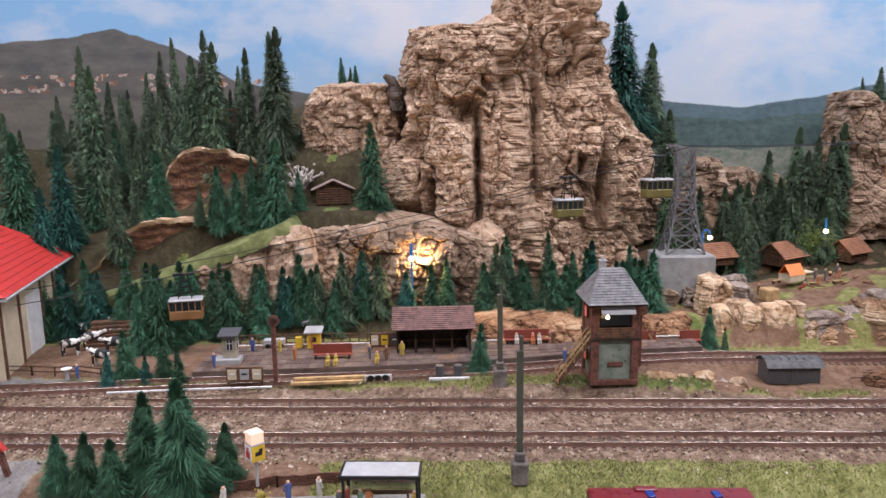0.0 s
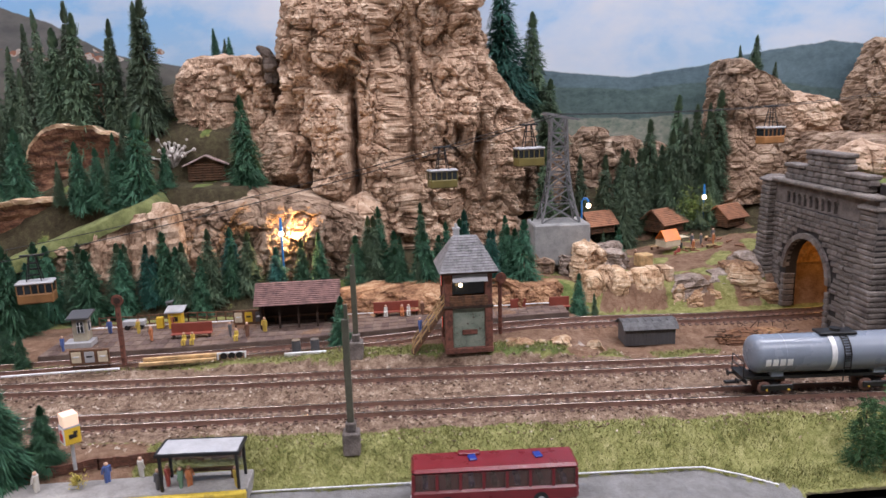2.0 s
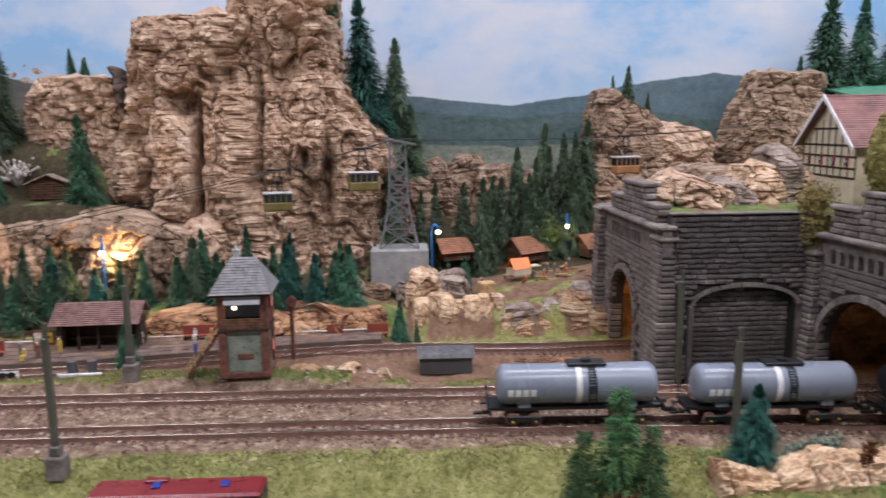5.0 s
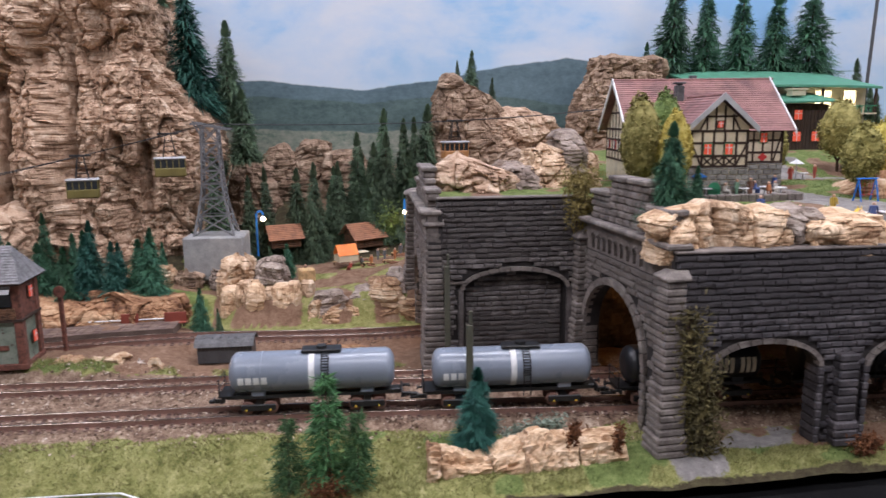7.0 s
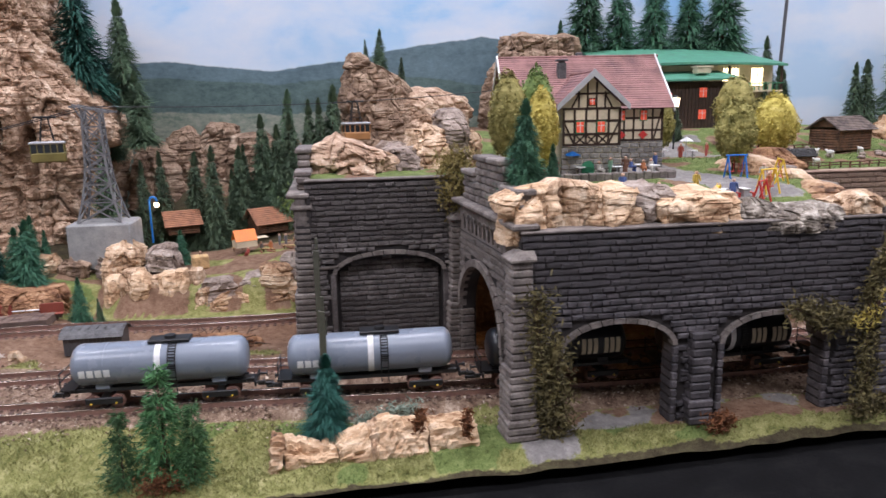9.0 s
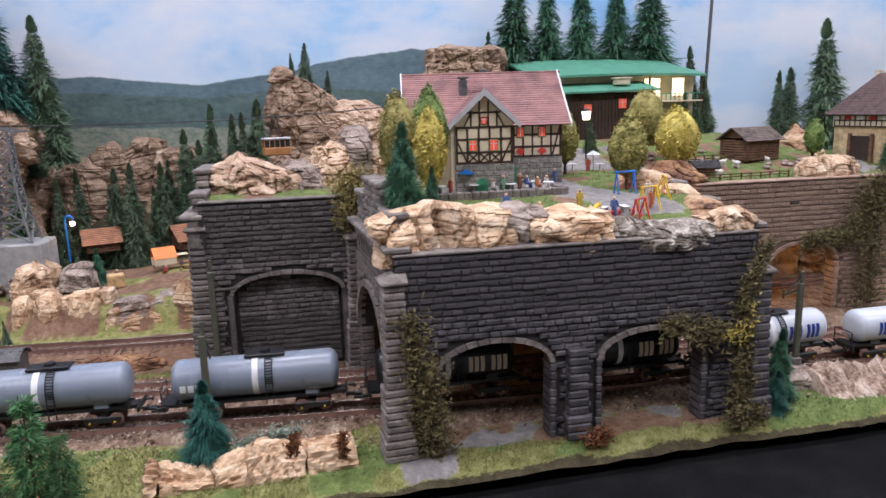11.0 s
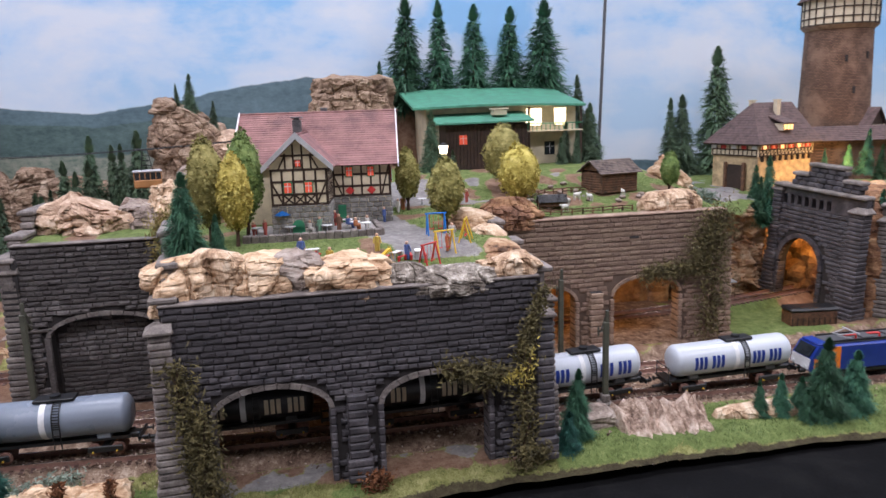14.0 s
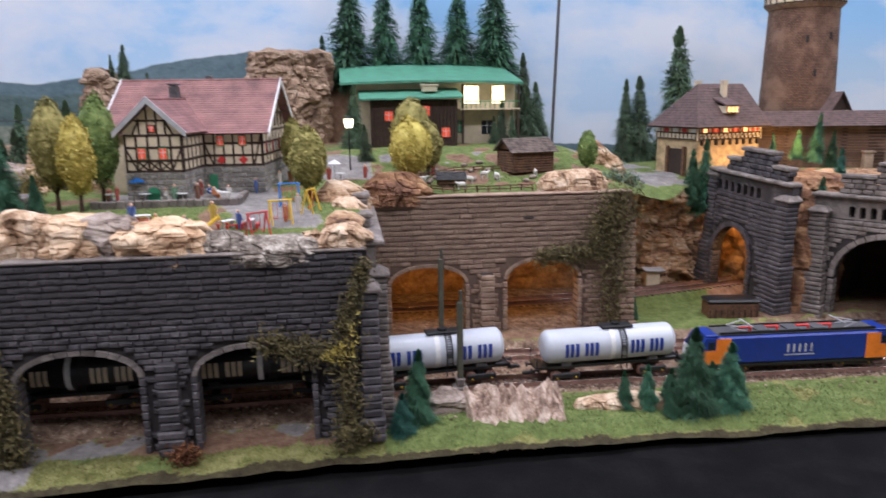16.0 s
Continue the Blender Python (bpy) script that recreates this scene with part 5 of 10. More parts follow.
# firs round the camp
for i in range(22):
    x, y = random.uniform(0.50, 0.67), random.uniform(1.15, 1.25)
    fir(x, y, ground_z(x, y), random.uniform(0.07, 0.11), "d")
for x, y, top in ((0.586, 1.2, 0.292), (0.548, 1.2, 0.254), (0.622, 1.2, 0.276), (0.654, 1.2, 0.298), (0.589, 1.17, 0.255), (0.572, 1.17, 0.238),
                  (0.515, 1.16, 0.208), (0.479, 1.12, 0.211), (0.449, 1.13, 0.202), (0.41, 1.12, 0.206), (0.384, 1.1, 0.194), (0.345, 1.07, 0.227), (0.64, 1.19, 0.278)):
    z = ground_z(x, y)
    fir(x, y, z, top - z, "d", 0.85)
for x, y, h in ((0.42, 1.03, 0.05), (0.445, 1.035, 0.052), (0.315, 1.03, 0.06)):
    fir(x, y, ground_z(x, y), h, random.choice("dg"))
for x, y, z, h in ((0.742, 1.25, 0.313, 0.075), (0.722, 1.26, 0.323, 0.05), (0.778, 1.25, 0.288, 0.055)):
    fir(x, y, z, h, "d")
# tall firs by the backdrop
for x, h, wd in ((1.118, 0.210, 1.15), (1.186, 0.205, 1.05), (1.249, 0.198, 1.05), (1.314, 0.195, 1.05), (1.384, 0.205, 1.15), (1.072, 0.105, 0.7), (1.05, 0.05, 0.8)):
    fir(x, 1.305, plateau_z(x, 1.27) + 0.01, h, "g", wd, "tall green fir before the painted sky")
for x, y, z, h in ((1.425, 1.21, 0.21, 0.16), (1.445, 1.2, 0.20, 0.12), (1.40, 1.13, 0.20, 0.085), (1.375, 1.10, 0.20, 0.075), (1.345, 1.09, 0.205, 0.06), (1.36, 1.12, 0.205, 0.085), (1.415, 1.15, 0.20, 0.11), (1.628, 1.25, 0.17, 0.155), (1.66, 1.26, 0.16, 0.17), (1.74, 1.26, 0.17, 0.25), (1.61, 1.22, 0.16, 0.09), (1.12, 1.06, 0.215, 0.1)):
    fir(x, y, z, h, "d")
for x, y, z, h in ((0.818, 0.595, 0.185, 0.085), (0.845, 0.60, 0.188, 0.045), (1.612, 0.945, 0.135, 0.065), (1.634, 0.955, 0.12, 0.11), (1.622, 0.968, 0.14, 0.075), (1.762, 0.868, 0.105, 0.075), (1.775, 0.875, 0.105, 0.05), (1.465, 0.80, 0.012, 0.035)):
    fir(x, y, z, h, "g")
rock("pasture_rock", "beige rounded rock behind the log barn", [
    (0.16, 1.43, 1.535, 0.94, 1.02), (0.20, 1.436, 1.515, 0.945, 1.02), (0.222, 1.447, 1.49, 0.955, 1.0), (0.232, 1.455, 1.475, 0.965, 0.99)],
    ROCK_WARM, seed=48.0, layer=0.012, block=0.03, amp=0.006, crack=0.006, na=110, nv=26)


# ---- tunnel masonry ----
def stone_variant(seed, material):
    rnd = random.Random(seed)
    j = lambda a: rnd.uniform(-a, a)
    back = [(-0.5, 0, -0.5), (0.5, 0, -0.5), (0.5, 0, 0.5), (-0.5, 0, 0.5)]
    mid = [(x * (0.995 + j(0.01)), -0.60 + j(0.1), z * (0.90 + j(0.06))) for x, _, z in back]
    top = [(x * (0.80 + j(0.08)), -1.0 + j(0.14), z * (0.50 + j(0.12))) for x, _, z in back]
    fs = [(i, (i + 1) % 4, 4 + (i + 1) % 4, 4 + i) for i in range(4)]
    fs += [(4 + i, 4 + (i + 1) % 4, 8 + (i + 1) % 4, 8 + i) for i in range(4)]
    fs.append((8, 9, 10, 11))
    return Shape().add(back + mid + top, fs).mesh("stone", material)


STONES = {m.name: [stone_variant(s, m) for s in range(6)] for m in (STONE_DARK, STONE_TRIM, STONE_BROWN, STONE_SOOT)}


def stone_face(parent, u0, u1, z0, z1, material, inside, course=0.0062, length=0.0135, depth=0.0022, budget=300, nearest=None, seed=1, y=0.0):
    """Courses of rough stones on the local plane y; the first budget of them, by nearest(u, z), are parts, the rest one joined part."""
    rnd = random.Random(seed)
    found = []
    rows = max(1, round((z1 - z0) / course))
    ch = (z1 - z0) / rows
    for r in range(rows):
        u = u0 - rnd.random() * length
        while u < u1:
            w = length * rnd.uniform(0.65, 1.4)
            a, b = max(u, u0), min(u + w, u1)
            zc = z0 + (r + 0.5) * ch
            if b - a > length * 0.18 and all(inside(q, zz) for q in (a, (a + b) / 2, b) for zz in (zc - ch * 0.42, zc + ch * 0.42)):
                found.append(((a + b) / 2, zc + rnd.uniform(-0.06, 0.06) * ch, b - a, ch, rnd.random()))
            u += w
    if nearest:
        found.sort(key=lambda s: nearest(s[0], s[1]))
    rest = Shape()
    for i, (u, z, w, h, q) in enumerate(found):
        m = pose(u, y, z, 0, rnd.uniform(-1.5, 1.5), 0) @ Matrix.Diagonal((w * 0.99, depth * (0.7 + 0.6 * q), h * 0.95, 1))
        me = STONES[material.name][i % 6]
        if i < budget:
            part("stone", me, None, parent, m=m)
        else:
            rest.add([m @ v.co for v in me.vertices], [tuple(p.vertices) for p in me.polygons])
    if rest.v:
        tagged(part("stones_beyond", rest, material, parent), kind="stuff")


def arch_z(o, u):
    c, half, bottom, spring, rise = o
    return spring + rise * math.sqrt(max(0.0, 1 - ((u - c) / half) ** 2))


def wall_body(u0, u1, z0, z1, thick, openings, y=0.0, n=20):
    """A wall from local y to y + thick, with arched openings (centre, half width, bottom, springing, rise) cut through it."""
    sh = Shape()
    cuts = sorted(openings)
    if cuts and all(o[2] <= z0 + 1e-5 for o in cuts):
        line = [(u0, y, z1), (u0, y, z0)]
        for o in cuts:
            c, half = o[0], o[1]
            line.append((c - half, y, z0))
            line += [(c - half * math.cos(math.pi * i / n), y, arch_z(o, c - half * math.cos(math.pi * i / n))) for i in range(n + 1)]
            line.append((c + half, y, z0))
        return sh.prism(line + [(u1, y, z0), (u1, y, z1)], (0, thick, 0))
    edges = [u0] + [e for o in cuts for e in (o[0] - o[1], o[0] + o[1])] + [u1]
    for a, b in zip(edges[::2], edges[1::2]):
        if b - a > 1e-5:
            sh.box((a + b) / 2, y + thick / 2, z0, b - a, thick, z1 - z0)
    for o in cuts:
        c, half, bottom, spring, rise = o
        if bottom > z0 + 1e-5:
            sh.box(c, y + thick / 2, z0, half * 2, thick, bottom - z0)
        for i in range(n):
            p, q = c - half * math.cos(math.pi * i / n), c - half * math.cos(math.pi * (i + 1) / n)
            zp, zq = arch_z(o, p), arch_z(o, q)
            sh.prism([(p, y, zp), (q, y, zq), (q, y, z1), (p, y, z1)], (0, thick, 0))
    return sh


def clear_of(openings, pad=0.0):
    def inside(u, z):
        return not any(abs(u - o[0]) < o[1] + pad and o[2] - pad < z < arch_z((o[0], o[1] + pad, o[2], o[3], o[4] + pad), u) for o in openings)
    return inside


def arch_ring(parent, o, width, proud, material, n=13, y=0.0, name="voussoir"):
    c, half, bottom, spring, rise = o
    for i in range(n):
        a0, a1 = math.pi * (i + 0.04) / n, math.pi * (i + 0.96) / n
        pts = []
        for a, g in ((a0, 0), (a1, 0), (a1, width), (a0, width)):
            pts.append((c - (half + g) * math.cos(a), y, spring + (rise + g) * math.sin(a)))
        sh = Shape().prism([(p[0], y - proud, p[2]) for p in pts], (0, proud + 0.004, 0))
        part(name, sh, material, parent)


def pillar(parent, u, y, z0, z1, w0, w1, d0, d1, material, cap=True, course=0.0072, step=None):
    """A battered pillar of stone courses, with an offset course and a sloping cap."""
    n = max(3, round((z1 - z0) / course))
    h = (z1 - z0) / n
    rnd = random.Random(int(u * 1000) + n)
    for i in range(n):
        f = i / max(1, n - 1)
        w, d = w0 + (w1 - w0) * f, d0 + (d1 - d0) * f
        if step and f < step:
            w, d = w + 0.004, d + 0.004
        if i < 3:
            w, d = w + 0.004, d + 0.004
        w, d = w * rnd.uniform(0.97, 1.02), d * rnd.uniform(0.97, 1.02)
        part("stone_course", Shape().box(u, y, z0 + i * h, w, d, h * 0.93, rz=rnd.uniform(-1, 1), bevel=0.0013), material, parent)
        part("mortar_bed", Shape().box(u, y, z0 + i * h + h * 0.9, w - 0.0022, d - 0.0022, h * 0.12), JOINT, parent) if i % 6 == 5 else None
    if cap:
        b = max(w1, d1)
        sh = Shape().box(u, y, z1, w1 + 0.005, d1 + 0.005, 0.003, bevel=0.0008)
        hx, hy = (w1 + 0.004) / 2, (d1 + 0.004) / 2
        sh.add([(u - hx, y - hy, z1 + 0.003), (u + hx, y - hy, z1 + 0.003), (u + hx, y + hy, z1 + 0.003), (u - hx, y + hy, z1 + 0.003),
                (u - hx * 0.5, y - hy * 0.3, z1 + 0.008), (u + hx * 0.5, y - hy * 0.3, z1 + 0.008), (u + hx * 0.5, y + hy, z1 + 0.008), (u - hx * 0.5, y + hy, z1 + 0.008)],
               [(0, 1, 5, 4), (1, 2, 6, 5), (2, 3, 7, 6), (3, 0, 4, 7), (4, 5, 6, 7)])
        part("pillar_cap", sh, STONE_TRIM, parent)


def portal(label, x, y, rz, length, z0, arch, cornice, steps, pillars, niches=9, glowing=None, face=STONE_TRIM, budget=150, seed=1):
    """A castle-like tunnel portal. arch: (centre, half width, springing, rise); steps: (from, to, top) of the parapet."""
    base = thing("tunnel_portal", label, "tunnel portal", x, y, 0, rz)
    c, half, spring, rise = arch
    big = (c, half, z0, spring, rise)
    holes = [big]
    band = cornice - 0.024
    step = 0.0125
    for i in range(niches):
        holes.append((c + (i - (niches - 1) / 2) * step, 0.0036, band - 0.006, band + 0.005, 0.004))
    body = wall_body(0, length, z0, cornice - 0.008 - 0.024, 0.014, [(c, half, z0, spring, rise)])
    part("portal_wall", body, JOINT, base)
    part("niche_wall", wall_body(0, length, cornice - 0.032, cornice - 0.004, 0.010, holes[1:], n=8), face, base)
    part("niche_back", Shape().box(length / 2, 0.013, cornice - 0.032, length, 0.004, 0.03), JOINT, base)
    for o in holes[1:]:
        arch_ring(base, o, 0.0012, 0.0012, face, 5, 0.0, "niche_arch")
    stone_face(base, 0, length, z0, cornice - 0.033, face, clear_of([big], 0.006), 0.0062, 0.0125, 0.0020, budget, lambda u, z: abs(u - length), seed)
    arch_ring(base, big, 0.0068, 0.004, face, 17)
    for s in (-1, 1):
        for k in range(int((spring - z0) / 0.0075)):
            part("jamb_stone", Shape().box(c + s * (half + 0.003), 0.0045, z0 + k * 0.0075, 0.0075, 0.016, 0.0069, bevel=0.001), face, base)
    part("cornice", Shape().box(length / 2, 0.003, cornice - 0.005, length + 0.004, 0.022, 0.005, bevel=0.0014), STONE_TRIM, base)
    for a, b, top in steps:
        n = max(1, round((top - 0.005 - cornice) / 0.0068))
        h = (top - 0.005 - cornice) / n
        for i in range(n):
            k = max(2, round((b - a) / 0.016))
            for q in range(k):
                w = (b - a) / k
                part("parapet_stone", Shape().box(a + (q + 0.5) * w + (0.002 if i % 2 else -0.002), 0.008, cornice + i * h, w * 0.96, 0.013, h * 0.95, bevel=0.0014), face, base)
        m = max(1, round((b - a) / 0.045))
        for q in range(m):
            w = (b - a) / m
            part("coping", Shape().box(a + (q + 0.5) * w, 0.008, top - 0.005, w * 0.985 + (0.003 if m == 1 else 0), 0.0175, 0.005, bevel=0.0012), STONE_TRIM, base)
    for u, yy, top, w0, w1, d0, d1 in pillars:
        pillar(base, u, yy, z0, top, w0, w1, d0, d1, face, step=0.42, course=0.0060)
    return base


portal("soot-grey double-track tunnel portal with stepped parapet and niches", 0.783, 0.727, -84.0, 0.187, 0.0, (0.080, 0.062, 0.060, 0.056), 0.174,
       ((0.02, 0.06, 0.203), (0.06, 0.135, 0.219), (0.135, 0.175, 0.199)),
       ((0.006, 0.0, 0.150, 0.020, 0.018, 0.026, 0.018), (0.186, -0.002, 0.146, 0.020, 0.018, 0.020, 0.017)), face=STONE_TRIM, budget=150, seed=3)
portal("grey-brown single-track tunnel portal with stepped parapet", 0.622, 0.945, -90.0, 0.224, 0.016, (0.100, 0.046, 0.068, 0.046), 0.182,
       ((0.035, 0.08, 0.202), (0.08, 0.160, 0.221), (0.160, 0.200, 0.201)),
       ((0.008, 0.0, 0.176, 0.03, 0.022, 0.03, 0.020), (0.210, 0.006, 0.166, 0.034, 0.028, 0.020, 0.016)), face=STONE_TRIM, budget=110, seed=4)
glow_portal = portal("dark grey single-track tunnel portal glowing orange inside", 1.636, 0.949, -78.0, 0.148, 0.015, (0.054, 0.035, 0.070, 0.042), 0.190,
       ((0.024, 0.05, 0.209), (0.05, 0.108, 0.225), (0.108, 0.136, 0.208)),
       ((0.004, 0.002, 0.178, 0.018, 0.016, 0.018, 0.014), (0.142, 0.0, 0.166, 0.026, 0.022, 0.024, 0.018)), niches=7, face=STONE_DARK, budget=110, seed=5)
glow_portal.rotation_euler.y = radians(4.0)
portal("grey double-track tunnel portal at the end of the main line", 1.7183, 0.8168, -56.0, 0.228, 0.0, (0.096, 0.064, 0.055, 0.058), 0.165,
       ((0.03, 0.07, 0.19), (0.07, 0.14, 0.207), (0.14, 0.18, 0.19)),
       ((0.010, -0.004, 0.140, 0.026, 0.022, 0.030, 0.020), (0.22, -0.004, 0.14, 0.030, 0.024, 0.034, 0.022)), face=STONE_TRIM, budget=60, seed=6)
portal("tunnel portal facing the long wall with stone coping", 1.128, 0.560, 90.0, 0.205, 0.0, (0.098, 0.064, 0.060, 0.050), 0.172,
       ((0.062, 0.085, 0.186), (0.125, 0.155, 0.196)),
       ((0.006, 0.0, 0.14, 0.02, 0.018, 0.022, 0.018),), niches=5, face=STONE_TRIM, budget=40, seed=7)

# front arcade wall
front = thing("arcade_wall", "soot-black rough masonry wall with two low arches", "tunnel wall", 0.802, 0.541, 0, 1.2)
HOLES = [(0.081, 0.047, 0.0, 0.068, 0.022), (0.221, 0.047, 0.0, 0.066, 0.022)]
part("wall_core", wall_body(0, 0.318, -0.01, 0.166, 0.014, [(c, h, -0.01, s, r) for c, h, b, s, r in HOLES]), JOINT, front)
stone_face(front, 0.0, 0.314, -0.004, 0.165, STONE_DARK, clear_of(HOLES, 0.004), 0.0054, 0.0098, 0.0028, 300, lambda u, z: -z, 11)
part("wall_top", Shape().box(0.158, 0.006, 0.166, 0.318, 0.018, 0.0025, bevel=0.0008), STONE_TRIM, front)
for o in HOLES:
    arch_ring(front, o, 0.0042, 0.004, STONE_TRIM, 15)
    for s in (-1, 1):
        for k in range(9):
            part("jamb_stone", Shape().box(o[0] + s * (o[1] + 0.0025), 0.006, k * 0.0075, 0.0055, 0.02, 0.0070, bevel=0.001), STONE_DARK, front)
pillar(front, 0.151, -0.004, 0.0, 0.080, 0.018, 0.017, 0.014, 0.012, STONE_DARK, cap=False)
pillar(front, 0.318, -0.002, 0.0, 0.132, 0.018, 0.016, 0.030, 0.020, STONE_DARK)

# blind arch wall between the portals
blind = thing("blind_arch_wall", "soot-black masonry wall with a walled-up arch", "tunnel wall", 0.632, 0.727, 0, 0)
O = (0.081, 0.054, 0.012, 0.098, 0.019)
part("wall_core", wall_body(0, 0.152, 0.012, 0.192, 0.010, [O]), JOINT, blind)
part("recess_core", Shape().box(0.081, 0.014, 0.012, 0.12, 0.008, 0.11), JOINT, blind)
stone_face(blind, 0, 0.15, 0.012, 0.190, STONE_SOOT, clear_of([O], 0.004), 0.0054, 0.0098, 0.0028, 170, lambda u, z: -z, 12)
stone_face(blind, 0.03, 0.132, 0.012, 0.115, STONE_SOOT, lambda u, z: not clear_of([O], -0.002)(u, z), 0.0054, 0.0098, 0.0022, 100, None, 13, y=0.010)
arch_ring(blind, O, 0.0042, 0.004, STONE_TRIM, 15)
for s in (-1, 1):
    part("lesene", Shape().box(0.081 + s * 0.0575, 0.0, 0.012, 0.006, 0.008, 0.086, bevel=0.001), STONE_SOOT, blind)
part("string_course", Shape().box(0.015, -0.001, 0.104, 0.03, 0.006, 0.003, bevel=0.0008), STONE_TRIM, blind)
part("string_course", Shape().box(0.145, -0.001, 0.104, 0.014, 0.006, 0.003, bevel=0.0008), STONE_TRIM, blind)
part("wall_top", Shape().box(0.076, 0.004, 0.192, 0.152, 0.014, 0.002, bevel=0.0006), STONE_TRIM, blind)

# long wall of the valley
long_wall = thing("valley_wall", "brown masonry wall with two glowing arches", "tunnel wall", 1.130, 0.770, 0, 0)
HOLES = [(0.067, 0.044, 0.0, 0.076, 0.020), (0.206, 0.044, 0.0, 0.078, 0.022)]
part("wall_core", wall_body(0, 0.315, 0.0, 0.178, 0.014, HOLES), JOINT_BROWN, long_wall)
stone_face(long_wall, 0, 0.312, 0.0, 0.177, STONE_BROWN, clear_of(HOLES, 0.004), 0.0060, 0.0130, 0.0018, 300, lambda u, z: -z, 14)
part("wall_top", Shape().box(0.157, 0.006, 0.178, 0.315, 0.018, 0.0025, bevel=0.0008), STONE_BROWN, long_wall)
for o in HOLES:
    arch_ring(long_wall, o, 0.0040, 0.003, STONE_BROWN, 15)
    for s in (-1, 1):
        for k in range(10):
            part("jamb_stone", Shape().box(o[0] + s * (o[1] + 0.0025), 0.006, k * 0.0075, 0.0055, 0.02, 0.0070, bevel=0.001), STONE_BROWN, long_wall)
pillar(long_wall, 0.137, -0.003, 0.0, 0.086, 0.018, 0.017, 0.014, 0.012, STONE_BROWN, cap=False)
pillar(long_wall, 0.305, -0.003, 0.0, 0.150, 0.030, 0.024, 0.02, 0.016, STONE_BROWN, cap=False)
part("scar", Shape().box(0.188, -0.001, 0.150, 0.012, 0.004, 0.0025, bevel=0.0008), JOINT, long_wall, "dark chipped stone")

# crumpled tunnel linings
LINING = mat("crumpled_brown_lining", [(0.16, 0.08, 0.03), (0.34, 0.18, 0.07), (0.52, 0.32, 0.13)], 60, 260, 0.55, 0.9, depth=0.003)
# darker copy of the brown lining: the arcade's shade is put into the colour
LINING_SHADED = mat("shaded_brown_lining", [(0.05, 0.03, 0.02), (0.11, 0.065, 0.04), (0.18, 0.11, 0.065)], 60, 260, 0.8, 0.9, depth=0.003)
# near-black that puts the shade of tunnels and openings into the colour
TUNNEL_SHADE = mat("tunnel_shade", [(0.02, 0.013, 0.009), (0.05, 0.032, 0.022)], 30, 300, 0.95, 0.5)


def lining(name, label, x0, x1, yb, z0, z1, material, face=-1, amp=0.008, seed=0.0):
    """A crumpled sheet standing on its long edge."""
    sh = Shape()
    nx, nzz = int((x1 - x0) / 0.006), int((z1 - z0) / 0.006)
    for i in range(nx + 1):
        for j in range(nzz + 1):
            x, z = x0 + (x1 - x0) * i / nx, z0 + (z1 - z0) * j / nzz
            sh.v.append((x, yb + amp * nz(x * 35, z * 35, seed) + amp * 0.5 * nz(x * 90, z * 90, seed) + 0.02 * (z - z0) * face, z))
    for i in range(nx):
        for j in range(nzz):
            a = i * (nzz + 1) + j
            sh.f.append((a, a + nzz + 1, a + nzz + 2, a + 1))
            sh.s.append(False)
            sh.k.append(0)
    return solo(name, sh, material, label, "tunnel lining", kind="structure")


lining("tunnel_lining", "crumpled brown lining behind the valley arches", 1.05, 1.47, 0.955, 0.0, 0.17, LINING, seed=2.0)
lining("tunnel_lining", "brown lining coloured dark as shade behind the front arcade", 0.80, 1.12, 0.765, -0.005, 0.165, LINING_SHADED, seed=3.0)
lining("tunnel_lining", "crumpled brown lining in the rear tunnel", 0.64, 0.82, 0.945, 0.0, 0.17, LINING, seed=4.0)
# added boards under the plateau, tunnel shade painted into them
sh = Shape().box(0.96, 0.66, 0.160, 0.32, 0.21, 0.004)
solo("tunnel_roof", sh, TUNNEL_SHADE, "added roof board over the front tunnel, coloured as shade", "tunnel roof", kind="structure")
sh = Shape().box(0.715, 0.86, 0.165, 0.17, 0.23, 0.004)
solo("tunnel_roof", sh, TUNNEL_SHADE, "added roof board over the rear tunnel, coloured as shade", "tunnel roof", kind="structure")
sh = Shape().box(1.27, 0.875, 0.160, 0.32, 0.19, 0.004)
solo("tunnel_roof", sh, TUNNEL_SHADE, "added roof board behind the valley arches, coloured as shade", "tunnel roof", kind="structure")
# glowing end of the valley tunnel
c, s = math.cos(radians(-80)), math.sin(radians(-80))
end = Shape()
for i in range(19):
    for j in range(15):
        u, z = -0.035 + 0.17 * i / 18, 0.005 + 0.135 * j / 14
        d = 0.042 + 0.008 * nz(u * 60, z * 60, 8.0) + 0.005 * nz(u * 150, z * 150, 8.0)
        end.v.append((1.639 + c * u - s * d, 0.949 + s * u + c * d, z))
for i in range(18):
    for j in range(14):
        a = i * 15 + j
        end.f.append((a, a + 15, a + 16, a + 1))
        end.s.append(False)
        end.k.append(0)
solo("tunnel_lining", end, LINING, "crumpled lining lit orange inside the portal", "tunnel lining", kind="structure")
# added closings that keep light in or out, coloured as tunnel shade
solo("tunnel_lining", Shape().box(0.05, 0.044, 0.152, 0.17, 0.066, 0.004), TUNNEL_SHADE, "added shade-coloured board closing the tunnel behind the portal", "tunnel lining", kind="structure", m=pose(1.639, 0.949, 0, 0, 0, -80))
solo("tunnel_lining", Shape().box(0.114, 0.092, 0.148, 0.22, 0.15, 0.004).box(0.012, 0.092, -0.01, 0.004, 0.15, 0.157).box(0.216, 0.092, -0.01, 0.004, 0.15, 0.157).box(0.114, 0.165, -0.01, 0.22, 0.004, 0.16), TUNNEL_SHADE, "added shade-coloured boards closing the tunnel at the end of the main line", "tunnel lining", kind="structure", m=pose(1.7183, 0.8168, 0, 0, 0, -56))
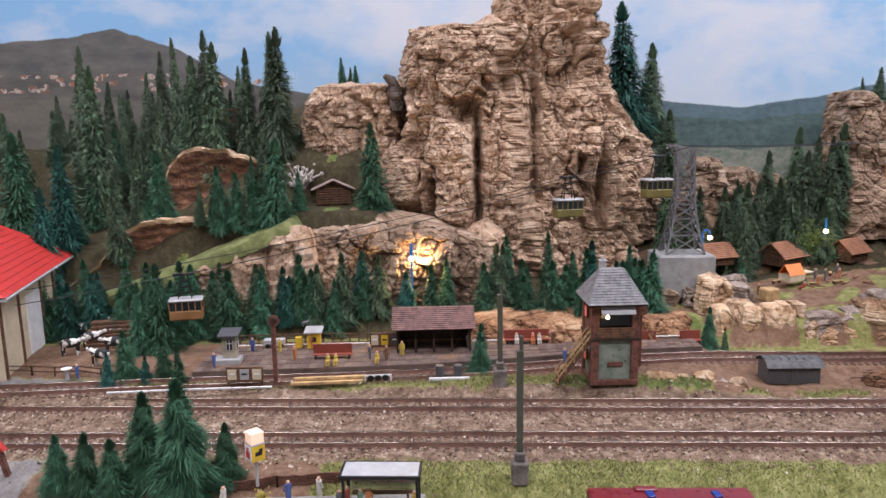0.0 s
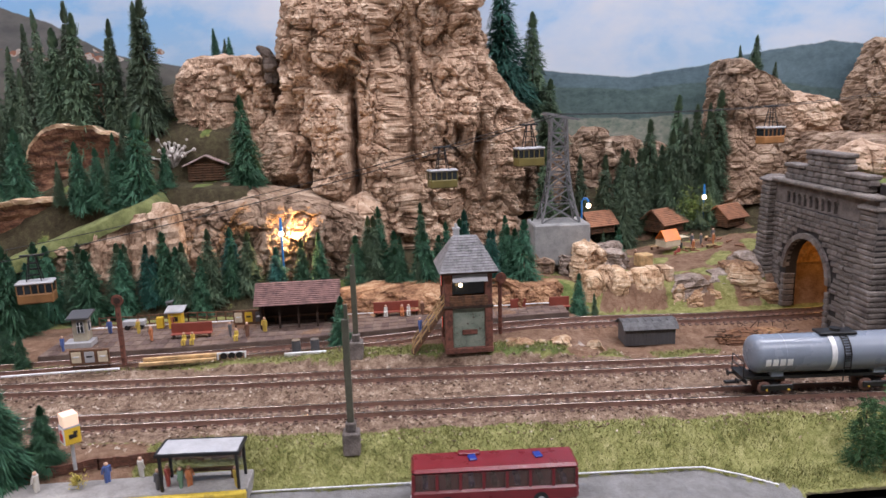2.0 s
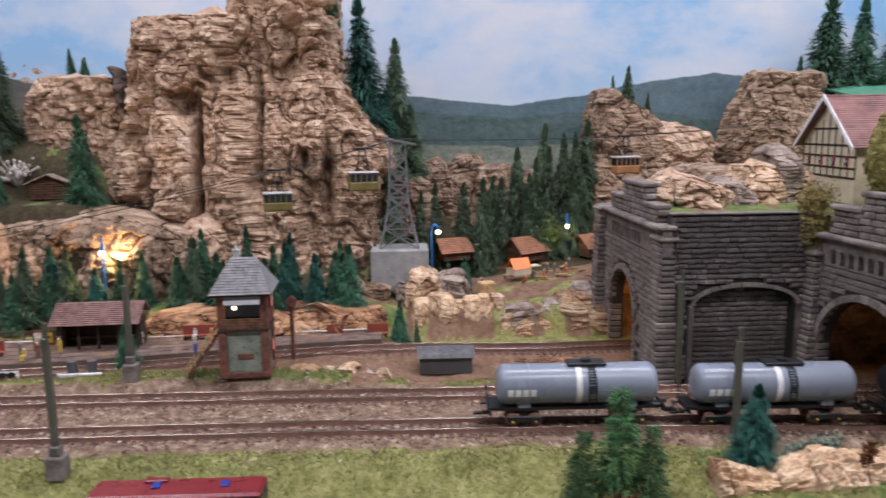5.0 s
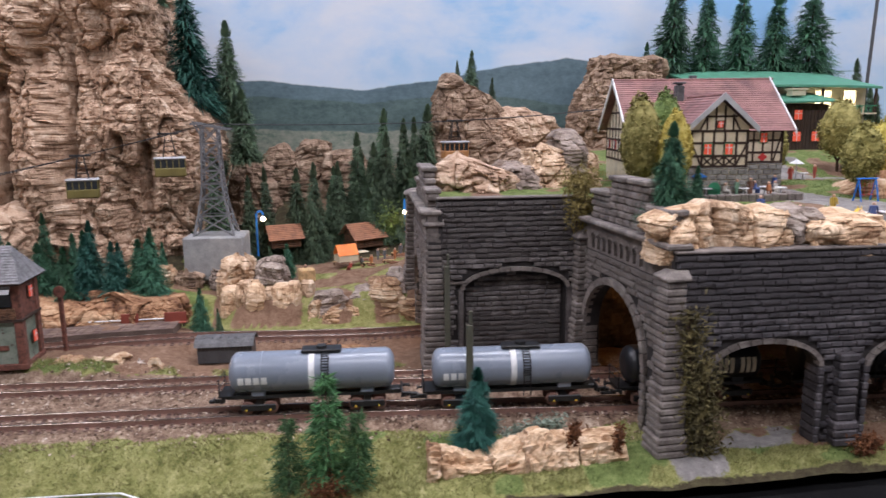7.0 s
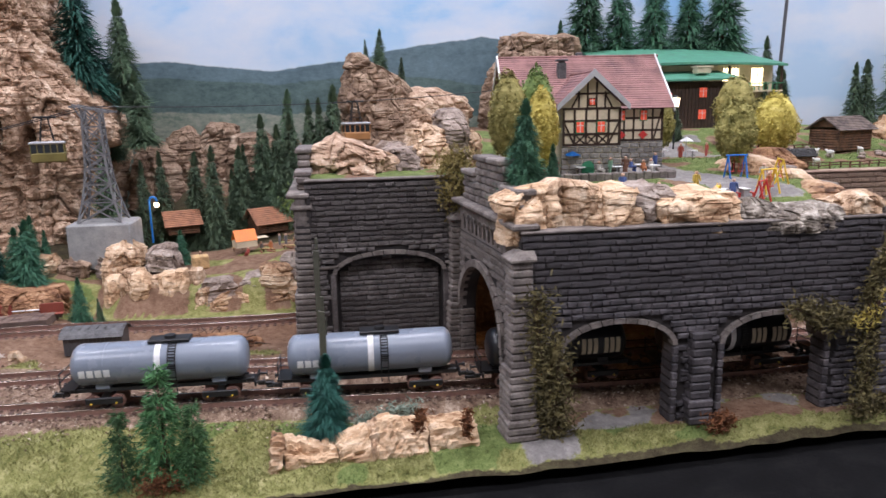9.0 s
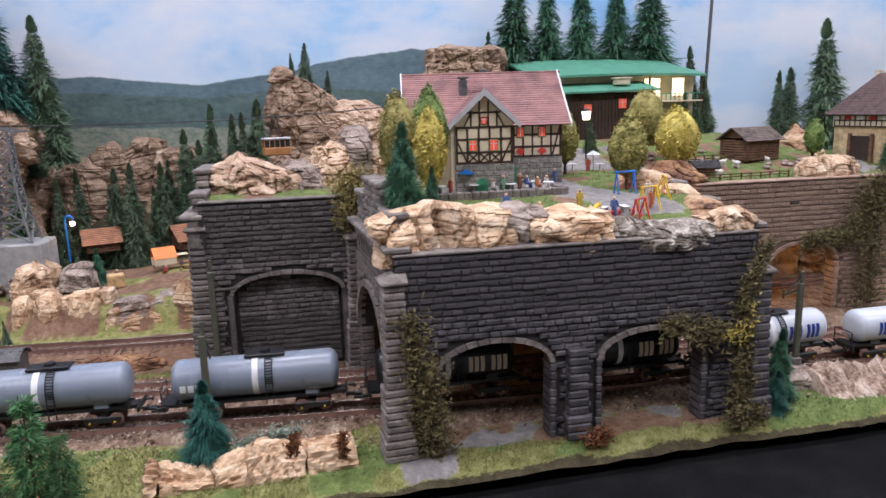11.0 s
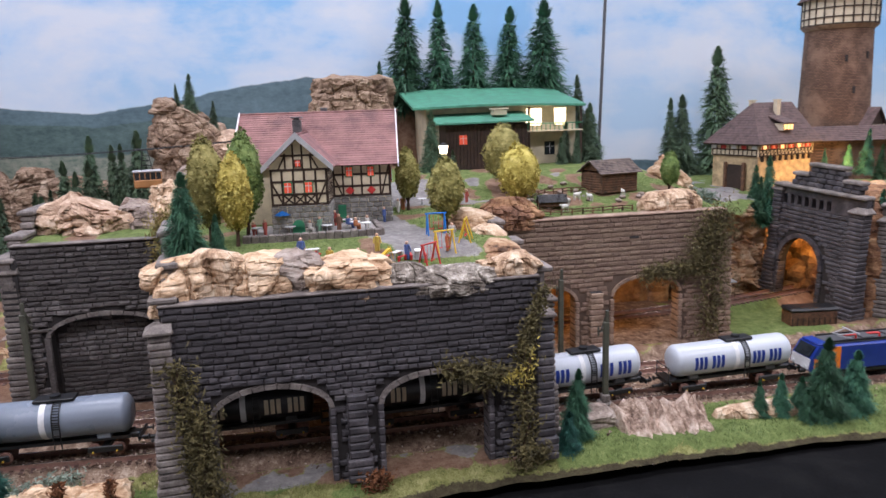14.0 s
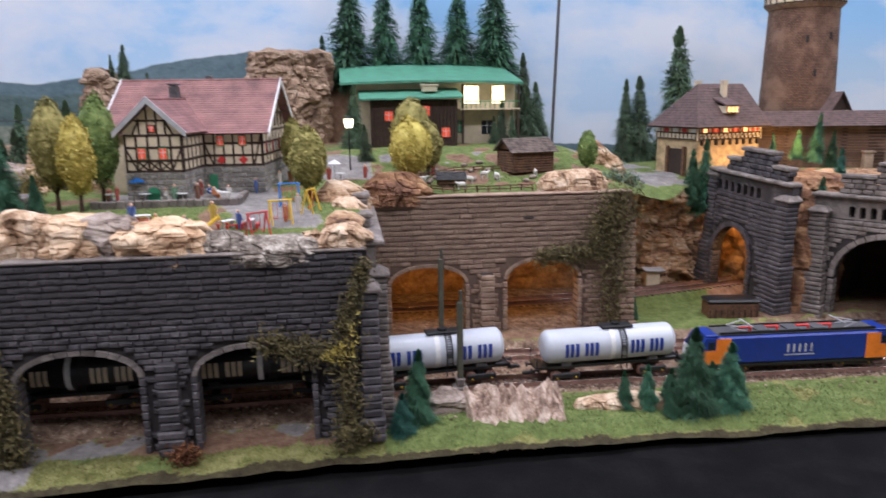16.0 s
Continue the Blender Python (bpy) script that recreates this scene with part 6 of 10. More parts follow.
WARM = (1.0, 0.50, 0.14)
bulb("tunnel_lamp", 1.672, 0.890, 0.122, 0.26, WARM)
bulb("tunnel_lamp", 1.195, 0.85, 0.135, 0.20, WARM)
bulb("tunnel_lamp", 1.335, 0.85, 0.135, 0.20, WARM)
bulb("tunnel_lamp", 0.70, 0.86, 0.12, 0.17, WARM)
bulb("tunnel_lamp", 0.86, 0.72, 0.14, 0.045, WARM)
rock("valley_rock", "brown rock between two tunnel portals", [
    (0.0, 1.695, 1.80, 0.835, 0.97), (0.08, 1.70, 1.80, 0.84, 0.97), (0.15, 1.71, 1.82, 0.86, 0.97), (0.175, 1.72, 1.82, 0.88, 0.97)],
    BANK, seed=61.0, layer=0.02, block=0.03, amp=0.010, crack=0.010, na=110, nv=50)
rock("valley_rock", "brown rock wedged beside the glowing portal", [
    (0.0, 1.672, 1.73, 0.802, 0.866), (0.08, 1.674, 1.73, 0.805, 0.864), (0.14, 1.676, 1.73, 0.81, 0.862), (0.165, 1.68, 1.725, 0.82, 0.86)],
    BANK, seed=63.0, layer=0.02, block=0.03, amp=0.007, crack=0.010, na=90, nv=40)
rock("valley_rock", "yellowish rock shoulder above the portals", [
    (0.11, 1.69, 1.95, 0.87, 0.975), (0.14, 1.70, 1.95, 0.88, 0.975), (0.16, 1.71, 1.95, 0.9, 0.975), (0.172, 1.72, 1.94, 0.92, 0.97)],
    ROCK_WARM, seed=62.0, layer=0.02, block=0.03, amp=0.010, crack=0.010, na=110, nv=40)


# ---- ivy ----
def ivy(label, strands, material, seed, blades=900, size=0.0035):
    rnd = random.Random(seed)
    blades, size = int(blades * 2.2), size * 0.68
    sh = Shape()
    vs, fs = [], []
    for b in range(blades):
        p, q, r = rnd.choice(strands)
        f = rnd.random()
        c0 = Vector(p).lerp(Vector(q), f)
        c0 += Vector((rnd.gauss(0, r), rnd.gauss(0, 0.0022) - 0.003, rnd.gauss(0, r)))
        d = Vector((rnd.gauss(0, 1), rnd.gauss(0, 0.7), rnd.gauss(0, 1))).normalized() * size * rnd.uniform(0.6, 1.8)
        w = d.cross(Vector((rnd.gauss(0, 1), rnd.gauss(0, 1), rnd.gauss(0, 1)))).normalized() * size * 0.35
        o = len(vs)
        vs += [c0 - d, c0 + w, c0 + d, c0 - w]
        fs += [(o, o + 1, o + 2, o + 3)]
    sh.add(vs, fs)
    base = thing("ivy", label, "ivy")
    part("foliage", sh, material, base)
    for p, q, r in strands:
        p, q = Vector(p), Vector(q)
        for k in range(3):
            bend = [p.lerp(q, i / 6) + Vector((rnd.gauss(0, r * 0.35), -0.002 - 0.001 * k, rnd.gauss(0, r * 0.35))) for i in range(7)]
            part("stem", Shape().pipe(bend, 0.0005, 5), BARK, base)
    return base


MOSS = mat("ochre_moss", [(0.12, 0.09, 0.025), (0.24, 0.19, 0.06), (0.36, 0.29, 0.11)], 130, 900, 0.9, 0.0)
ivy("dry olive ivy hanging on the front tunnel wall", [((0.825, 0.533, 0.005), (0.812, 0.535, 0.12), 0.007), ((0.832, 0.533, 0.005), (0.825, 0.533, 0.08), 0.007)], VINE, 1, 1300)
ivy("dry olive ivy over the second front arch", [((1.03, 0.536, 0.094), (1.085, 0.536, 0.082), 0.006), ((1.10, 0.533, 0.005), (1.10, 0.535, 0.10), 0.006), ((1.098, 0.535, 0.10), (1.118, 0.535, 0.16), 0.004)], VINE, 2, 1500)
ivy("yellowed leaves in the ivy", [((1.098, 0.532, 0.075), (1.108, 0.532, 0.11), 0.003), ((1.085, 0.532, 0.08), (1.10, 0.532, 0.09), 0.003)], LEAF_YELLOW, 3, 90)
ivy("dark ivy over the valley wall", [((1.33, 0.762, 0.105), (1.41, 0.762, 0.11), 0.006), ((1.42, 0.758, 0.02), (1.42, 0.758, 0.17), 0.012), ((1.40, 0.76, 0.12), (1.43, 0.757, 0.175), 0.012)], VINE, 4, 2600)
ivy("ochre moss hanging over the wall corner", [((0.782, 0.722, 0.205), (0.775, 0.72, 0.165), 0.008), ((0.79, 0.74, 0.21), (0.775, 0.73, 0.2), 0.008)], MOSS, 5, 900, 0.003)
ivy("rust brown shrub at the foot of the arcade", [((0.955, 0.525, 0.004), (0.975, 0.525, 0.008), 0.004)], RUST, 6, 240, 0.003)
ivy("rust brown shrub beside the pillar", [((1.09, 0.527, 0.004), (1.115, 0.527, 0.012), 0.005)], VINE, 7, 300, 0.0035)
ivy("brown dry bush at the foot of the firs", [((0.515, 0.519, -0.004), (0.538, 0.519, -0.002), 0.005)], RUST, 27, 240, 0.0024)
ivy("grey-green low shrub by the bark log", [((0.67, 0.562, 0.012), (0.72, 0.568, 0.02), 0.004)], mat("silvery_shrub", [(0.10, 0.14, 0.11), (0.22, 0.28, 0.22), (0.36, 0.42, 0.34)], 130, 900, 0.9, 0.0), 8, 420, 0.003)
ivy("brown dry tufts on the bark log", [((0.715, 0.526, 0.022), (0.72, 0.524, 0.036), 0.0025), ((0.755, 0.528, 0.012), (0.755, 0.526, 0.034), 0.002)], RUST, 9, 130, 0.004)
ivy("blue-green shrub at the roadside above the valley", [((1.46, 0.90, 0.175), (1.50, 0.90, 0.17), 0.009)], mat("pale_shrub", [(0.12, 0.17, 0.13), (0.26, 0.33, 0.26)], 130, 900, 0.9, 0.0), 10, 600, 0.004)


# ---- paints ----
def paint(name, c, rough=0.5, metal=0.0, grain=0.12, scale=60, bump=0.1, vary=0.0):
    lo = tuple(v * (1 - grain * 1.6) for v in c)
    hi = tuple(min(1.0, v * (1 + grain * 1.3)) for v in c)
    return mat(name, [lo, c, hi], scale, 600, rough, bump, metal, vary=vary, depth=0.0006)


P_RED = paint("red_roof_paint", (0.50, 0.035, 0.03), 0.55)
P_BUS = paint("dark_red_enamel", (0.17, 0.016, 0.022), 0.3)
P_BLUE = paint("blue_enamel", (0.012, 0.035, 0.23), 0.35)
P_ORANGE = paint("orange_enamel", (0.78, 0.20, 0.02), 0.35)
P_WHITE = paint("white_paint", (0.74, 0.74, 0.74), 0.5)
P_CREAM = paint("cream_plaster", (0.62, 0.53, 0.38), 0.85)
P_YELLOW = paint("yellow_paint", (0.72, 0.47, 0.04), 0.5)
P_BLACK = paint("black_plastic", (0.012, 0.012, 0.013), 0.45, grain=0.3)
P_GREY = paint("light_grey_paint", (0.42, 0.42, 0.43), 0.5)
P_DGREY = paint("dark_grey_paint", (0.075, 0.075, 0.08), 0.55)
P_TANK = paint("grey_tank_enamel", (0.205, 0.235, 0.285), 0.28, grain=0.06, scale=20)
P_SILVER = paint("silver_tank_enamel", (0.50, 0.53, 0.58), 0.32, grain=0.05, scale=20)
P_BTANK = paint("black_tank_enamel", (0.012, 0.012, 0.014), 0.35)
P_GREEN = paint("green_sheet_roof", (0.035, 0.22, 0.11), 0.5, grain=0.15)
P_MAST = paint("olive_grey_mast", (0.085, 0.085, 0.06), 0.6, grain=0.25)
P_LATTICE = paint("grey_lattice_steel", (0.17, 0.17, 0.175), 0.55, grain=0.2)
P_BRICK = paint("red_brown_brick", (0.15, 0.06, 0.042), 0.85, grain=0.4, scale=200, bump=0.5)
P_TIMBER = paint("dark_brown_timber", (0.04, 0.022, 0.014), 0.8, grain=0.3, scale=150)
P_WOOD = paint("brown_plank", (0.12, 0.06, 0.032), 0.8, grain=0.4, scale=150, bump=0.4)
P_PALEWOOD = paint("pale_wood", (0.50, 0.33, 0.16), 0.8, grain=0.3, scale=120)
P_ROOF = paint("brownish_shingle", (0.105, 0.068, 0.062), 0.8, grain=0.3, scale=120, bump=0.4)
P_SLATE_PALE = paint("pale_slate", (0.20, 0.195, 0.20), 0.7, grain=0.3, scale=150, bump=0.4)
P_SLATE = paint("grey_slate", (0.10, 0.098, 0.10), 0.7, grain=0.3, scale=150, bump=0.4)
P_TILE = paint("dusky_red_tile", (0.25, 0.125, 0.115), 0.7, grain=0.28, scale=40, bump=0.3, vary=0.08)
P_COPPER = paint("orange_brown_shingle", (0.29, 0.135, 0.075), 0.75, grain=0.25, scale=90)
P_BLUELAMP = paint("bright_blue_paint", (0.02, 0.17, 0.55), 0.4)
P_SKIN = paint("figure_tone", (0.60, 0.38, 0.27), 0.6)
P_RUBBLE = mat("rubble_stone", [(0.12, 0.11, 0.10), (0.24, 0.23, 0.21), (0.38, 0.36, 0.33)], 110, 500, 0.9, 0.6, vary=0.2)
GLASS_DARK = paint("dark_glass", (0.02, 0.025, 0.03), 0.12, grain=0.2)
GLASS = clear_glass("clear_plastic")
LIT_WARM = glow("lit_window_warm", (1.0, 0.62, 0.25), 2.2)
LIT_RED = glow("lit_window_red", (0.9, 0.12, 0.06), 0.16)
LIT_BRIGHT = glow("lit_window_bright", (1.0, 0.82, 0.52), 4.0)
LIT_BULB = glow("lit_bulb", (1.0, 0.80, 0.55), 9.0)
CLOTHES = [paint(n, c, 0.6) for n, c in (("blue_cloth", (0.08, 0.13, 0.33)), ("red_cloth", (0.42, 0.09, 0.07)), ("yellow_cloth", (0.55, 0.40, 0.08)),
           ("white_cloth", (0.6, 0.57, 0.52)), ("green_cloth", (0.17, 0.30, 0.20)), ("brown_cloth", (0.2, 0.10, 0.065)), ("orange_cloth", (0.50, 0.19, 0.08)), ("grey_cloth", (0.14, 0.14, 0.15)))]


# ---- rolling stock ----
def bogie(parent, x, r=0.0055, base=0.020):
    b = part("bogie", Shape().box(x, 0.0105, 0.004, base + 0.010, 0.002, 0.006, bevel=0.001).box(x, -0.0105, 0.004, base + 0.010, 0.002, 0.006, bevel=0.001)
             .box(x, 0, 0.006, 0.006, 0.021, 0.004), P_BLACK, parent)
    for dx in (-base / 2, base / 2):
        for s in (-1, 1):
            sh = Shape().tube((x + dx, s * 0.0085, r), (x + dx, s * 0.0070, r), r, r, 16)
            sh.tube((x + dx, s * 0.0070, r), (x + dx, s * 0.0060, r), r * 1.12, r * 1.12, 16)
            part("wheel", sh, RAIL_SIDE, b)
        part("axle", Shape().tube((x + dx, -0.0085, r), (x + dx, 0.0085, r), 0.001, n=6), P_BLACK, b)
        part("axle_box", Shape().box(x + dx, -0.0122, r - 0.001, 0.0015, 0.002, 0.0015, bevel=0.0003), P_YELLOW, b)
    return b


def barrel(length, r, n=28):
    sh = Shape()
    prof = [(-length / 2, 0.0)] + [(-length / 2 + 0.008 * (1 - math.cos(a)), r * (0.35 + 0.65 * math.sin(a)) if a > 0 else r * 0.35) for a in [i * math.pi / 12 for i in range(7)]]
    prof = prof + [(-x, q) for x, q in reversed(prof)]
    vs, fs = [], []
    for x, q in prof:
        for i in range(n):
            a = math.tau * i / n
            vs.append((x, q * math.cos(a), q * math.sin(a)))
    for j in range(len(prof) - 1):
        for i in range(n):
            fs.append((j * n + i, j * n + (i + 1) % n, (j + 1) * n + (i + 1) % n, (j + 1) * n + i))
    return sh.add(vs, fs, True)


def tank_wagon(x, colour, band, ink, label, length=0.142, big=True, side=-1):
    y = curve_at(TRACK_1, x)
    ang = math.degrees(math.atan((curve_at(TRACK_1, x + 0.05) - curve_at(TRACK_1, x - 0.05)) / 0.1))
    w = thing("tank_wagon", label, "tank wagon", x, y, rail_z(x), ang, "goods train")
    r, zc = 0.0175, 0.0362
    part("barrel", barrel(length, r), colour, w, m=pose(0, 0, zc))
    for q in (-0.3, 0.3):
        ring = Shape().tube((q * length - 0.0004, 0, zc), (q * length + 0.0004, 0, zc), r + 0.00025, n=28, caps=False)
        part("weld_seam", ring, colour, w)
    part("band", Shape().tube((-0.0025, 0, zc), (0.0025, 0, zc), r + 0.0005, n=28, caps=False), band, w, "white band round the barrel")
    part("underframe", Shape().box(0, 0, 0.0125, length + 0.010, 0.010, 0.005, bevel=0.001).box(0, -0.008, 0.0145, length * 0.97, 0.0018, 0.003).box(0, 0.008, 0.0145, length * 0.97, 0.0018, 0.003), P_BLACK, w)
    for q in (-0.33, 0.33):
        part("saddle", Shape().box(q * length, 0, 0.0165, 0.012, 0.020, 0.009, bevel=0.001), P_DGREY if colour is P_SILVER else colour, w)
        bogie(w, q * length)
    for e in (-1, 1):
        part("buffer_beam", Shape().box(e * (length / 2 + 0.006), 0, 0.0125, 0.002, 0.028, 0.005, bevel=0.0006), P_BLACK, w)
        for s in (-1, 1):
            part("buffer", Shape().tube((e * (length / 2 + 0.007), s * 0.0095, 0.015), (e * (length / 2 + 0.0125), s * 0.0095, 0.015), 0.0011, n=8)
                 .tube((e * (length / 2 + 0.0125), s * 0.0095, 0.015), (e * (length / 2 + 0.0133), s * 0.0095, 0.015), 0.0026, n=12), P_BLACK, w)
        part("coupling", Shape().box(e * (length / 2 + 0.013), 0, 0.0085, 0.014, 0.004, 0.003, bevel=0.0008), P_BLACK, w)
    part("platform", Shape().box(e * 0 - length / 2 - 0.003, 0, 0.0178, 0.012, 0.026, 0.0012), P_BLACK, w)
    rail = Shape()
    for s in (-1, 1):
        rail.bar((-length / 2 - 0.008, s * 0.012, 0.018), (-length / 2 - 0.008, s * 0.012, 0.033), 0.0008)
    rail.bar((-length / 2 - 0.008, -0.012, 0.033), (-length / 2 - 0.008, 0.012, 0.033), 0.0008).bar((-length / 2 - 0.008, -0.012, 0.026), (-length / 2 - 0.008, 0.012, 0.026), 0.0008)
    part("end_railing", rail, P_BLACK, w)
    part("walkway", Shape().box(0.008, 0, zc + r - 0.0004, 0.034, 0.015, 0.0026, bevel=0.0006), P_BLACK, w)
    part("dome_cover", Shape().tube((0.008, 0, zc + r), (0.008, 0, zc + r + 0.0045), 0.005, 0.0045, 14), P_BLACK, w)
    lad = Shape()
    pts = [(r + 0.0012) * Vector((0, -math.sin(a), math.cos(a))) + Vector((0, 0, zc)) for a in [radians(d) for d in (12, 35, 58, 82, 100)]] + [Vector((0, -r - 0.0005, 0.014))]
    for sx in (0.0085, 0.0145):
        for p, q in zip(pts, pts[1:]):
            lad.bar(p + Vector((sx, 0, 0)), q + Vector((sx, 0, 0)), 0.0008)
    for p, q in zip(pts, pts[1:]):
        for f in (0.0, 0.33, 0.66):
            c = p.lerp(q, f)
            lad.bar(c + Vector((0.0085, 0, 0)), c + Vector((0.0145, 0, 0)), 0.0007)
    part("ladder", lad, P_BLACK, w)

    def mark(u, z, du, dz, name="marking"):
        """A plain bar of paint following the barrel's side."""
        sh, n = Shape(), 5
        for i in range(n + 1):
            a = math.asin(max(-0.95, min(0.95, (z - zc) / r))) + (i / n) * dz / r
            for k in (0, 1):
                sh.v.append((u + k * du, side * (r + 0.00035) * math.cos(a), zc + (r + 0.00035) * math.sin(a)))
        for i in range(n):
            sh.f.append((2 * i, 2 * i + 1, 2 * i + 3, 2 * i + 2))
            sh.s.append(True)
            sh.k.append(0)
        part(name, sh, ink, w)

    if big:
        for u in (-0.052, -0.031, 0.019, 0.040):
            for k in range(3):
                mark(u + 0.0055 * k, zc - 0.0075, 0.0038, 0.0145)
    else:
        for k in range(4):
            mark(-0.062 + k * 0.0065, zc - 0.006, 0.0050, 0.0066)
    return w


GREY_L = "grey four-axle tank wagon with a white band"
BLACK_L = "black four-axle tank wagon with pale lettering inside the tunnel"
SILV_L = "silver four-axle tank wagon with large blue lettering"
for x, colour, ink, label, big, length in ((0.511, P_TANK, P_WHITE, GREY_L, False, 0.142), (0.686, P_TANK, P_WHITE, GREY_L, False, 0.142),
                                           (0.853, P_BTANK, P_CREAM, BLACK_L, True, 0.128), (1.019, P_BTANK, P_CREAM, BLACK_L, True, 0.130),
                                           (1.186, P_SILVER, P_BLUE, SILV_L, True, 0.140), (1.371, P_SILVER, P_BLUE, SILV_L, True, 0.145)):
    tank_wagon(x, colour, P_WHITE, ink, label, length, big)


def locomotive():
    x = 1.578
    y = curve_at(TRACK_1, x) - 0.002
    ang = math.degrees(math.atan((curve_at(TRACK_1, x + 0.08) - curve_at(TRACK_1, x - 0.08)) / 0.16))
    w = thing("electric_locomotive", "blue and orange electric locomotive with white front and red roof gear", "locomotive", x, y, rail_z(x), ang, "goods train")
    L = 0.228
    part("body", Shape().box(0, 0, 0.013, L - 0.046, 0.034, 0.030, bevel=0.0018), P_BLUE, w)
    for e in (-1, 1):
        a, b, c = e * (L / 2 - 0.024), e * (L / 2 - 0.004), e * L / 2
        cab = Shape().prism([(a, -0.017, 0.013), (b, -0.017, 0.013), (c, -0.017, 0.017), (c - e * 0.002, -0.017, 0.028), (c - e * 0.011, -0.017, 0.0425), (a, -0.017, 0.0425)], (0, 0.034, 0))
        cabin = part("cab", cab, P_BLUE, w, "blue cab end with orange flanks")
        for s in (-1, 1):
            part("flank_panel", Shape().box(e * (L / 2 - 0.015), s * 0.0170, 0.0135, 0.019, 0.0006, 0.0155), P_ORANGE, cabin)
        part("cab_roof", Shape().box(e * (L / 2 - 0.018), 0, 0.0425, 0.014, 0.030, 0.003, bevel=0.001), P_BLUE, w)
        wind = Shape().prism([(c - e * 0.0022, -0.013, 0.0295), (c - e * 0.0022, 0.013, 0.0295), (c - e * 0.0098, 0.013, 0.0415), (c - e * 0.0098, -0.013, 0.0415)], (e * 0.0008, 0, 0.0004))
        part("windscreen", wind, GLASS_DARK, cabin)
        nose = Shape().prism([(c - e * 0.0005, -0.0155, 0.0165), (c - e * 0.0005, 0.0155, 0.0165), (c - e * 0.0022, 0.0155, 0.0285), (c - e * 0.0022, -0.0155, 0.0285)], (e * 0.0010, 0, 0))
        part("nose_panel", nose, P_WHITE if e < 0 else P_ORANGE, cabin)
        for s in (-1, 1):
            part("headlight", Shape().tube((c, s * 0.011, 0.0195), (c + e * 0.0012, s * 0.011, 0.0195), 0.0016, n=10), P_WHITE, cabin)
            part("buffer", Shape().tube((c, s * 0.0095, 0.014), (c + e * 0.007, s * 0.0095, 0.014), 0.0024, n=12), P_BLACK, w)
            part("cab_window", Shape().box(e * (L / 2 - 0.017), s * 0.0171, 0.030, 0.007, 0.0006, 0.008), GLASS_DARK, cabin)
        bogie(w, e * 0.070, 0.0068, 0.030)
        pan = Shape()
        for s in (-1, 1):
            pan.bar((e * 0.055, s * 0.008, 0.046), (e * 0.072, s * 0.004, 0.050), 0.0009).bar((e * 0.072, s * 0.004, 0.050), (e * 0.052, s * 0.009, 0.053), 0.0009)
        pan.bar((e * 0.052, -0.014, 0.053), (e * 0.052, 0.014, 0.053), 0.0012)
        part("pantograph", pan, P_GREY, w, "light metal pantograph")
    part("skirt", Shape().box(0, 0, 0.0085, L - 0.03, 0.030, 0.005, bevel=0.001), P_BLACK, w)
    part("roof", Shape().box(0, 0, 0.043, L - 0.05, 0.026, 0.0025, bevel=0.001), P_DGREY, w)
    for s in (-1, 1):
        part("roof_rail", Shape().box(0, s * 0.0125, 0.0455, L - 0.054, 0.0016, 0.0018), P_BLACK, w)
    for q in (-0.036, -0.002, 0.028):
        part("roof_hatch", Shape().box(q, 0, 0.0455, 0.015, 0.018, 0.0018, bevel=0.0005), P_DGREY, w)
    for q in (-0.05, -0.02, 0.015, 0.04):
        part("roof_insulator", Shape().box(q, 0.004, 0.0455, 0.016, 0.004, 0.002, bevel=0.0006).tube((q, -0.006, 0.0455), (q, -0.006, 0.0495), 0.0012, n=8), P_RED, w, "red roof insulator")
    for k in range(5):
        part("marking", Shape().box(-0.012 + k * 0.0065, -0.01715, 0.024, 0.0022, 0.0006, 0.009), P_GREY, w)
    part("marking", Shape().box(0.001, -0.01715, 0.0205, 0.034, 0.0006, 0.0012), P_GREY, w)
    part("side_panel", Shape().box(L / 2 - 0.030, -0.01705, 0.0135, 0.016, 0.0008, 0.028), P_ORANGE, w)
    part("side_panel", Shape().box(-L / 2 + 0.030, -0.01705, 0.0135, 0.016, 0.0008, 0.028), P_ORANGE, w)


locomotive()


BUS_GLASS = clear_glass("smoky_plastic", (0.62, 0.46, 0.42))


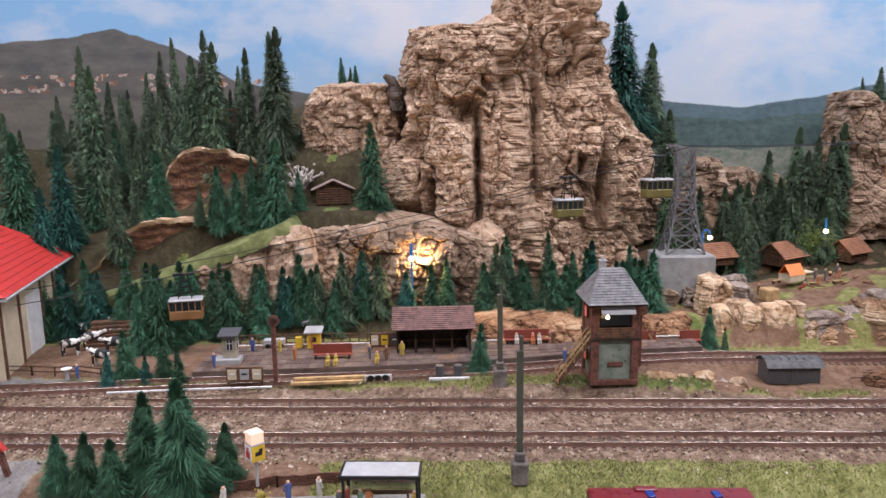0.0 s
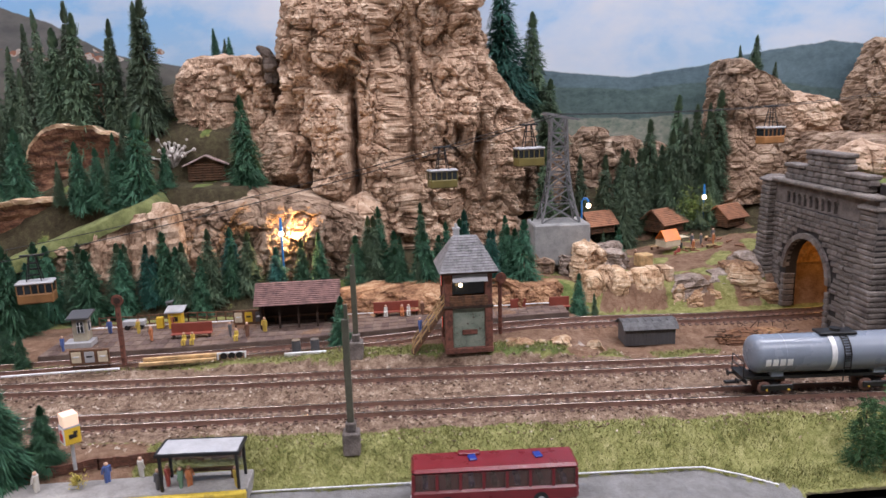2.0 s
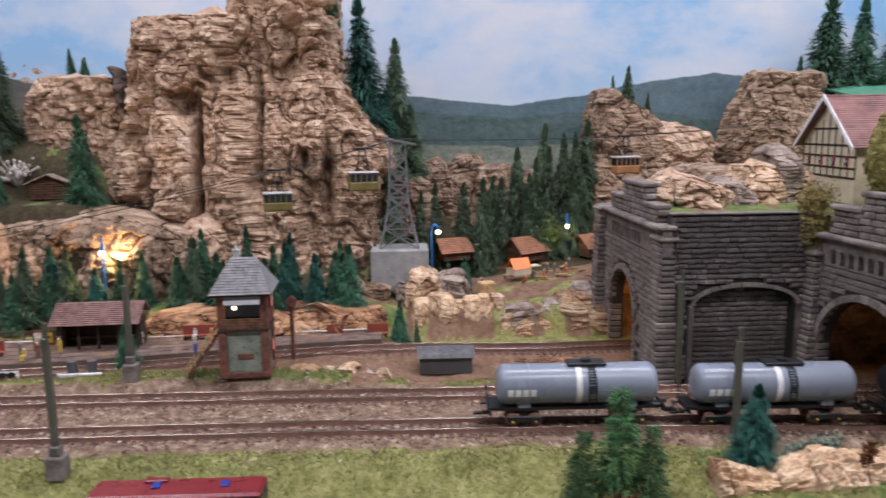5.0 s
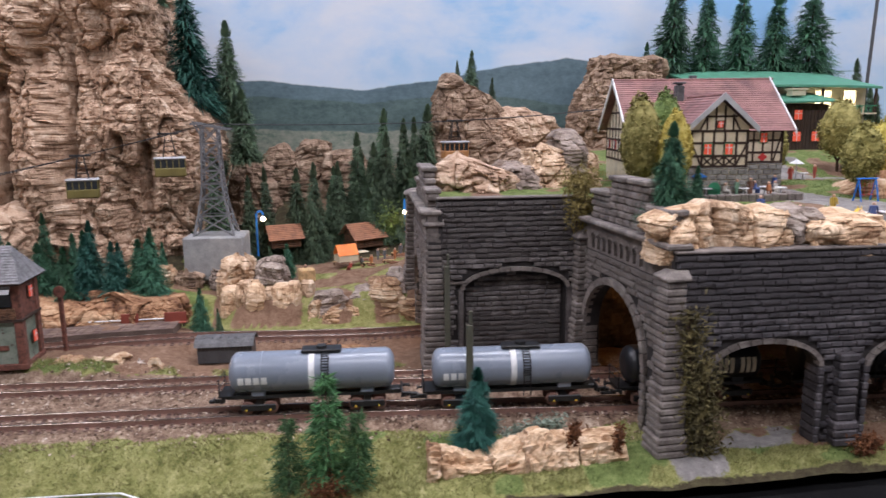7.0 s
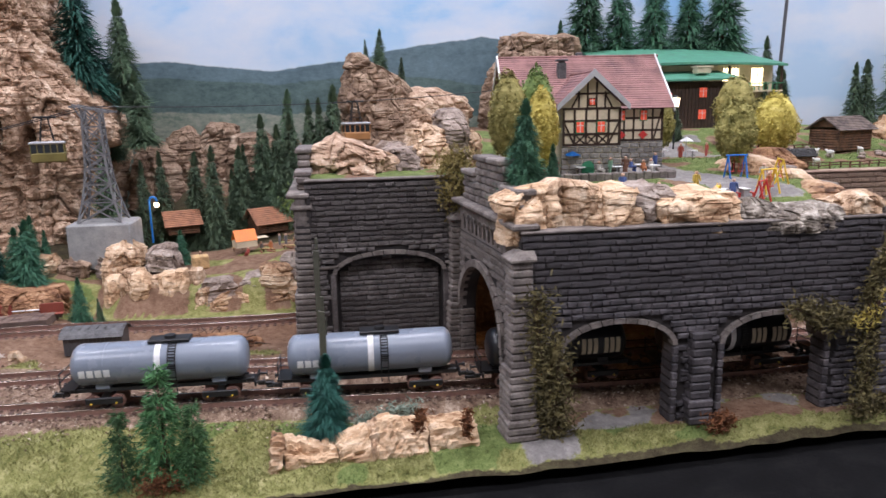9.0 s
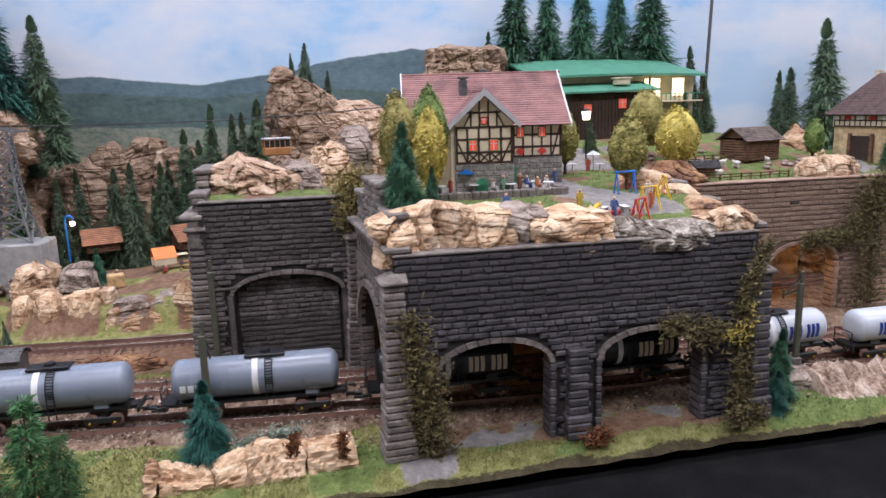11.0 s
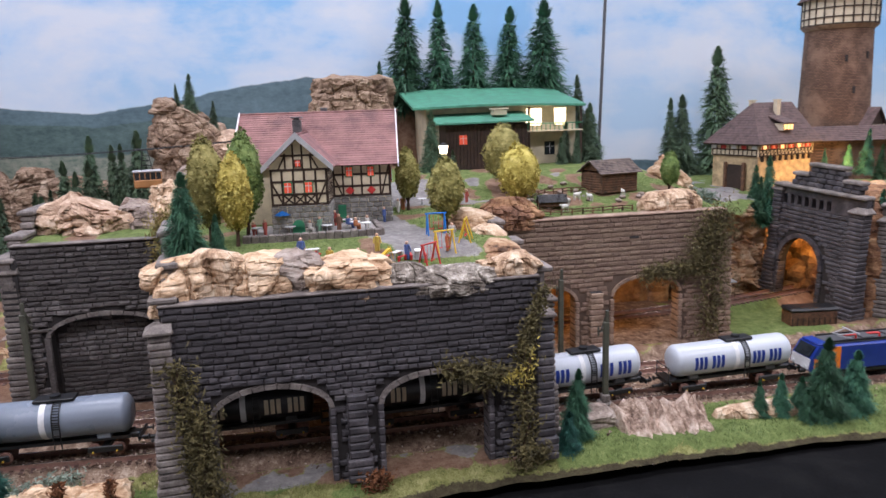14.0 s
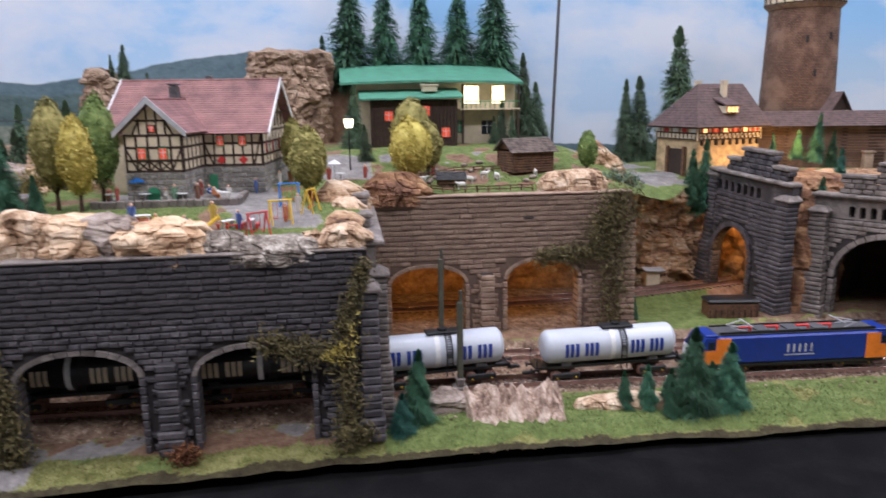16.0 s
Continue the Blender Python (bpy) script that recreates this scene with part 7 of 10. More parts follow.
def bus():
    w = thing("bus", "dark red single-deck model bus with blue roof hatches on the road", "bus", 0.194, 0.516, -0.0085, -0.5)
    L, W = 0.126, 0.029
    sh = Shape().box(0, 0, 0.0035, L, W, 0.0125, bevel=0.002)
    part("lower_body", sh, P_BUS, w)
    part("roof", Shape().box(0, 0, 0.0285, L - 0.001, W - 0.001, 0.0045, bevel=0.0022), P_BUS, w)
    for i in range(8):
        x = -L / 2 + 0.002 + i * (L - 0.004) / 7
        for s in (-1, 1):
            part("window_post", Shape().box(x, s * (W / 2 - 0.0010), 0.0158, 0.0022, 0.0018, 0.0132), P_BUS, w)
    for i in range(7):
        x = -L / 2 + 0.002 + (i + 0.5) * (L - 0.004) / 7
        for s in (-1, 1):
            part("side_window", Shape().box(x, s * (W / 2 - 0.0016), 0.0160, (L - 0.004) / 7 - 0.002, 0.0006, 0.0126), BUS_GLASS, w)
        part("seat", Shape().box(x, -0.007, 0.010, 0.004, 0.009, 0.011, bevel=0.001).box(x, 0.007, 0.010, 0.004, 0.009, 0.011, bevel=0.001), CLOTHES[i % 2 * 7], w)
    for e in (-1, 1):
        part("end_window", Shape().box(e * (L / 2 - 0.0012), 0, 0.0160, 0.0008, W - 0.004, 0.0126), GLASS_DARK, w)
        part("headlight", Shape().box(e * (L / 2 + 0.0002), -0.010, 0.008, 0.001, 0.004, 0.0025, bevel=0.0004).box(e * (L / 2 + 0.0002), 0.010, 0.008, 0.001, 0.004, 0.0025), P_WHITE, w)
    part("engine_hump", Shape().box(-0.018, 0.0085, 0.0325, 0.017, 0.006, 0.0028, bevel=0.0008), P_BUS, w)
    for x in (-0.016, 0.034):
        part("roof_hatch", Shape().box(x, 0.001, 0.0330, 0.0062, 0.0085, 0.0016, rz=8, bevel=0.0005), P_BLUE, w, "blue roof hatch")
    for x in (-0.036, 0.034):
        for s in (-1, 1):
            t = part("wheel", Shape().tube((x, s * (W / 2 - 0.003), 0.0055), (x, s * (W / 2 + 0.0004), 0.0055), 0.0058, n=18), P_BLACK, w)
            part("hub", Shape().tube((x, s * (W / 2), 0.0055), (x, s * (W / 2 + 0.0008), 0.0055), 0.0026, n=10), P_GREY, t)


bus()


# ---- small figures and animals ----
def figure_mesh(cloth, pose_kind, seed):
    rnd = random.Random(seed)
    sh = Shape()
    h = 0.0168
    if pose_kind == "stand":
        sh.tube((0, -0.0012, 0), (0, -0.0010, h * 0.47), 0.0012, 0.0016, 7).tube((0, 0.0012, 0), (0, 0.0010, h * 0.47), 0.0012, 0.0016, 7)
        sh.tube((0, 0, h * 0.45), (0, 0, h * 0.82), 0.0021, 0.0024, 8)
        for s in (-1, 1):
            sh.tube((0, s * 0.0026, h * 0.80), (0.0012, s * 0.0034, h * 0.46), 0.0008, n=6)
        sh.ball(0, 0, h * 0.92, 0.0017, n=8, slot=1)
    else:
        sh.tube((0, 0, h * 0.28), (0, 0, h * 0.60), 0.0024, 0.0024, 8)
        for s in (-1, 1):
            sh.tube((0, s * 0.0012, h * 0.30), (0.005, s * 0.0014, h * 0.28), 0.0014, n=6).tube((0.005, s * 0.0014, h * 0.28), (0.0055, s * 0.0014, 0), 0.0012, n=6)
        sh.ball(0, 0, h * 0.70, 0.0017, n=8, slot=1)
    return sh.mesh("figurine", [cloth, P_SKIN])


FIGS = {(i, k): figure_mesh(c, k, i) for i, c in enumerate(CLOTHES) for k in ("stand", "sit")}
CNAME = ("blue", "red", "yellow", "white", "green", "brown", "orange", "grey")


def figure(x, y, z, i, k="stand", rz=None, where="on the layout"):
    ob = part("figurine", FIGS[i, k], None, None, "", pose(x, y, z, 0, 0, random.uniform(0, 360) if rz is None else rz))
    tagged(ob, "tiny " + ("standing" if k == "stand" else "seated") + " painted figurine in " + CNAME[i] + " " + where, "figurine", "figurines")


random.seed(9)
for x, y, i in ((-0.160, 0.541, 3), (-0.110, 0.550, 0), (-0.086, 0.556, 3), (-0.0655, 0.535, 7), (-0.060, 0.540, 1), (-0.049, 0.536, 4), (-0.043, 0.538, 6), (-0.006, 0.533, 2)):
    figure(x + 0.003, y - 0.004, 0.0056, i, where="waiting at the bus stop")
for x, y, i, k in ((-0.248, 0.792, 0, "stand"), (-0.160, 0.815, 6, "stand"), (-0.118, 0.798, 2, "sit"), (-0.109, 0.799, 2, "sit"), (-0.072, 0.818, 7, "stand"), (-0.062, 0.805, 2, "sit"),
                   (-0.052, 0.815, 5, "stand"), (-0.035, 0.83, 2, "stand"), (-0.185, 0.845, 2, "stand"), (-0.22, 0.85, 0, "stand"), (-0.15, 0.86, 6, "stand"), (0.045, 0.86, 3, "stand"),
                   (0.105, 0.873, 3, "sit"), (0.125, 0.872, 6, "sit"), (0.133, 0.872, 3, "sit"), (0.15, 0.872, 5, "stand")):
    figure(x, y - 0.004, 0.0340, i, k, -90 if k == "sit" else None, "on the platform")
figure(0.145, 0.737, 0.053, 0, "stand", where="on the signal box stairs")
for x, y in ((0.868, 0.715), (0.90, 0.712), (0.925, 0.705), (0.935, 0.70), (0.955, 0.71), (0.965, 0.72), (0.972, 0.705), (0.985, 0.715), (0.952, 0.742), (0.94, 0.735), (0.88, 0.70)):
    figure(x, y, 0.1925, random.randrange(8), random.choice(("stand", "sit")), where="on the inn terrace")
for x, y in ((1.008, 0.755), (1.015, 0.765), (1.03, 0.80), (1.04, 0.83), (1.085, 0.85), (0.94, 0.60), (0.965, 0.595), (0.985, 0.62), (1.01, 0.60), (1.05, 0.61), (1.06, 0.635), (0.915, 0.62), (1.13, 0.87), (1.22, 0.90)):
    figure(x, y, plateau_z(x, y), random.randrange(8), "stand", where="on the meadow")
for x, y in ((0.55, 1.06), (0.565, 1.05), (0.585, 1.07), (0.60, 1.06), (0.61, 1.085), (0.575, 1.08), (0.47, 1.03), (0.535, 1.03)):
    figure(x, y, ground_z(x, y), random.choice((5, 6, 7, 1)), random.choice(("stand", "sit")), where="at the camp")
figure(-0.152, 1.082, 0.182, 2, where="before the cliff hut")
figure(-0.395, 0.765, 0.030, 0, where="by the crossing")
figure(-0.37, 0.57, 0.008, 2, where="at the roadside")
figure(1.838, 0.60, 0.0, 0, where="at the edge of the meadow")


def patch_material():
    m, t, b = nodes_of("black_white_hide")
    n = noise_tex(t, coords(t), 130, 1, 0.4)
    link(t, ramp(t, n, [(0.49, (0.02, 0.02, 0.02)), (0.52, (0.72, 0.70, 0.66))]), b.inputs["Base Color"])
    b.inputs["Roughness"].default_value = 0.6
    return m


HIDE = patch_material()
WOOL = paint("white_wool", (0.62, 0.6, 0.55), 0.9)


def beast(s, material):
    sh = Shape().ball(0, 0, 0.0155 * s, 0.013 * s, 0.0052 * s, 0.0062 * s, 12)
    sh.ball(0.0145 * s, 0, 0.020 * s, 0.0045 * s, 0.0026 * s, 0.003 * s, 8).tube((0.009 * s, 0, 0.017 * s), (0.0135 * s, 0, 0.020 * s), 0.0034 * s, 0.0024 * s, 8)
    for dx in (-0.0085, 0.0085):
        for dy in (-0.003, 0.003):
            sh.tube((dx * s, dy * s, 0.012 * s), (dx * s, dy * s, 0), 0.0016 * s, 0.0011 * s, 6)
    return sh.mesh("toy_animal", material)


COW, SHEEP = beast(1.0, HIDE), beast(0.48, WOOL)
for x, y, a in ((-0.444, 0.842, 10), (-0.455, 0.905, 160), (-0.408, 0.888, 20), (-0.391, 0.848, 200), (-0.403, 0.925, 15), (-0.385, 0.80, 170), (-0.432, 0.87, 30), (-0.425, 0.915, 190)):
    tagged(part("toy_cow", COW, None, None, "", pose(x, y, ground_z(x, y), 0, 0, a)), "black and white toy cow standing on the meadow", "toy animal", "cows on the meadow")
for x, y, a in ((1.20, 0.845, 0), (1.235, 0.86, 60), (1.26, 0.85, 180), (1.285, 0.875, 20), (1.30, 0.865, 100), (1.245, 0.815, 200), (1.34, 0.90, 0), (1.355, 0.88, 80)):
    tagged(part("toy_sheep", SHEEP, None, None, "", pose(x, y, plateau_z(x, y), 0, 0, a)), "white toy sheep on the fenced pasture", "toy animal", "sheep on the pasture")
tagged(part("toy_dog", beast(0.35, CLOTHES[7]), None, None, "", pose(-0.165, 0.895, 0.050, 0, 0, 30)), "small dark toy animal behind the platform", "toy animal")


# ---- building helpers ----
def plate(parent, name, pts, d, material, label=""):
    return part(name, Shape().prism(pts, d), material, parent, label)


def window(parent, m, w, h, pane, frame=None, shutter=None, cross=True):
    """A window on the local plane y = 0 of the pose m, looking to -y; centre at the origin."""
    win = part("window", Shape().box(0, 0.0006, -h / 2 - 0.0009, w + 0.0018, 0.0012, h + 0.0018), frame or P_TIMBER, parent, m=m)
    part("pane", Shape().box(0, -0.0002, -h / 2, w, 0.0008, h), pane, win)
    if cross:
        part("glazing_bar", Shape().box(0, -0.0008, -h / 2, 0.0006, 0.0006, h).box(0, -0.0008, h * 0.12, w, 0.0006, 0.0006), P_WHITE, win)
    if shutter:
        for s in (-1, 1):
            part("shutter", Shape().box(s * (w * 0.75 + 0.0008), -0.0004, -h / 2, w * 0.45, 0.0008, h), shutter, win)
    return win


def beam(parent, x0, z0, x1, z1, w=0.0022, m=None, y=-0.0006, material=None):
    a, b = Vector((x0, y, z0)), Vector((x1, y, z1))
    d = (b - a).normalized()
    n = Vector((-d.z, 0, d.x)) * w / 2
    part("beam", Shape().prism([a - n, b - n, b + n, a + n], (0, 0.0014, 0)), material or P_TIMBER, parent, m=m)


def tiled_slope(parent, e0, e1, r0, r1, rows, material, thick=0.0009, name="roof_strip"):
    """Rows of overlapping tiles between an eave line e0-e1 and a ridge line r0-r1."""
    e0, e1, r0, r1 = map(Vector, (e0, e1, r0, r1))
    n = (e1 - e0).cross(r0 - e0).normalized()
    if n.z < 0:
        n = -n
    for i in range(rows):
        f, g = i / rows, (i + 1.12) / rows
        a, b = e0.lerp(r0, f), e1.lerp(r1, f)
        c, d = e1.lerp(r1, min(1, g)), e0.lerp(r0, min(1, g))
        part(name, Shape().prism([a + n * thick * 0.9, b + n * thick * 0.9, c + n * 0.0002, d + n * 0.0002], -n * thick), material, parent)


def rubble(parent, x0, x1, z0, z1, y, seed, course=0.0055, m=None):
    rnd = random.Random(seed)
    z = z0
    while z < z1 - 0.001:
        x = x0
        while x < x1 - 0.001:
            w = min(rnd.uniform(0.006, 0.011), x1 - x)
            part("rubble_stone", Shape().box(x + w / 2, y, z, w * 0.94, 0.002 + rnd.random() * 0.0012, min(course, z1 - z) * 0.92, bevel=0.0007), P_RUBBLE, parent, m=m)
            x += w
        z += course


# ---- half-timbered inn on the plateau ----
def timber_house():
    h = thing("half_timbered_inn", "cream half-timbered inn with dusky red tile roof and rubble base", "house", 0.936, 0.805, 0.192, -7)
    W0, W1, Y0, Y1, E, R = -0.078, 0.086, -0.035, 0.100, 0.070, 0.122
    part("wall", Shape().box((W0 + W1) / 2, (Y0 + Y1) / 2, 0, W1 - W0, Y1 - Y0, E), P_CREAM, h)
    part("gable_wall", Shape().prism([(W1 - 0.002, Y0, E), (W1 - 0.002, Y1, E), (W1 - 0.002, (Y0 + Y1) / 2, R - 0.004)], (-0.002, 0, 0)), P_CREAM, h)
    part("gable_wall", Shape().prism([(W0, Y0, E), (W0, Y1, E), (W0, (Y0 + Y1) / 2, R - 0.004)], (0.002, 0, 0)), P_CREAM, h)
    ym, ov = (Y0 + Y1) / 2, 0.009
    tiled_slope(h, (W0 - ov, Y0 - ov, E - 0.006), (W1 + ov, Y0 - ov, E - 0.006), (W0 - ov, ym, R), (W1 + ov, ym, R), 24, P_TILE)
    tiled_slope(h, (W0 - ov, Y1 + ov, E - 0.006), (W1 + ov, Y1 + ov, E - 0.006), (W0 - ov, ym, R), (W1 + ov, ym, R), 8, P_TILE)
    for k in range(20):
        part("ridge_tile", Shape().tube((W0 - ov + k * 0.0093, ym, R + 0.0005), (W0 - ov + (k + 1) * 0.0093, ym, R + 0.0005), 0.0017, 0.0014, 8), P_TILE, h)
    for x in (W0 - ov - 0.0006, W1 + ov + 0.0006):
        for ye in (Y0 - ov, Y1 + ov):
            part("barge_board", Shape().prism([(x - 0.0007, ye, E - 0.009), (x - 0.0007, ye, E - 0.004), (x - 0.0007, ym, R + 0.003), (x - 0.0007, ym, R - 0.003)], (0.0014, 0, 0)), P_WHITE, h, "white barge board")
    # front wing with its gable
    wx0, wx1, wy = -0.036, 0.022, -0.100
    wm = (wx0 + wx1) / 2
    part("wing_wall", Shape().box(wm, (wy + Y0) / 2, 0, wx1 - wx0, Y0 - wy, E), P_CREAM, h)
    part("wing_gable", Shape().prism([(wx0, wy, E), (wx1, wy, E), (wm, wy, 0.096)], (0, 0.004, 0)), P_CREAM, h)
    yr = ym - 0.018
    for s, xe in ((-1, wx0 - 0.007), (1, wx1 + 0.007)):
        tiled_slope(h, (xe, wy - 0.008, E - 0.003), (xe, -0.02, E - 0.003), (wm, wy - 0.008, 0.1005), (wm, yr, 0.1005), 12, P_TILE)
        part("barge_board", Shape().prism([(xe, wy - 0.0095, E - 0.0065), (xe, wy - 0.0095, E - 0.0005), (wm, wy - 0.0095, 0.1035), (wm, wy - 0.0095, 0.0965)], (0, 0.0014, 0)), P_GREY, h, "pale barge board")
    m = pose(0, wy, 0)
    for z in (0.030, 0.0405, 0.0535, 0.0655):
        beam(h, wx0, z, wx1, z, 0.0024, m)
    for x in (wx0 + 0.0012, wx0 + 0.012, wm - 0.0055, wm + 0.0055, wx1 - 0.012, wx1 - 0.0012):
        beam(h, x, 0.030, x, 0.0655, 0.0022, m)
    for a, b in ((wx0 + 0.001, wx0 + 0.012), (wx1 - 0.001, wx1 - 0.012)):
        beam(h, b, 0.030, a, 0.0535, 0.0018, m)
    for a, b in ((wx0 + 0.012, wm - 0.0055), (wm + 0.0055, wx1 - 0.012), (wm - 0.0055, wm + 0.0055)):
        beam(h, a, 0.030, b, 0.0405, 0.0016, m)
        beam(h, a, 0.0405, b, 0.030, 0.0016, m)
    for x in (wm - 0.013, wm - 0.0045, wm + 0.0045, wm + 0.013):
        top = 0.096 - abs(x - wm) * 1.05
        beam(h, x, 0.0655, x, top, 0.0018, m)
    beam(h, wx0 + 0.012, 0.080, wx1 - 0.012, 0.080, 0.002, m)
    beam(h, wm - 0.020, 0.0665, wm - 0.0135, 0.079, 0.0016, m)
    beam(h, wm + 0.020, 0.0665, wm + 0.0135, 0.079, 0.0016, m)
    for x in (wm - 0.0115, wm + 0.0095):
        window(h, pose(x, wy - 0.001, 0.0475), 0.0072, 0.0105, LIT_RED, P_GREEN)
    window(h, pose(wm, wy - 0.001, 0.072), 0.005, 0.006, LIT_RED, P_TIMBER)
    # front wall beside the wing
    m = pose(0, Y0, 0)
    for z in (0.030, 0.0405, 0.0535, 0.064):
        beam(h, wx1, z, W1, z, 0.0024, m)
    for k in range(7):
        x = wx1 + 0.001 + k * (W1 - wx1 - 0.002) / 6
        beam(h, x, 0.030, x, 0.064, 0.0020, m)
    beam(h, wx1 + 0.010, 0.030, wx1 + 0.001, 0.0535, 0.0018, m)
    beam(h, W1 - 0.010, 0.030, W1 - 0.001, 0.064, 0.0018, m)
    for x in (wx1 + 0.0185, wx1 + 0.0425):
        window(h, pose(x, Y0 - 0.001, 0.0565), 0.0068, 0.0100, LIT_RED, P_GREEN)
        part("carved_panel", Shape().prism([(x, Y0 - 0.0012, 0.0310), (x + 0.0052, Y0 - 0.0012, 0.0355), (x, Y0 - 0.0012, 0.0400), (x - 0.0052, Y0 - 0.0012, 0.0355)], (0, 0.001, 0)), P_RED, h, "red diamond panel")
    # side gable
    for sx, mm in ((1, Matrix.Translation((W1, 0, 0)) @ pose(0, 0, 0, 0, 0, 90)), (-1, Matrix.Translation((W0, 0, 0)) @ pose(0, 0, 0, 0, 0, -90))):
        lo, hi = (Y0, Y1) if sx > 0 else (-Y1, -Y0)
        for z in (0.030, 0.0405, 0.0535, 0.066, 0.085):
            half = (hi - lo) / 2 * (1 if z < 0.07 else (R - z) / (R - E) * 0.9)
            beam(h, (lo + hi) / 2 - half, z, (lo + hi) / 2 + half, z, 0.0024, mm)
        for k in range(9):
            q = lo + 0.001 + k * (hi - lo - 0.002) / 8
            beam(h, q, 0.030, q, 0.066 + max(0, 0.9 - abs(q - (lo + hi) / 2) / ((hi - lo) / 2)) * 0.045, 0.002, mm)
        for k in range(4):
            q = lo + 0.018 + k * (hi - lo) / 4.2
            window(h, mm @ pose(q, -0.001, 0.0475), 0.0066, 0.0095, GLASS_DARK, P_RED)
    for sx, mm in ((1, Matrix.Translation((wx1, 0, 0)) @ pose(0, 0, 0, 0, 0, 90)),):
        for z in (0.030, 0.0405, 0.0535, 0.064):
            beam(h, wy, z, Y0, z, 0.0024, mm)
        for k in range(6):
            q = wy + 0.001 + k * (Y0 - wy - 0.002) / 5
            beam(h, q, 0.030, q, 0.064, 0.002, mm)
        rubble(h, wy, Y0, 0, 0.029, 0.0, 5, m=mm)
    rubble(h, wx0 - 0.001, wx1 + 0.001, 0, 0.029, wy, 1)
    rubble(h, wx1 + 0.001, W1 + 0.001, 0, 0.029, Y0, 2)
    rubble(h, Y0, Y1, 0, 0.029, 0.0, 3, m=Matrix.Translation((W1, 0, 0)) @ pose(0, 0, 0, 0, 0, 90))
    part("door", Shape().box(wx1 + 0.009, Y0 - 0.0012, 0, 0.009, 0.002, 0.020, bevel=0.0004), P_GREEN, h)
    part("cellar_door", Shape().tube((wx0 + 0.026, wy - 0.002, 0.008), (wx0 + 0.026, wy + 0.002, 0.008), 0.0062, n=16).box(wx0 + 0.026, wy, 0, 0.0124, 0.004, 0.008), P_GREEN, h)
    ch = part("chimney", Shape().box(-0.018, 0.004, 0.075, 0.0095, 0.0095, 0.040, bevel=0.0008), P_SLATE, h)
    part("chimney_cap", Shape().box(-0.018, 0.004, 0.1165, 0.0125, 0.0125, 0.0018, bevel=0.0005).box(-0.018, 0.004, 0.115, 0.006, 0.006, 0.0016), P_DGREY, ch)
    part("chimney", Shape().box(0.01, 0.045, 0.112, 0.008, 0.007, 0.016, bevel=0.0008), P_SLATE, h)
    for k in range(14):
        part("ridge_tile", Shape().tube((wm, wy - 0.008 + k * 0.009, 0.1012), (wm, wy - 0.008 + (k + 1) * 0.009, 0.1012), 0.0015, 0.0012, 8), P_TILE, h)


timber_house()
terrace = thing("terrace_wall", "low grey stone border wall of the inn terrace", "wall", 0, 0, 0)
rnd = random.Random(77)
for k in range(17):
    part("border_stone", Shape().box(0.862 + k * 0.0082, 0.688, 0.186, 0.0078, 0.006, 0.009 + rnd.random() * 0.001, bevel=0.001), STONE_TRIM, terrace)
for k in range(8):
    part("border_stone", Shape().box(0.997, 0.692 + k * 0.0082, 0.186, 0.006, 0.0078, 0.009 + rnd.random() * 0.001, bevel=0.001), STONE_TRIM, terrace)
solo("terrace_floor", Shape().box(0.928, 0.735, 0.186, 0.132, 0.09, 0.0062, bevel=0.0006), PAVING, "grey paved terrace before the inn", "pavement", kind="structure")


def cafe_table(x, y, z, parasol=None):
    t = thing("cafe_table", "round white model cafe table on the terrace", "table", x, y, z, 0, "cafe tables")
    part("tabletop", Shape().tube((0, 0, 0.0075), (0, 0, 0.0083), 0.0058, n=16), P_WHITE, t)
    part("stem", Shape().tube((0, 0, 0.0006), (0, 0, 0.0075), 0.0007, n=8).tube((0, 0, 0), (0, 0, 0.0006), 0.003, n=12), P_GREY, t)
    if parasol:
        p = thing("parasol", "small open " + ("blue" if parasol is P_BLUELAMP else "white") + " parasol on the terrace", "parasol", x - 0.007, y + 0.004, z)
        part("pole", Shape().tube((0, 0, 0), (0, 0, 0.024), 0.0006, n=6), P_GREY, p)
        part("canopy", Shape().tube((0, 0, 0.0195), (0, 0, 0.0245), 0.0088, 0.0006, 8, smooth=False), parasol, p)


for x, y, par in ((0.905, 0.705, P_BLUELAMP), (0.942, 0.70, None), (0.972, 0.712, None), (0.982, 0.70, None), (0.965, 0.73, None), (0.872, 0.708, None)):
    cafe_table(x, y, 0.1922, par)
for x, y, par in ((1.099, 0.846, P_WHITE), (1.07, 0.865, None)):
    cafe_table(x, y, plateau_z(x, y), par)

# playground
pl = lambda x, y: plateau_z(x, y)


def swing(x, y, rz, material):
    s = thing("swing", "small model swing with a coloured tubular frame", "swing", x, y, pl(x, y), rz)
    for e in (-1, 1):
        part("frame_leg", Shape().tube((e * 0.009, -0.006, 0), (e * 0.009, 0, 0.022), 0.0008, n=6).tube((e * 0.009, 0.006, 0), (e * 0.009, 0, 0.022), 0.0008, n=6), material, s)
    part("top_bar", Shape().tube((-0.011, 0, 0.022), (0.011, 0, 0.022), 0.0008, n=6), material, s)
    for q in (-0.0045, 0.0045):
        part("seat", Shape().box(q, 0, 0.006, 0.005, 0.002, 0.0006).tube((q - 0.002, 0, 0.0065), (q - 0.002, 0, 0.022), 0.0002, n=4).tube((q + 0.002, 0, 0.0065), (q + 0.002, 0, 0.022), 0.0002, n=4), P_RED, s)


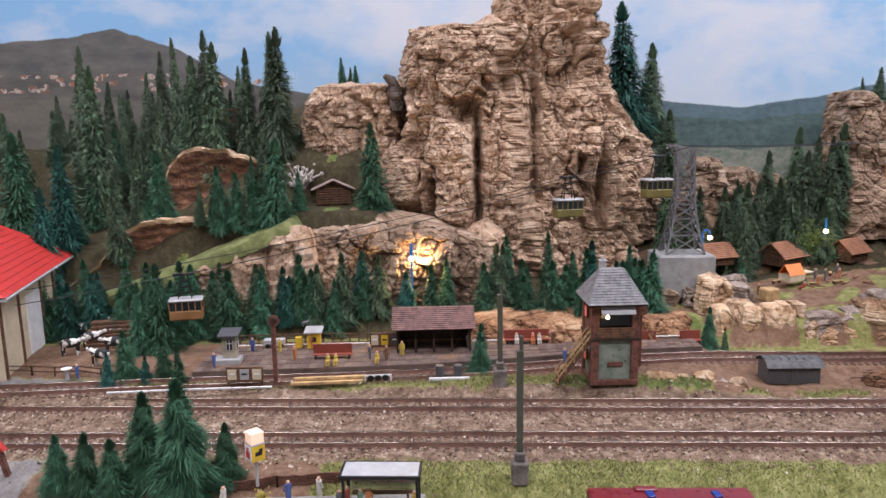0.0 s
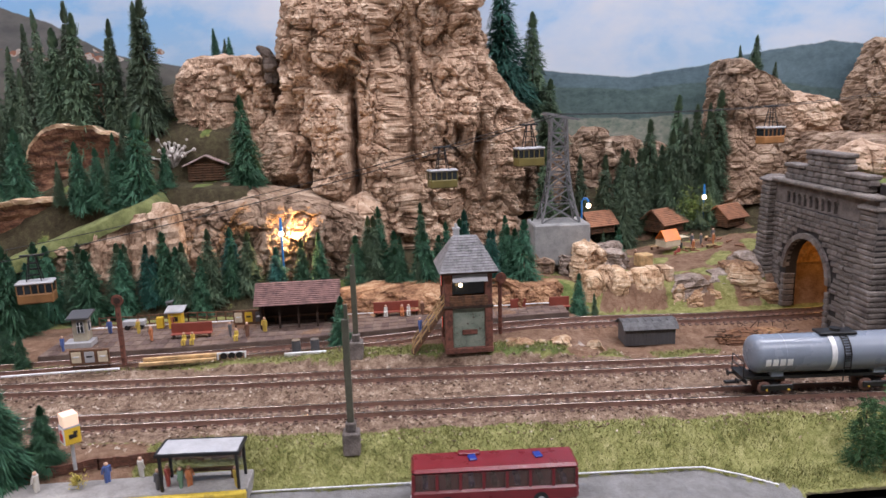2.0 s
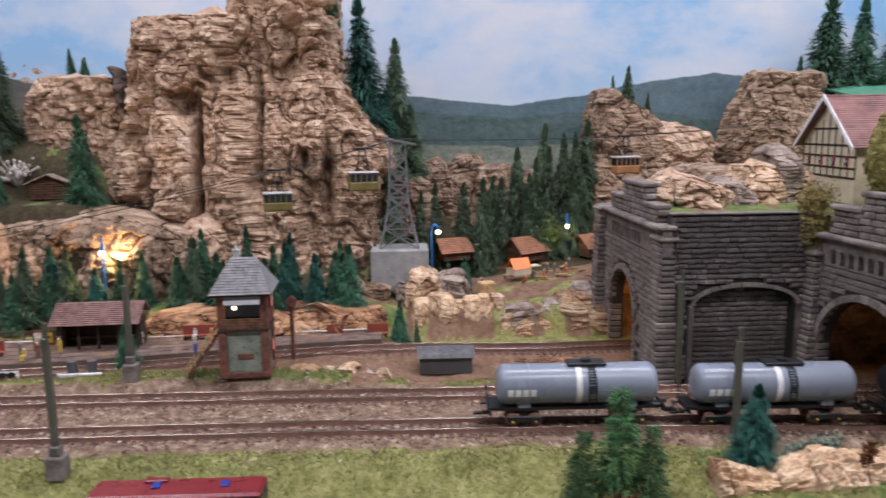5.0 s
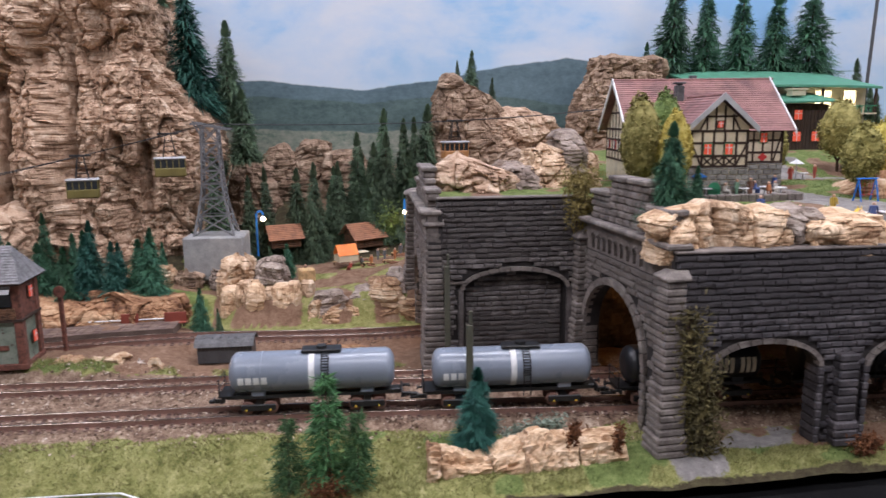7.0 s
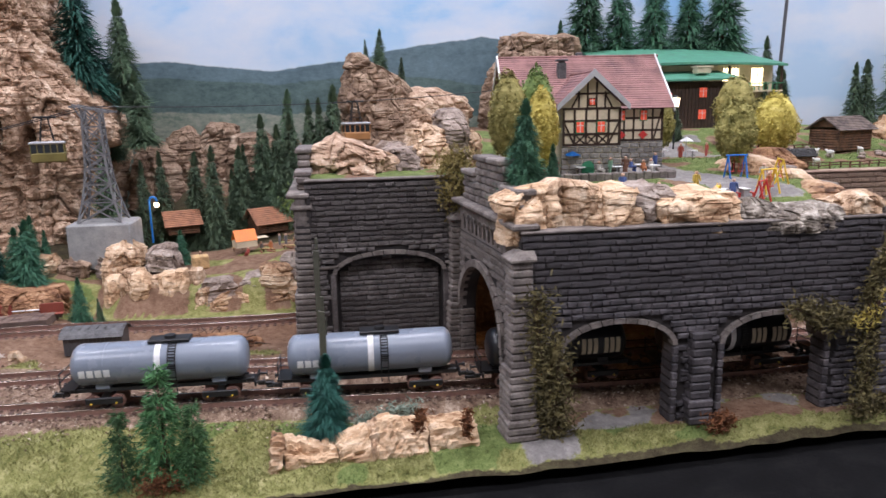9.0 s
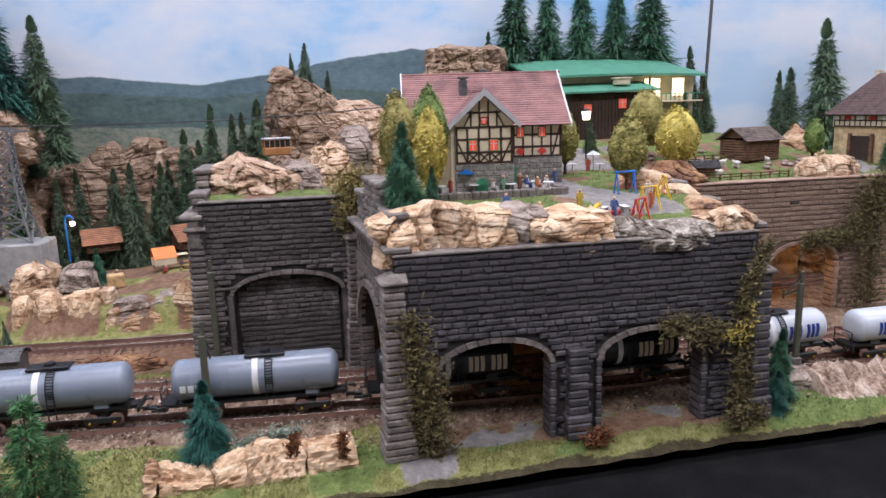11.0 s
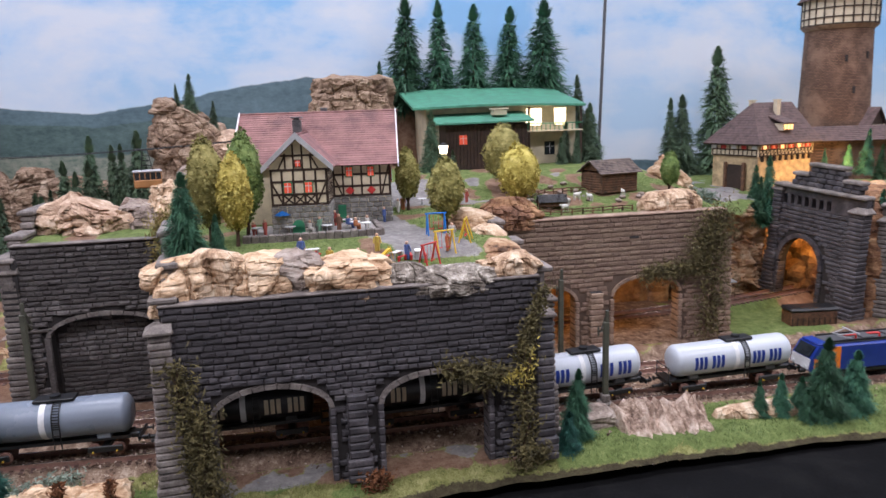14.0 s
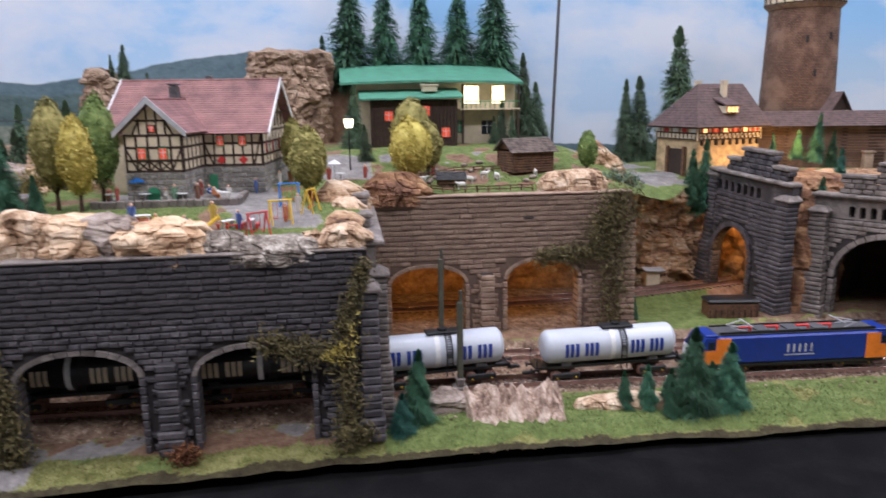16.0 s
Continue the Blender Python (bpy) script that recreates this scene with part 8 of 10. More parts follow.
swing(1.046, 0.605, 20, P_YELLOW)
swing(1.072, 0.628, 70, P_YELLOW)
swing(1.05, 0.665, 0, P_BLUELAMP)
swing(1.028, 0.585, 40, P_RED)
sl = thing("slide", "yellow model playground slide", "slide", 0.985, 0.592, pl(0.985, 0.592), 25)
part("chute", Shape().prism([(-0.012, -0.002, 0.001), (0.008, -0.002, 0.015), (0.010, -0.002, 0.015), (0.010, -0.002, 0.0138), (-0.012, -0.002, 0.0)], (0, 0.004, 0)), P_YELLOW, sl)
part("ladder", Shape().tube((0.014, -0.0015, 0), (0.009, -0.0015, 0.017), 0.0004, n=6).tube((0.014, 0.0015, 0), (0.009, 0.0015, 0.017), 0.0004, n=6), P_YELLOW, sl)
for x, y in ((0.925, 0.615), (0.945, 0.60), (1.0, 0.60), (1.02, 0.60)):
    b = thing("garden_table", "white model garden table with red benches", "table", x, y, pl(x, y), random.uniform(0, 90), "garden tables")
    part("tabletop", Shape().box(0, 0, 0.0075, 0.013, 0.006, 0.0008, bevel=0.0002), P_WHITE, b)
    for e in (-1, 1):
        part("leg", Shape().box(e * 0.005, 0, 0, 0.0008, 0.005, 0.0075), P_GREY, b)
        part("bench", Shape().box(0, e * 0.0065, 0.004, 0.013, 0.0022, 0.0008).box(-0.005, e * 0.0065, 0, 0.001, 0.002, 0.004).box(0.005, e * 0.0065, 0, 0.001, 0.002, 0.004), P_RED, b)


# ---- club house with the green roof ----
P_GREENROOF = paint("dull_green_roofing", (0.07, 0.235, 0.15), 0.6, grain=0.2, scale=70, bump=0.2)


def club_house():
    h = thing("club_house", "cream club house with flat green roofs and lit windows", "house", 1.2535, 1.20, 0.208, 0)
    h.scale = (1.045, 1.045, 1.045)
    part("wall", Shape().box(0.005, 0.0, 0, 0.25, 0.11, 0.104), P_CREAM, h)
    n = 14
    line = [(-0.145 + 0.282 * i / n, 0.100 + 0.004 * math.sin(math.pi * i / n * 0.9 + 0.25)) for i in range(n + 1)]
    roof = Shape().prism([(x, -0.083, z) for x, z in line] + [(x, -0.083, z + 0.0035) for x, z in reversed(line)], (0, 0.16, 0.030))
    part("roof", roof, P_GREENROOF, h)
    # annex of dark boards under a lower roof
    for k in range(24):
        part("wall_board", Shape().box(-0.099 + k * 0.0054, -0.115, 0.0, 0.0051, 0.003, 0.077, bevel=0.0005), P_TIMBER, h)
    part("annex_wall", Shape().box(-0.037, -0.085, 0, 0.126, 0.058, 0.078), P_TIMBER, h)
    part("annex_roof", Shape().prism([(-0.118, -0.128, 0.078), (0.036, -0.128, 0.080), (0.036, -0.128, 0.0825), (-0.118, -0.128, 0.0805)], (0, 0.078, 0.014)), P_GREENROOF, h)
    part("roof_chest", Shape().box(-0.012, -0.095, 0.090, 0.022, 0.016, 0.009, bevel=0.001).box(-0.012, -0.095, 0.099, 0.026, 0.020, 0.002), P_CREAM, h)
    for x, z, w, hh, p in ((0.058, 0.085, 0.026, 0.028, LIT_BRIGHT), (0.103, 0.085, 0.020, 0.028, LIT_BRIGHT), (0.040, 0.036, 0.014, 0.018, P_GREEN), (0.085, 0.034, 0.016, 0.020, GLASS_DARK)):
        window(h, pose(x, -0.0556, z), w, hh, p, P_TIMBER)
        if p is LIT_BRIGHT:
            for k in range(5):
                part("curtain", Shape().tube((x - w / 2 + (k + 0.5) * w / 5, -0.0572, z - hh / 2), (x - w / 2 + (k + 0.5) * w / 5, -0.0572, z + hh / 2), 0.0007, n=6), P_CREAM, h)
    for x, z in ((-0.075, 0.055), (-0.020, 0.030), (-0.020, 0.062), (0.010, 0.030)):
        window(h, pose(x, -0.1172, z), 0.012, 0.014, LIT_RED, P_TIMBER)
    part("balcony_floor", Shape().box(0.085, -0.068, 0.062, 0.095, 0.026, 0.002), P_CREAM, h)
    for k in range(13):
        part("baluster", Shape().box(0.040 + k * 0.0075, -0.080, 0.064, 0.0010, 0.001, 0.010), P_GREEN, h)
    part("handrail", Shape().box(0.085, -0.080, 0.074, 0.095, 0.0016, 0.0014), P_GREEN, h)
    for x in (0.042, 0.13):
        part("post", Shape().box(x, -0.079, 0, 0.003, 0.003, 0.1015), P_TIMBER, h)


club_house()
bulb("window_lamp", 1.32, 1.11, 0.30, 0.012, (1.0, 0.8, 0.5))
pole = thing("backdrop_pole", "dark slender pole standing before the painted sky", "pole", 1.499, 1.30, 0.16)
part("shaft", Shape().tube((0, 0, 0), (0.022, 0, 0.62), 0.0030, 0.0030, 10), P_DGREY, pole)
part("foot", Shape().tube((0, 0, 0), (0, 0, 0.004), 0.008, n=12), P_DGREY, pole)


# ---- old inn and castle ----
def brick_skin(name, c1, c2, joint, scale):
    m, t, b = nodes_of(name)
    v = coords(t)
    sep = t.nodes.new("ShaderNodeSeparateXYZ")
    link(t, v, sep.inputs["Vector"])
    ang = calc(t, "ARCTAN2", sep.outputs["Y"], sep.outputs["X"])
    cmb = t.nodes.new("ShaderNodeCombineXYZ")
    link(t, calc(t, "MULTIPLY", ang, 0.056), cmb.inputs["X"])
    link(t, sep.outputs["Z"], cmb.inputs["Y"])
    br = t.nodes.new("ShaderNodeTexBrick")
    link(t, cmb.outputs["Vector"], br.inputs["Vector"])
    br.inputs["Scale"].default_value = scale
    br.inputs["Color1"].default_value = (*c1, 1)
    br.inputs["Color2"].default_value = (*c2, 1)
    br.inputs["Mortar"].default_value = (*joint, 1)
    br.inputs["Mortar Size"].default_value = 0.045
    n = noise_tex(t, v, 26, 5)
    col = blend(t, ramp(t, n, [(0.46, (0, 0, 0)), (0.66, (0.55, 0.55, 0.55))]), br.outputs["Color"], tuple(a * 1.5 + 0.03 for a in c2))
    link(t, col, b.inputs["Base Color"])
    b.inputs["Roughness"].default_value = 0.9
    bp = t.nodes.new("ShaderNodeBump")
    bp.inputs["Strength"].default_value = 0.6
    bp.inputs["Distance"].default_value = 0.001
    link(t, calc(t, "SUBTRACT", n, br.outputs["Fac"]), bp.inputs["Height"])
    link(t, bp.outputs["Normal"], b.inputs["Normal"])
    return m


TOWER_SKIN = brick_skin("castle_masonry", (0.125, 0.066, 0.043), (0.205, 0.118, 0.072), (0.065, 0.038, 0.028), 95)


def castle_tower():
    h = thing("castle_tower", "round brown masonry castle tower with a half-timbered gallery", "tower", 1.899, 1.145, 0.15)
    part("shaft", Shape().tube((0, 0, 0), (0, 0, 0.285), 0.064, 0.056, 40), TOWER_SKIN, h)
    part("corbel_ring", Shape().tube((0, 0, 0.283), (0, 0, 0.290), 0.057, 0.064, 40), STONE_BROWN, h)
    part("gallery_wall", Shape().tube((0, 0, 0.290), (0, 0, 0.335), 0.063, 0.063, 40), P_CREAM, h)
    for k in range(26):
        a = math.tau * k / 26
        part("gallery_beam", Shape().box(0.0632 * math.cos(a), 0.0632 * math.sin(a), 0.290, 0.0018, 0.0026, 0.045, rz=math.degrees(a)), P_TIMBER, h)
    for z in (0.290, 0.302, 0.318):
        part("gallery_rail", Shape().tube((0, 0, z), (0, 0, z + 0.0022), 0.0642, n=40, caps=False), P_TIMBER, h)
    part("gallery_roof", Shape().tube((0, 0, 0.335), (0, 0, 0.42), 0.072, 0.004, 40), P_ROOF, h)
    for a, z in ((-115, 0.225), (-75, 0.23), (-100, 0.17), (-60, 0.12)):
        q = radians(a)
        r = 0.064 - 0.008 * z / 0.285
        part("arrow_slit", Shape().box(r * math.cos(q), r * math.sin(q), z, 0.003, 0.004, 0.012, rz=a), JOINT, h, "dark arrow slit")


castle_tower()


P_INN = paint("ochre_plaster", (0.46, 0.34, 0.19), 0.8, grain=0.3, scale=90)


def old_inn():
    h = thing("old_inn", "half-timbered old inn with hipped brown roof lit by warm lamps", "house", 1.683, 1.045, 0.152, 14)
    L, D, E, R = 0.122, 0.093, 0.098, 0.157
    part("wall", Shape().box(0, 0, 0, L, D, 0.072), P_INN, h)
    part("upper_wall", Shape().box(0, 0, 0.072, L + 0.004, D + 0.004, E - 0.072), P_CREAM, h)
    ex, ey, rx = L / 2 + 0.012, D / 2 + 0.012, L / 2 - 0.036
    z = E - 0.006
    tiled_slope(h, (-ex, -ey, z), (ex, -ey, z), (-rx, 0, R), (rx + 0.04, 0, R), 16, P_ROOF, name="roof_strip")
    tiled_slope(h, (-ex, ey, z), (ex, ey, z), (-rx, 0, R), (rx + 0.04, 0, R), 6, P_ROOF, name="roof_strip")
    tiled_slope(h, (-ex, ey, z), (-ex, -ey, z), (-rx, 0, R), (-rx, 0, R), 16, P_ROOF, name="roof_strip")
    part("eave_board", Shape().box(0, 0, z - 0.002, 2 * ex - 0.002, 2 * ey - 0.002, 0.0022), P_TIMBER, h)
    for x in (-0.022, 0.012):
        part("chimney", Shape().box(x, 0.004 if x < 0 else -0.016, R - 0.03, 0.009, 0.008, 0.034, bevel=0.0008).box(x, 0.004 if x < 0 else -0.016, R + 0.003, 0.0105, 0.0095, 0.0016), P_CREAM, h)
    dm = part("dormer", Shape().prism([(-0.010, -0.048, 0.112), (0.014, -0.048, 0.112), (0.014, -0.048, 0.123), (-0.010, -0.048, 0.123)], (0, 0.03, 0)), P_CREAM, h)
    part("dormer_roof", Shape().prism([(-0.013, -0.052, 0.1225), (0.017, -0.052, 0.1225), (0.017, -0.052, 0.1245), (-0.013, -0.052, 0.1245)], (0, 0.045, 0.016)), P_ROOF, dm)
    for k in range(3):
        window(h, pose(-0.005 + k * 0.007, -0.0486, 0.1175), 0.0048, 0.008, LIT_WARM, P_TIMBER, cross=False)
    m = pose(0, -D / 2 - 0.002, 0)
    for zz in (0.073, 0.0825, 0.095):
        beam(h, -L / 2, zz, L / 2, zz, 0.0022, m)
    for k in range(16):
        x = -L / 2 + 0.001 + k * (L - 0.002) / 15
        beam(h, x, 0.073, x, 0.095, 0.0018, m)
        if k < 15:
            beam(h, x, 0.073, x + (L - 0.002) / 15, 0.0825, 0.0013, m)
    for k in range(6):
        window(h, pose(-L / 2 + 0.012 + k * (L - 0.024) / 5, -D / 2 - 0.0026, 0.0882), 0.0066, 0.0095, LIT_RED if k % 2 else LIT_WARM, P_TIMBER, P_RED)
    for k in range(9):
        part("corbel", Shape().box(-L / 2 + 0.008 + k * L / 9, -D / 2 - 0.001, 0.064, 0.003, 0.006, 0.008), P_TIMBER, h)
    mm = Matrix.Translation((-L / 2 - 0.002, 0, 0)) @ pose(0, 0, 0, 0, 0, -90)
    for zz in (0.073, 0.0825, 0.095):
        beam(h, -D / 2, zz, D / 2, zz, 0.0022, mm)
    for k in range(11):
        x = -D / 2 + 0.001 + k * (D - 0.002) / 10
        beam(h, x, 0.073, x, 0.095, 0.0018, mm)
    for k in range(5):
        part("shutter", Shape().box(-0.042 + k * 0.021, -0.0014, 0.084, 0.010, 0.001, 0.0095), P_RED if k % 2 else P_WHITE, h, m=mm)
    # no opening in the wall: a flat panel carries the recess's shade as colour
    part("gate_shade", Shape().box(0.005, -0.0005, 0.0, 0.034, 0.002, 0.058), TUNNEL_SHADE, h, "flat dark panel painted as the shade of an open gate", mm)
    for x in (-0.014, 0.024):
        part("gate_post", Shape().box(x, -0.003, 0, 0.005, 0.005, 0.062, bevel=0.0006), P_WOOD, h, m=mm)
    rubble(h, -L / 2, L / 2, 0.0, 0.02, -D / 2, 9, 0.007)


old_inn()
bulb("inn_lamp", 1.70, 0.955, 0.195, 0.11, (1.0, 0.50, 0.15))
bulb("inn_lamp", 1.782, 0.972, 0.222, 0.22, (1.0, 0.58, 0.2))
cw = thing("castle_wall", "ochre castle wall under a long brown shingle roof", "wall", 1.865, 1.045, 0.142, -14)
part("wall", Shape().box(0.03, 0.02, 0, 0.25, 0.03, 0.105), TOWER_SKIN, cw)
tiled_slope(cw, (-0.095, -0.010, 0.098), (0.17, -0.010, 0.098), (-0.095, 0.030, 0.122), (0.17, 0.030, 0.122), 8, P_ROOF, name="roof_strip")
for x in (0.09, 0.125):
    part("buttress", Shape().box(x, 0.0, 0, 0.014, 0.014, 0.055, bevel=0.001).box(x, 0.0, 0.055, 0.018, 0.018, 0.003), STONE_BROWN, cw)
gh = thing("gate_house", "brown gabled house beside the castle tower", "house", 1.925, 1.10, 0.16, 20)
part("wall", Shape().box(0, 0, 0, 0.05, 0.05, 0.105), P_CREAM, gh)
tiled_slope(gh, (-0.03, -0.03, 0.10), (-0.03, 0.03, 0.10), (0, -0.03, 0.135), (0, 0.03, 0.135), 8, P_ROOF, name="roof_strip")
tiled_slope(gh, (0.03, -0.03, 0.10), (0.03, 0.03, 0.10), (0, -0.03, 0.135), (0, 0.03, 0.135), 8, P_ROOF, name="roof_strip")
part("gable", Shape().prism([(-0.025, -0.025, 0.10), (0.025, -0.025, 0.10), (0, -0.025, 0.131)], (0, 0.003, 0)), P_TIMBER, gh)
for x, y, z, h, k in ((1.80, 0.985, 0.195, 0.045, "g"), (1.825, 0.975, 0.19, 0.075, "g"), (1.845, 0.965, 0.18, 0.06, "g"), (1.835, 0.93, 0.14, 0.075, "b"), (1.77, 1.0, 0.20, 0.035, "g")):
    fir(x, y, z, h, k)


# ---- log barn, pen and fences ----
def log_hut(name, label, x, y, z, rz, w, d, wall, ridge, roof_mat, log=0.0035, overhang=0.007, category="hut", open_front=False):
    h = thing(name, label, category, x, y, z, rz)
    n = int(wall / log)
    for k in range(n):
        for s in (-1, 1):
            if not (open_front and s < 0):
                part("log", Shape().tube((-w / 2 - 0.002, s * d / 2, (k + 0.5) * log), (w / 2 + 0.002, s * d / 2, (k + 0.5) * log), log * 0.55, n=7), P_WOOD, h)
            part("log", Shape().tube((s * w / 2, -d / 2 - 0.002, (k + 0.5) * log), (s * w / 2, d / 2 + 0.002, (k + 0.5) * log), log * 0.55, n=7), P_WOOD, h)
    for s in (-1, 1):
        part("gable", Shape().prism([(s * w / 2, -d / 2, wall), (s * w / 2, d / 2, wall), (s * w / 2, 0, ridge)], (-s * 0.0015, 0, 0)), P_WOOD, h)
        sl = (ridge - wall) / (d / 2)
        tiled_slope(h, (-w / 2 - overhang, s * (d / 2 + overhang), wall - sl * overhang), (w / 2 + overhang, s * (d / 2 + overhang), wall - sl * overhang),
                    (-w / 2 - overhang, 0, ridge + 0.001), (w / 2 + overhang, 0, ridge + 0.001), 9, roof_mat, 0.0013, "roof_strip")
    part("floor_board", Shape().box(0, 0, 0, w, d, 0.001), P_WOOD, h)
    return h


P_LODGE = paint("grey_brown_planks", (0.34, 0.255, 0.235), 0.85, grain=0.35, scale=120)
log_hut("log_barn", "weathered brown log barn with shallow shingle roof", 1.350, 0.915, 0.192, 14, 0.058, 0.044, 0.031, 0.044, paint("weathered_shingle", (0.15, 0.115, 0.098), 0.9, grain=0.4, scale=120), category="barn")
barn_stones = random.Random(5)
for k in range(34):
    q = barn_stones.random
    x, y = (1.34 + q() * 0.07, 0.868 + q() * 0.02) if k < 7 else (1.20 + q() * 0.20, 0.83 + q() * 0.11)
    if k > 6 and 1.31 < x < 1.39 and y > 0.87:
        continue
    solo("boulder", Shape().ball(0, 0, 0.002, 0.004 + q() * 0.003, 0.003 + q() * 0.002, 0.003, 8), ROCK_GREY, "small pale boulder before the log barn", "rock", "boulders", m=pose(x, y, plateau_z(x, y), 0, 0, q() * 90))
log_hut("sheep_shelter", "low dark wooden sheep shelter on the pasture", 1.236, 0.838, 0.186, -8, 0.032, 0.016, 0.008, 0.014, P_SLATE, 0.0026, 0.003)
log_hut("cliff_hut", "small dark log hut under the cliff", -0.157, 1.098, 0.187, -80, 0.044, 0.048, 0.026, 0.036, P_LODGE, 0.0036, 0.008)
log_hut("camp_cabin", "brown log cabin with orange-brown roof at the camp", 0.552, 1.145, 0.074, 32, 0.046, 0.040, 0.020, 0.036, P_COPPER, 0.0032, 0.008, "cabin")
log_hut("camp_cabin", "small brown cabin with orange-brown roof behind firs", 0.432, 1.110, 0.083, 20, 0.040, 0.034, 0.018, 0.032, P_COPPER, 0.0032, 0.007, "cabin")
log_hut("camp_cabin", "small open camp kiosk with orange-brown roof", 0.660, 1.150, 0.078, 30, 0.042, 0.034, 0.020, 0.034, P_COPPER, 0.0032, 0.007, "cabin")


P_REDWOOD = paint("red_brown_boards", (0.13, 0.055, 0.035), 0.8, grain=0.4, scale=120)


def fence(label, pts, height, material, n_rails=2, step=0.014, zf=None):
    f = thing("fence", label, "fence")
    zf = zf or ground_z
    for p, q in zip(pts, pts[1:]):
        a, b = Vector((*p, zf(*p))), Vector((*q, zf(*q)))
        n = max(1, round((b - a).length / step))
        for i in range(n + 1):
            c = a.lerp(b, i / n)
            c.z = zf(c.x, c.y)
            part("post", Shape().box(c.x, c.y, c.z - 0.002, 0.0016, 0.0016, height + 0.002, bevel=0.0003), material, f)
        for r in range(n_rails):
            z = height * (0.9 - (0.45 if n_rails < 4 else 0.125) * r)
            for i in range(n):
                c, d = a.lerp(b, i / n), a.lerp(b, (i + 1) / n)
                c.z, d.z = zf(c.x, c.y) + z + random.uniform(-0.0006, 0.0006), zf(d.x, d.y) + z + random.uniform(-0.0006, 0.0006)
                part("rail", Shape().bar(c, d, 0.0012), material, f)


fence("rustic brown pasture fence above the valley wall", [(1.205, 0.795), (1.26, 0.792), (1.33, 0.80)], 0.008, P_WOOD, zf=plateau_z)
fence("rustic brown fence across the pasture", [(1.19, 0.87), (1.25, 0.905), (1.33, 0.91)], 0.008, P_WOOD, zf=plateau_z)
fence("brown wooden fence beside the crossing", [(-0.56, 0.772), (-0.45, 0.771), (-0.37, 0.769)], 0.012, P_WOOD, step=0.03)
fence("red-brown plank fence behind the bus stop", [(-0.19, 0.557), (-0.12, 0.562), (-0.06, 0.566), (-0.005, 0.566)], 0.0095, P_REDWOOD, 7, 0.012)
fence("dark slatted fence behind the platform", [(-0.245, 0.878), (-0.14, 0.884), (-0.05, 0.889)], 0.012, P_WOOD, 3, 0.012)
bp = thing("board_stack", "brown stack of boards behind the cow pasture", "boards", -0.402, 0.872, 0.030, 12)
for k in range(7):
    part("board", Shape().box(0.003 * (k % 2), 0.004 * k, 0.0045 * k, 0.085 - 0.003 * k, 0.012, 0.0038, rz=(k % 3) - 1, bevel=0.0004), P_WOOD, bp)
for k in range(4):
    solo("log_step", Shape().tube((-0.50, 0.985 - 0.010 * k, 0.078 - k * 0.008), (-0.43, 0.985 - 0.010 * k, 0.078 - k * 0.008), 0.0055, n=10), P_WOOD, "dark stacked log forming a terrace step", "log", "log steps")


# ---- broadleaf trees ----
def broadleaf(x, y, z, h, r, material, label, squash=1.0, trunk=0.25, seed=0):
    rnd = random.Random(seed)
    t = thing("broadleaf_tree", label, "tree", x, y, z - 0.001, rnd.uniform(0, 360), "broadleaf trees")
    sh = Shape().tube((0, 0, 0), (0.001, 0, h * trunk * 1.3), 0.0022, 0.0016, 8)
    for k in range(4):
        a = k * 1.6
        sh.tube((0.001, 0, h * trunk), (0.5 * r * math.cos(a), 0.5 * r * math.sin(a), h * (trunk + 0.22)), 0.0012, 0.0005, 6)
    part("trunk", sh, BARK, t)
    vs, fs = [], []
    zc, rz = h * (1 + trunk) / 2, h * (1 - trunk) / 2
    for b in range(4600):
        u, a = rnd.uniform(-1, 1), rnd.random() * math.tau
        d = Vector((math.sqrt(1 - u * u) * math.cos(a), math.sqrt(1 - u * u) * math.sin(a), u))
        lump = 0.90 + 0.16 * nz(d.x * 2.6 + seed, d.y * 2.6, d.z * 2.6) + 0.08 * nz(d.x * 7, d.y * 7 + seed, d.z * 7)
        taper = 1 - 0.28 * max(0, u) * squash
        q = rnd.uniform(0.80, 1.0) * lump
        c = Vector((d.x * r * q * taper, d.y * r * q * taper, zc + d.z * rz * q))
        e = Vector((rnd.gauss(0, 1), rnd.gauss(0, 1), rnd.gauss(0, 1))).normalized() * 0.0016
        g = e.cross(d).normalized() * 0.0013
        o = len(vs)
        vs += [c - e, c + g, c + e + d * 0.0008, c - g]
        fs.append((o, o + 1, o + 2, o + 3))
    core = Shape().ball(0, 0, zc, r * 0.80, r * 0.80, rz * 0.82, 14)
    part("crown", Shape().add(vs, fs).add(core.v, core.f), material, t)


for i, (x, y, h, r, m, w) in enumerate((
        (0.828, 0.690, 0.112, 0.022, LEAF_OLIVE, "olive"), (0.855, 0.672, 0.095, 0.018, LEAF_YELLOW, "yellow"), (0.862, 0.715, 0.115, 0.022, LEAF_GREEN, "green"),
        (1.068, 0.700, 0.080, 0.022, LEAF_OLIVE, "olive"), (1.195, 0.920, 0.102, 0.031, LEAF_OLIVE, "olive"), (1.183, 0.810, 0.088, 0.029, LEAF_YELLOW, "yellow"),
        (1.212, 0.885, 0.078, 0.022, LEAF_OLIVE, "russet olive"), (1.428, 0.885, 0.062, 0.014, LEAF_GREEN, "slim green"), (1.046, 0.825, 0.08, 0.017, LEAF_OLIVE, "olive"))):
    broadleaf(x, y, plateau_z(x, y), h, r, m, w + " foam model tree with a rounded crown", 1.0, 0.14, i)
fir(1.135, 0.965, plateau_z(1.135, 0.965), 0.052, "d", 1.4, "low dark fir bush behind the street lamp")


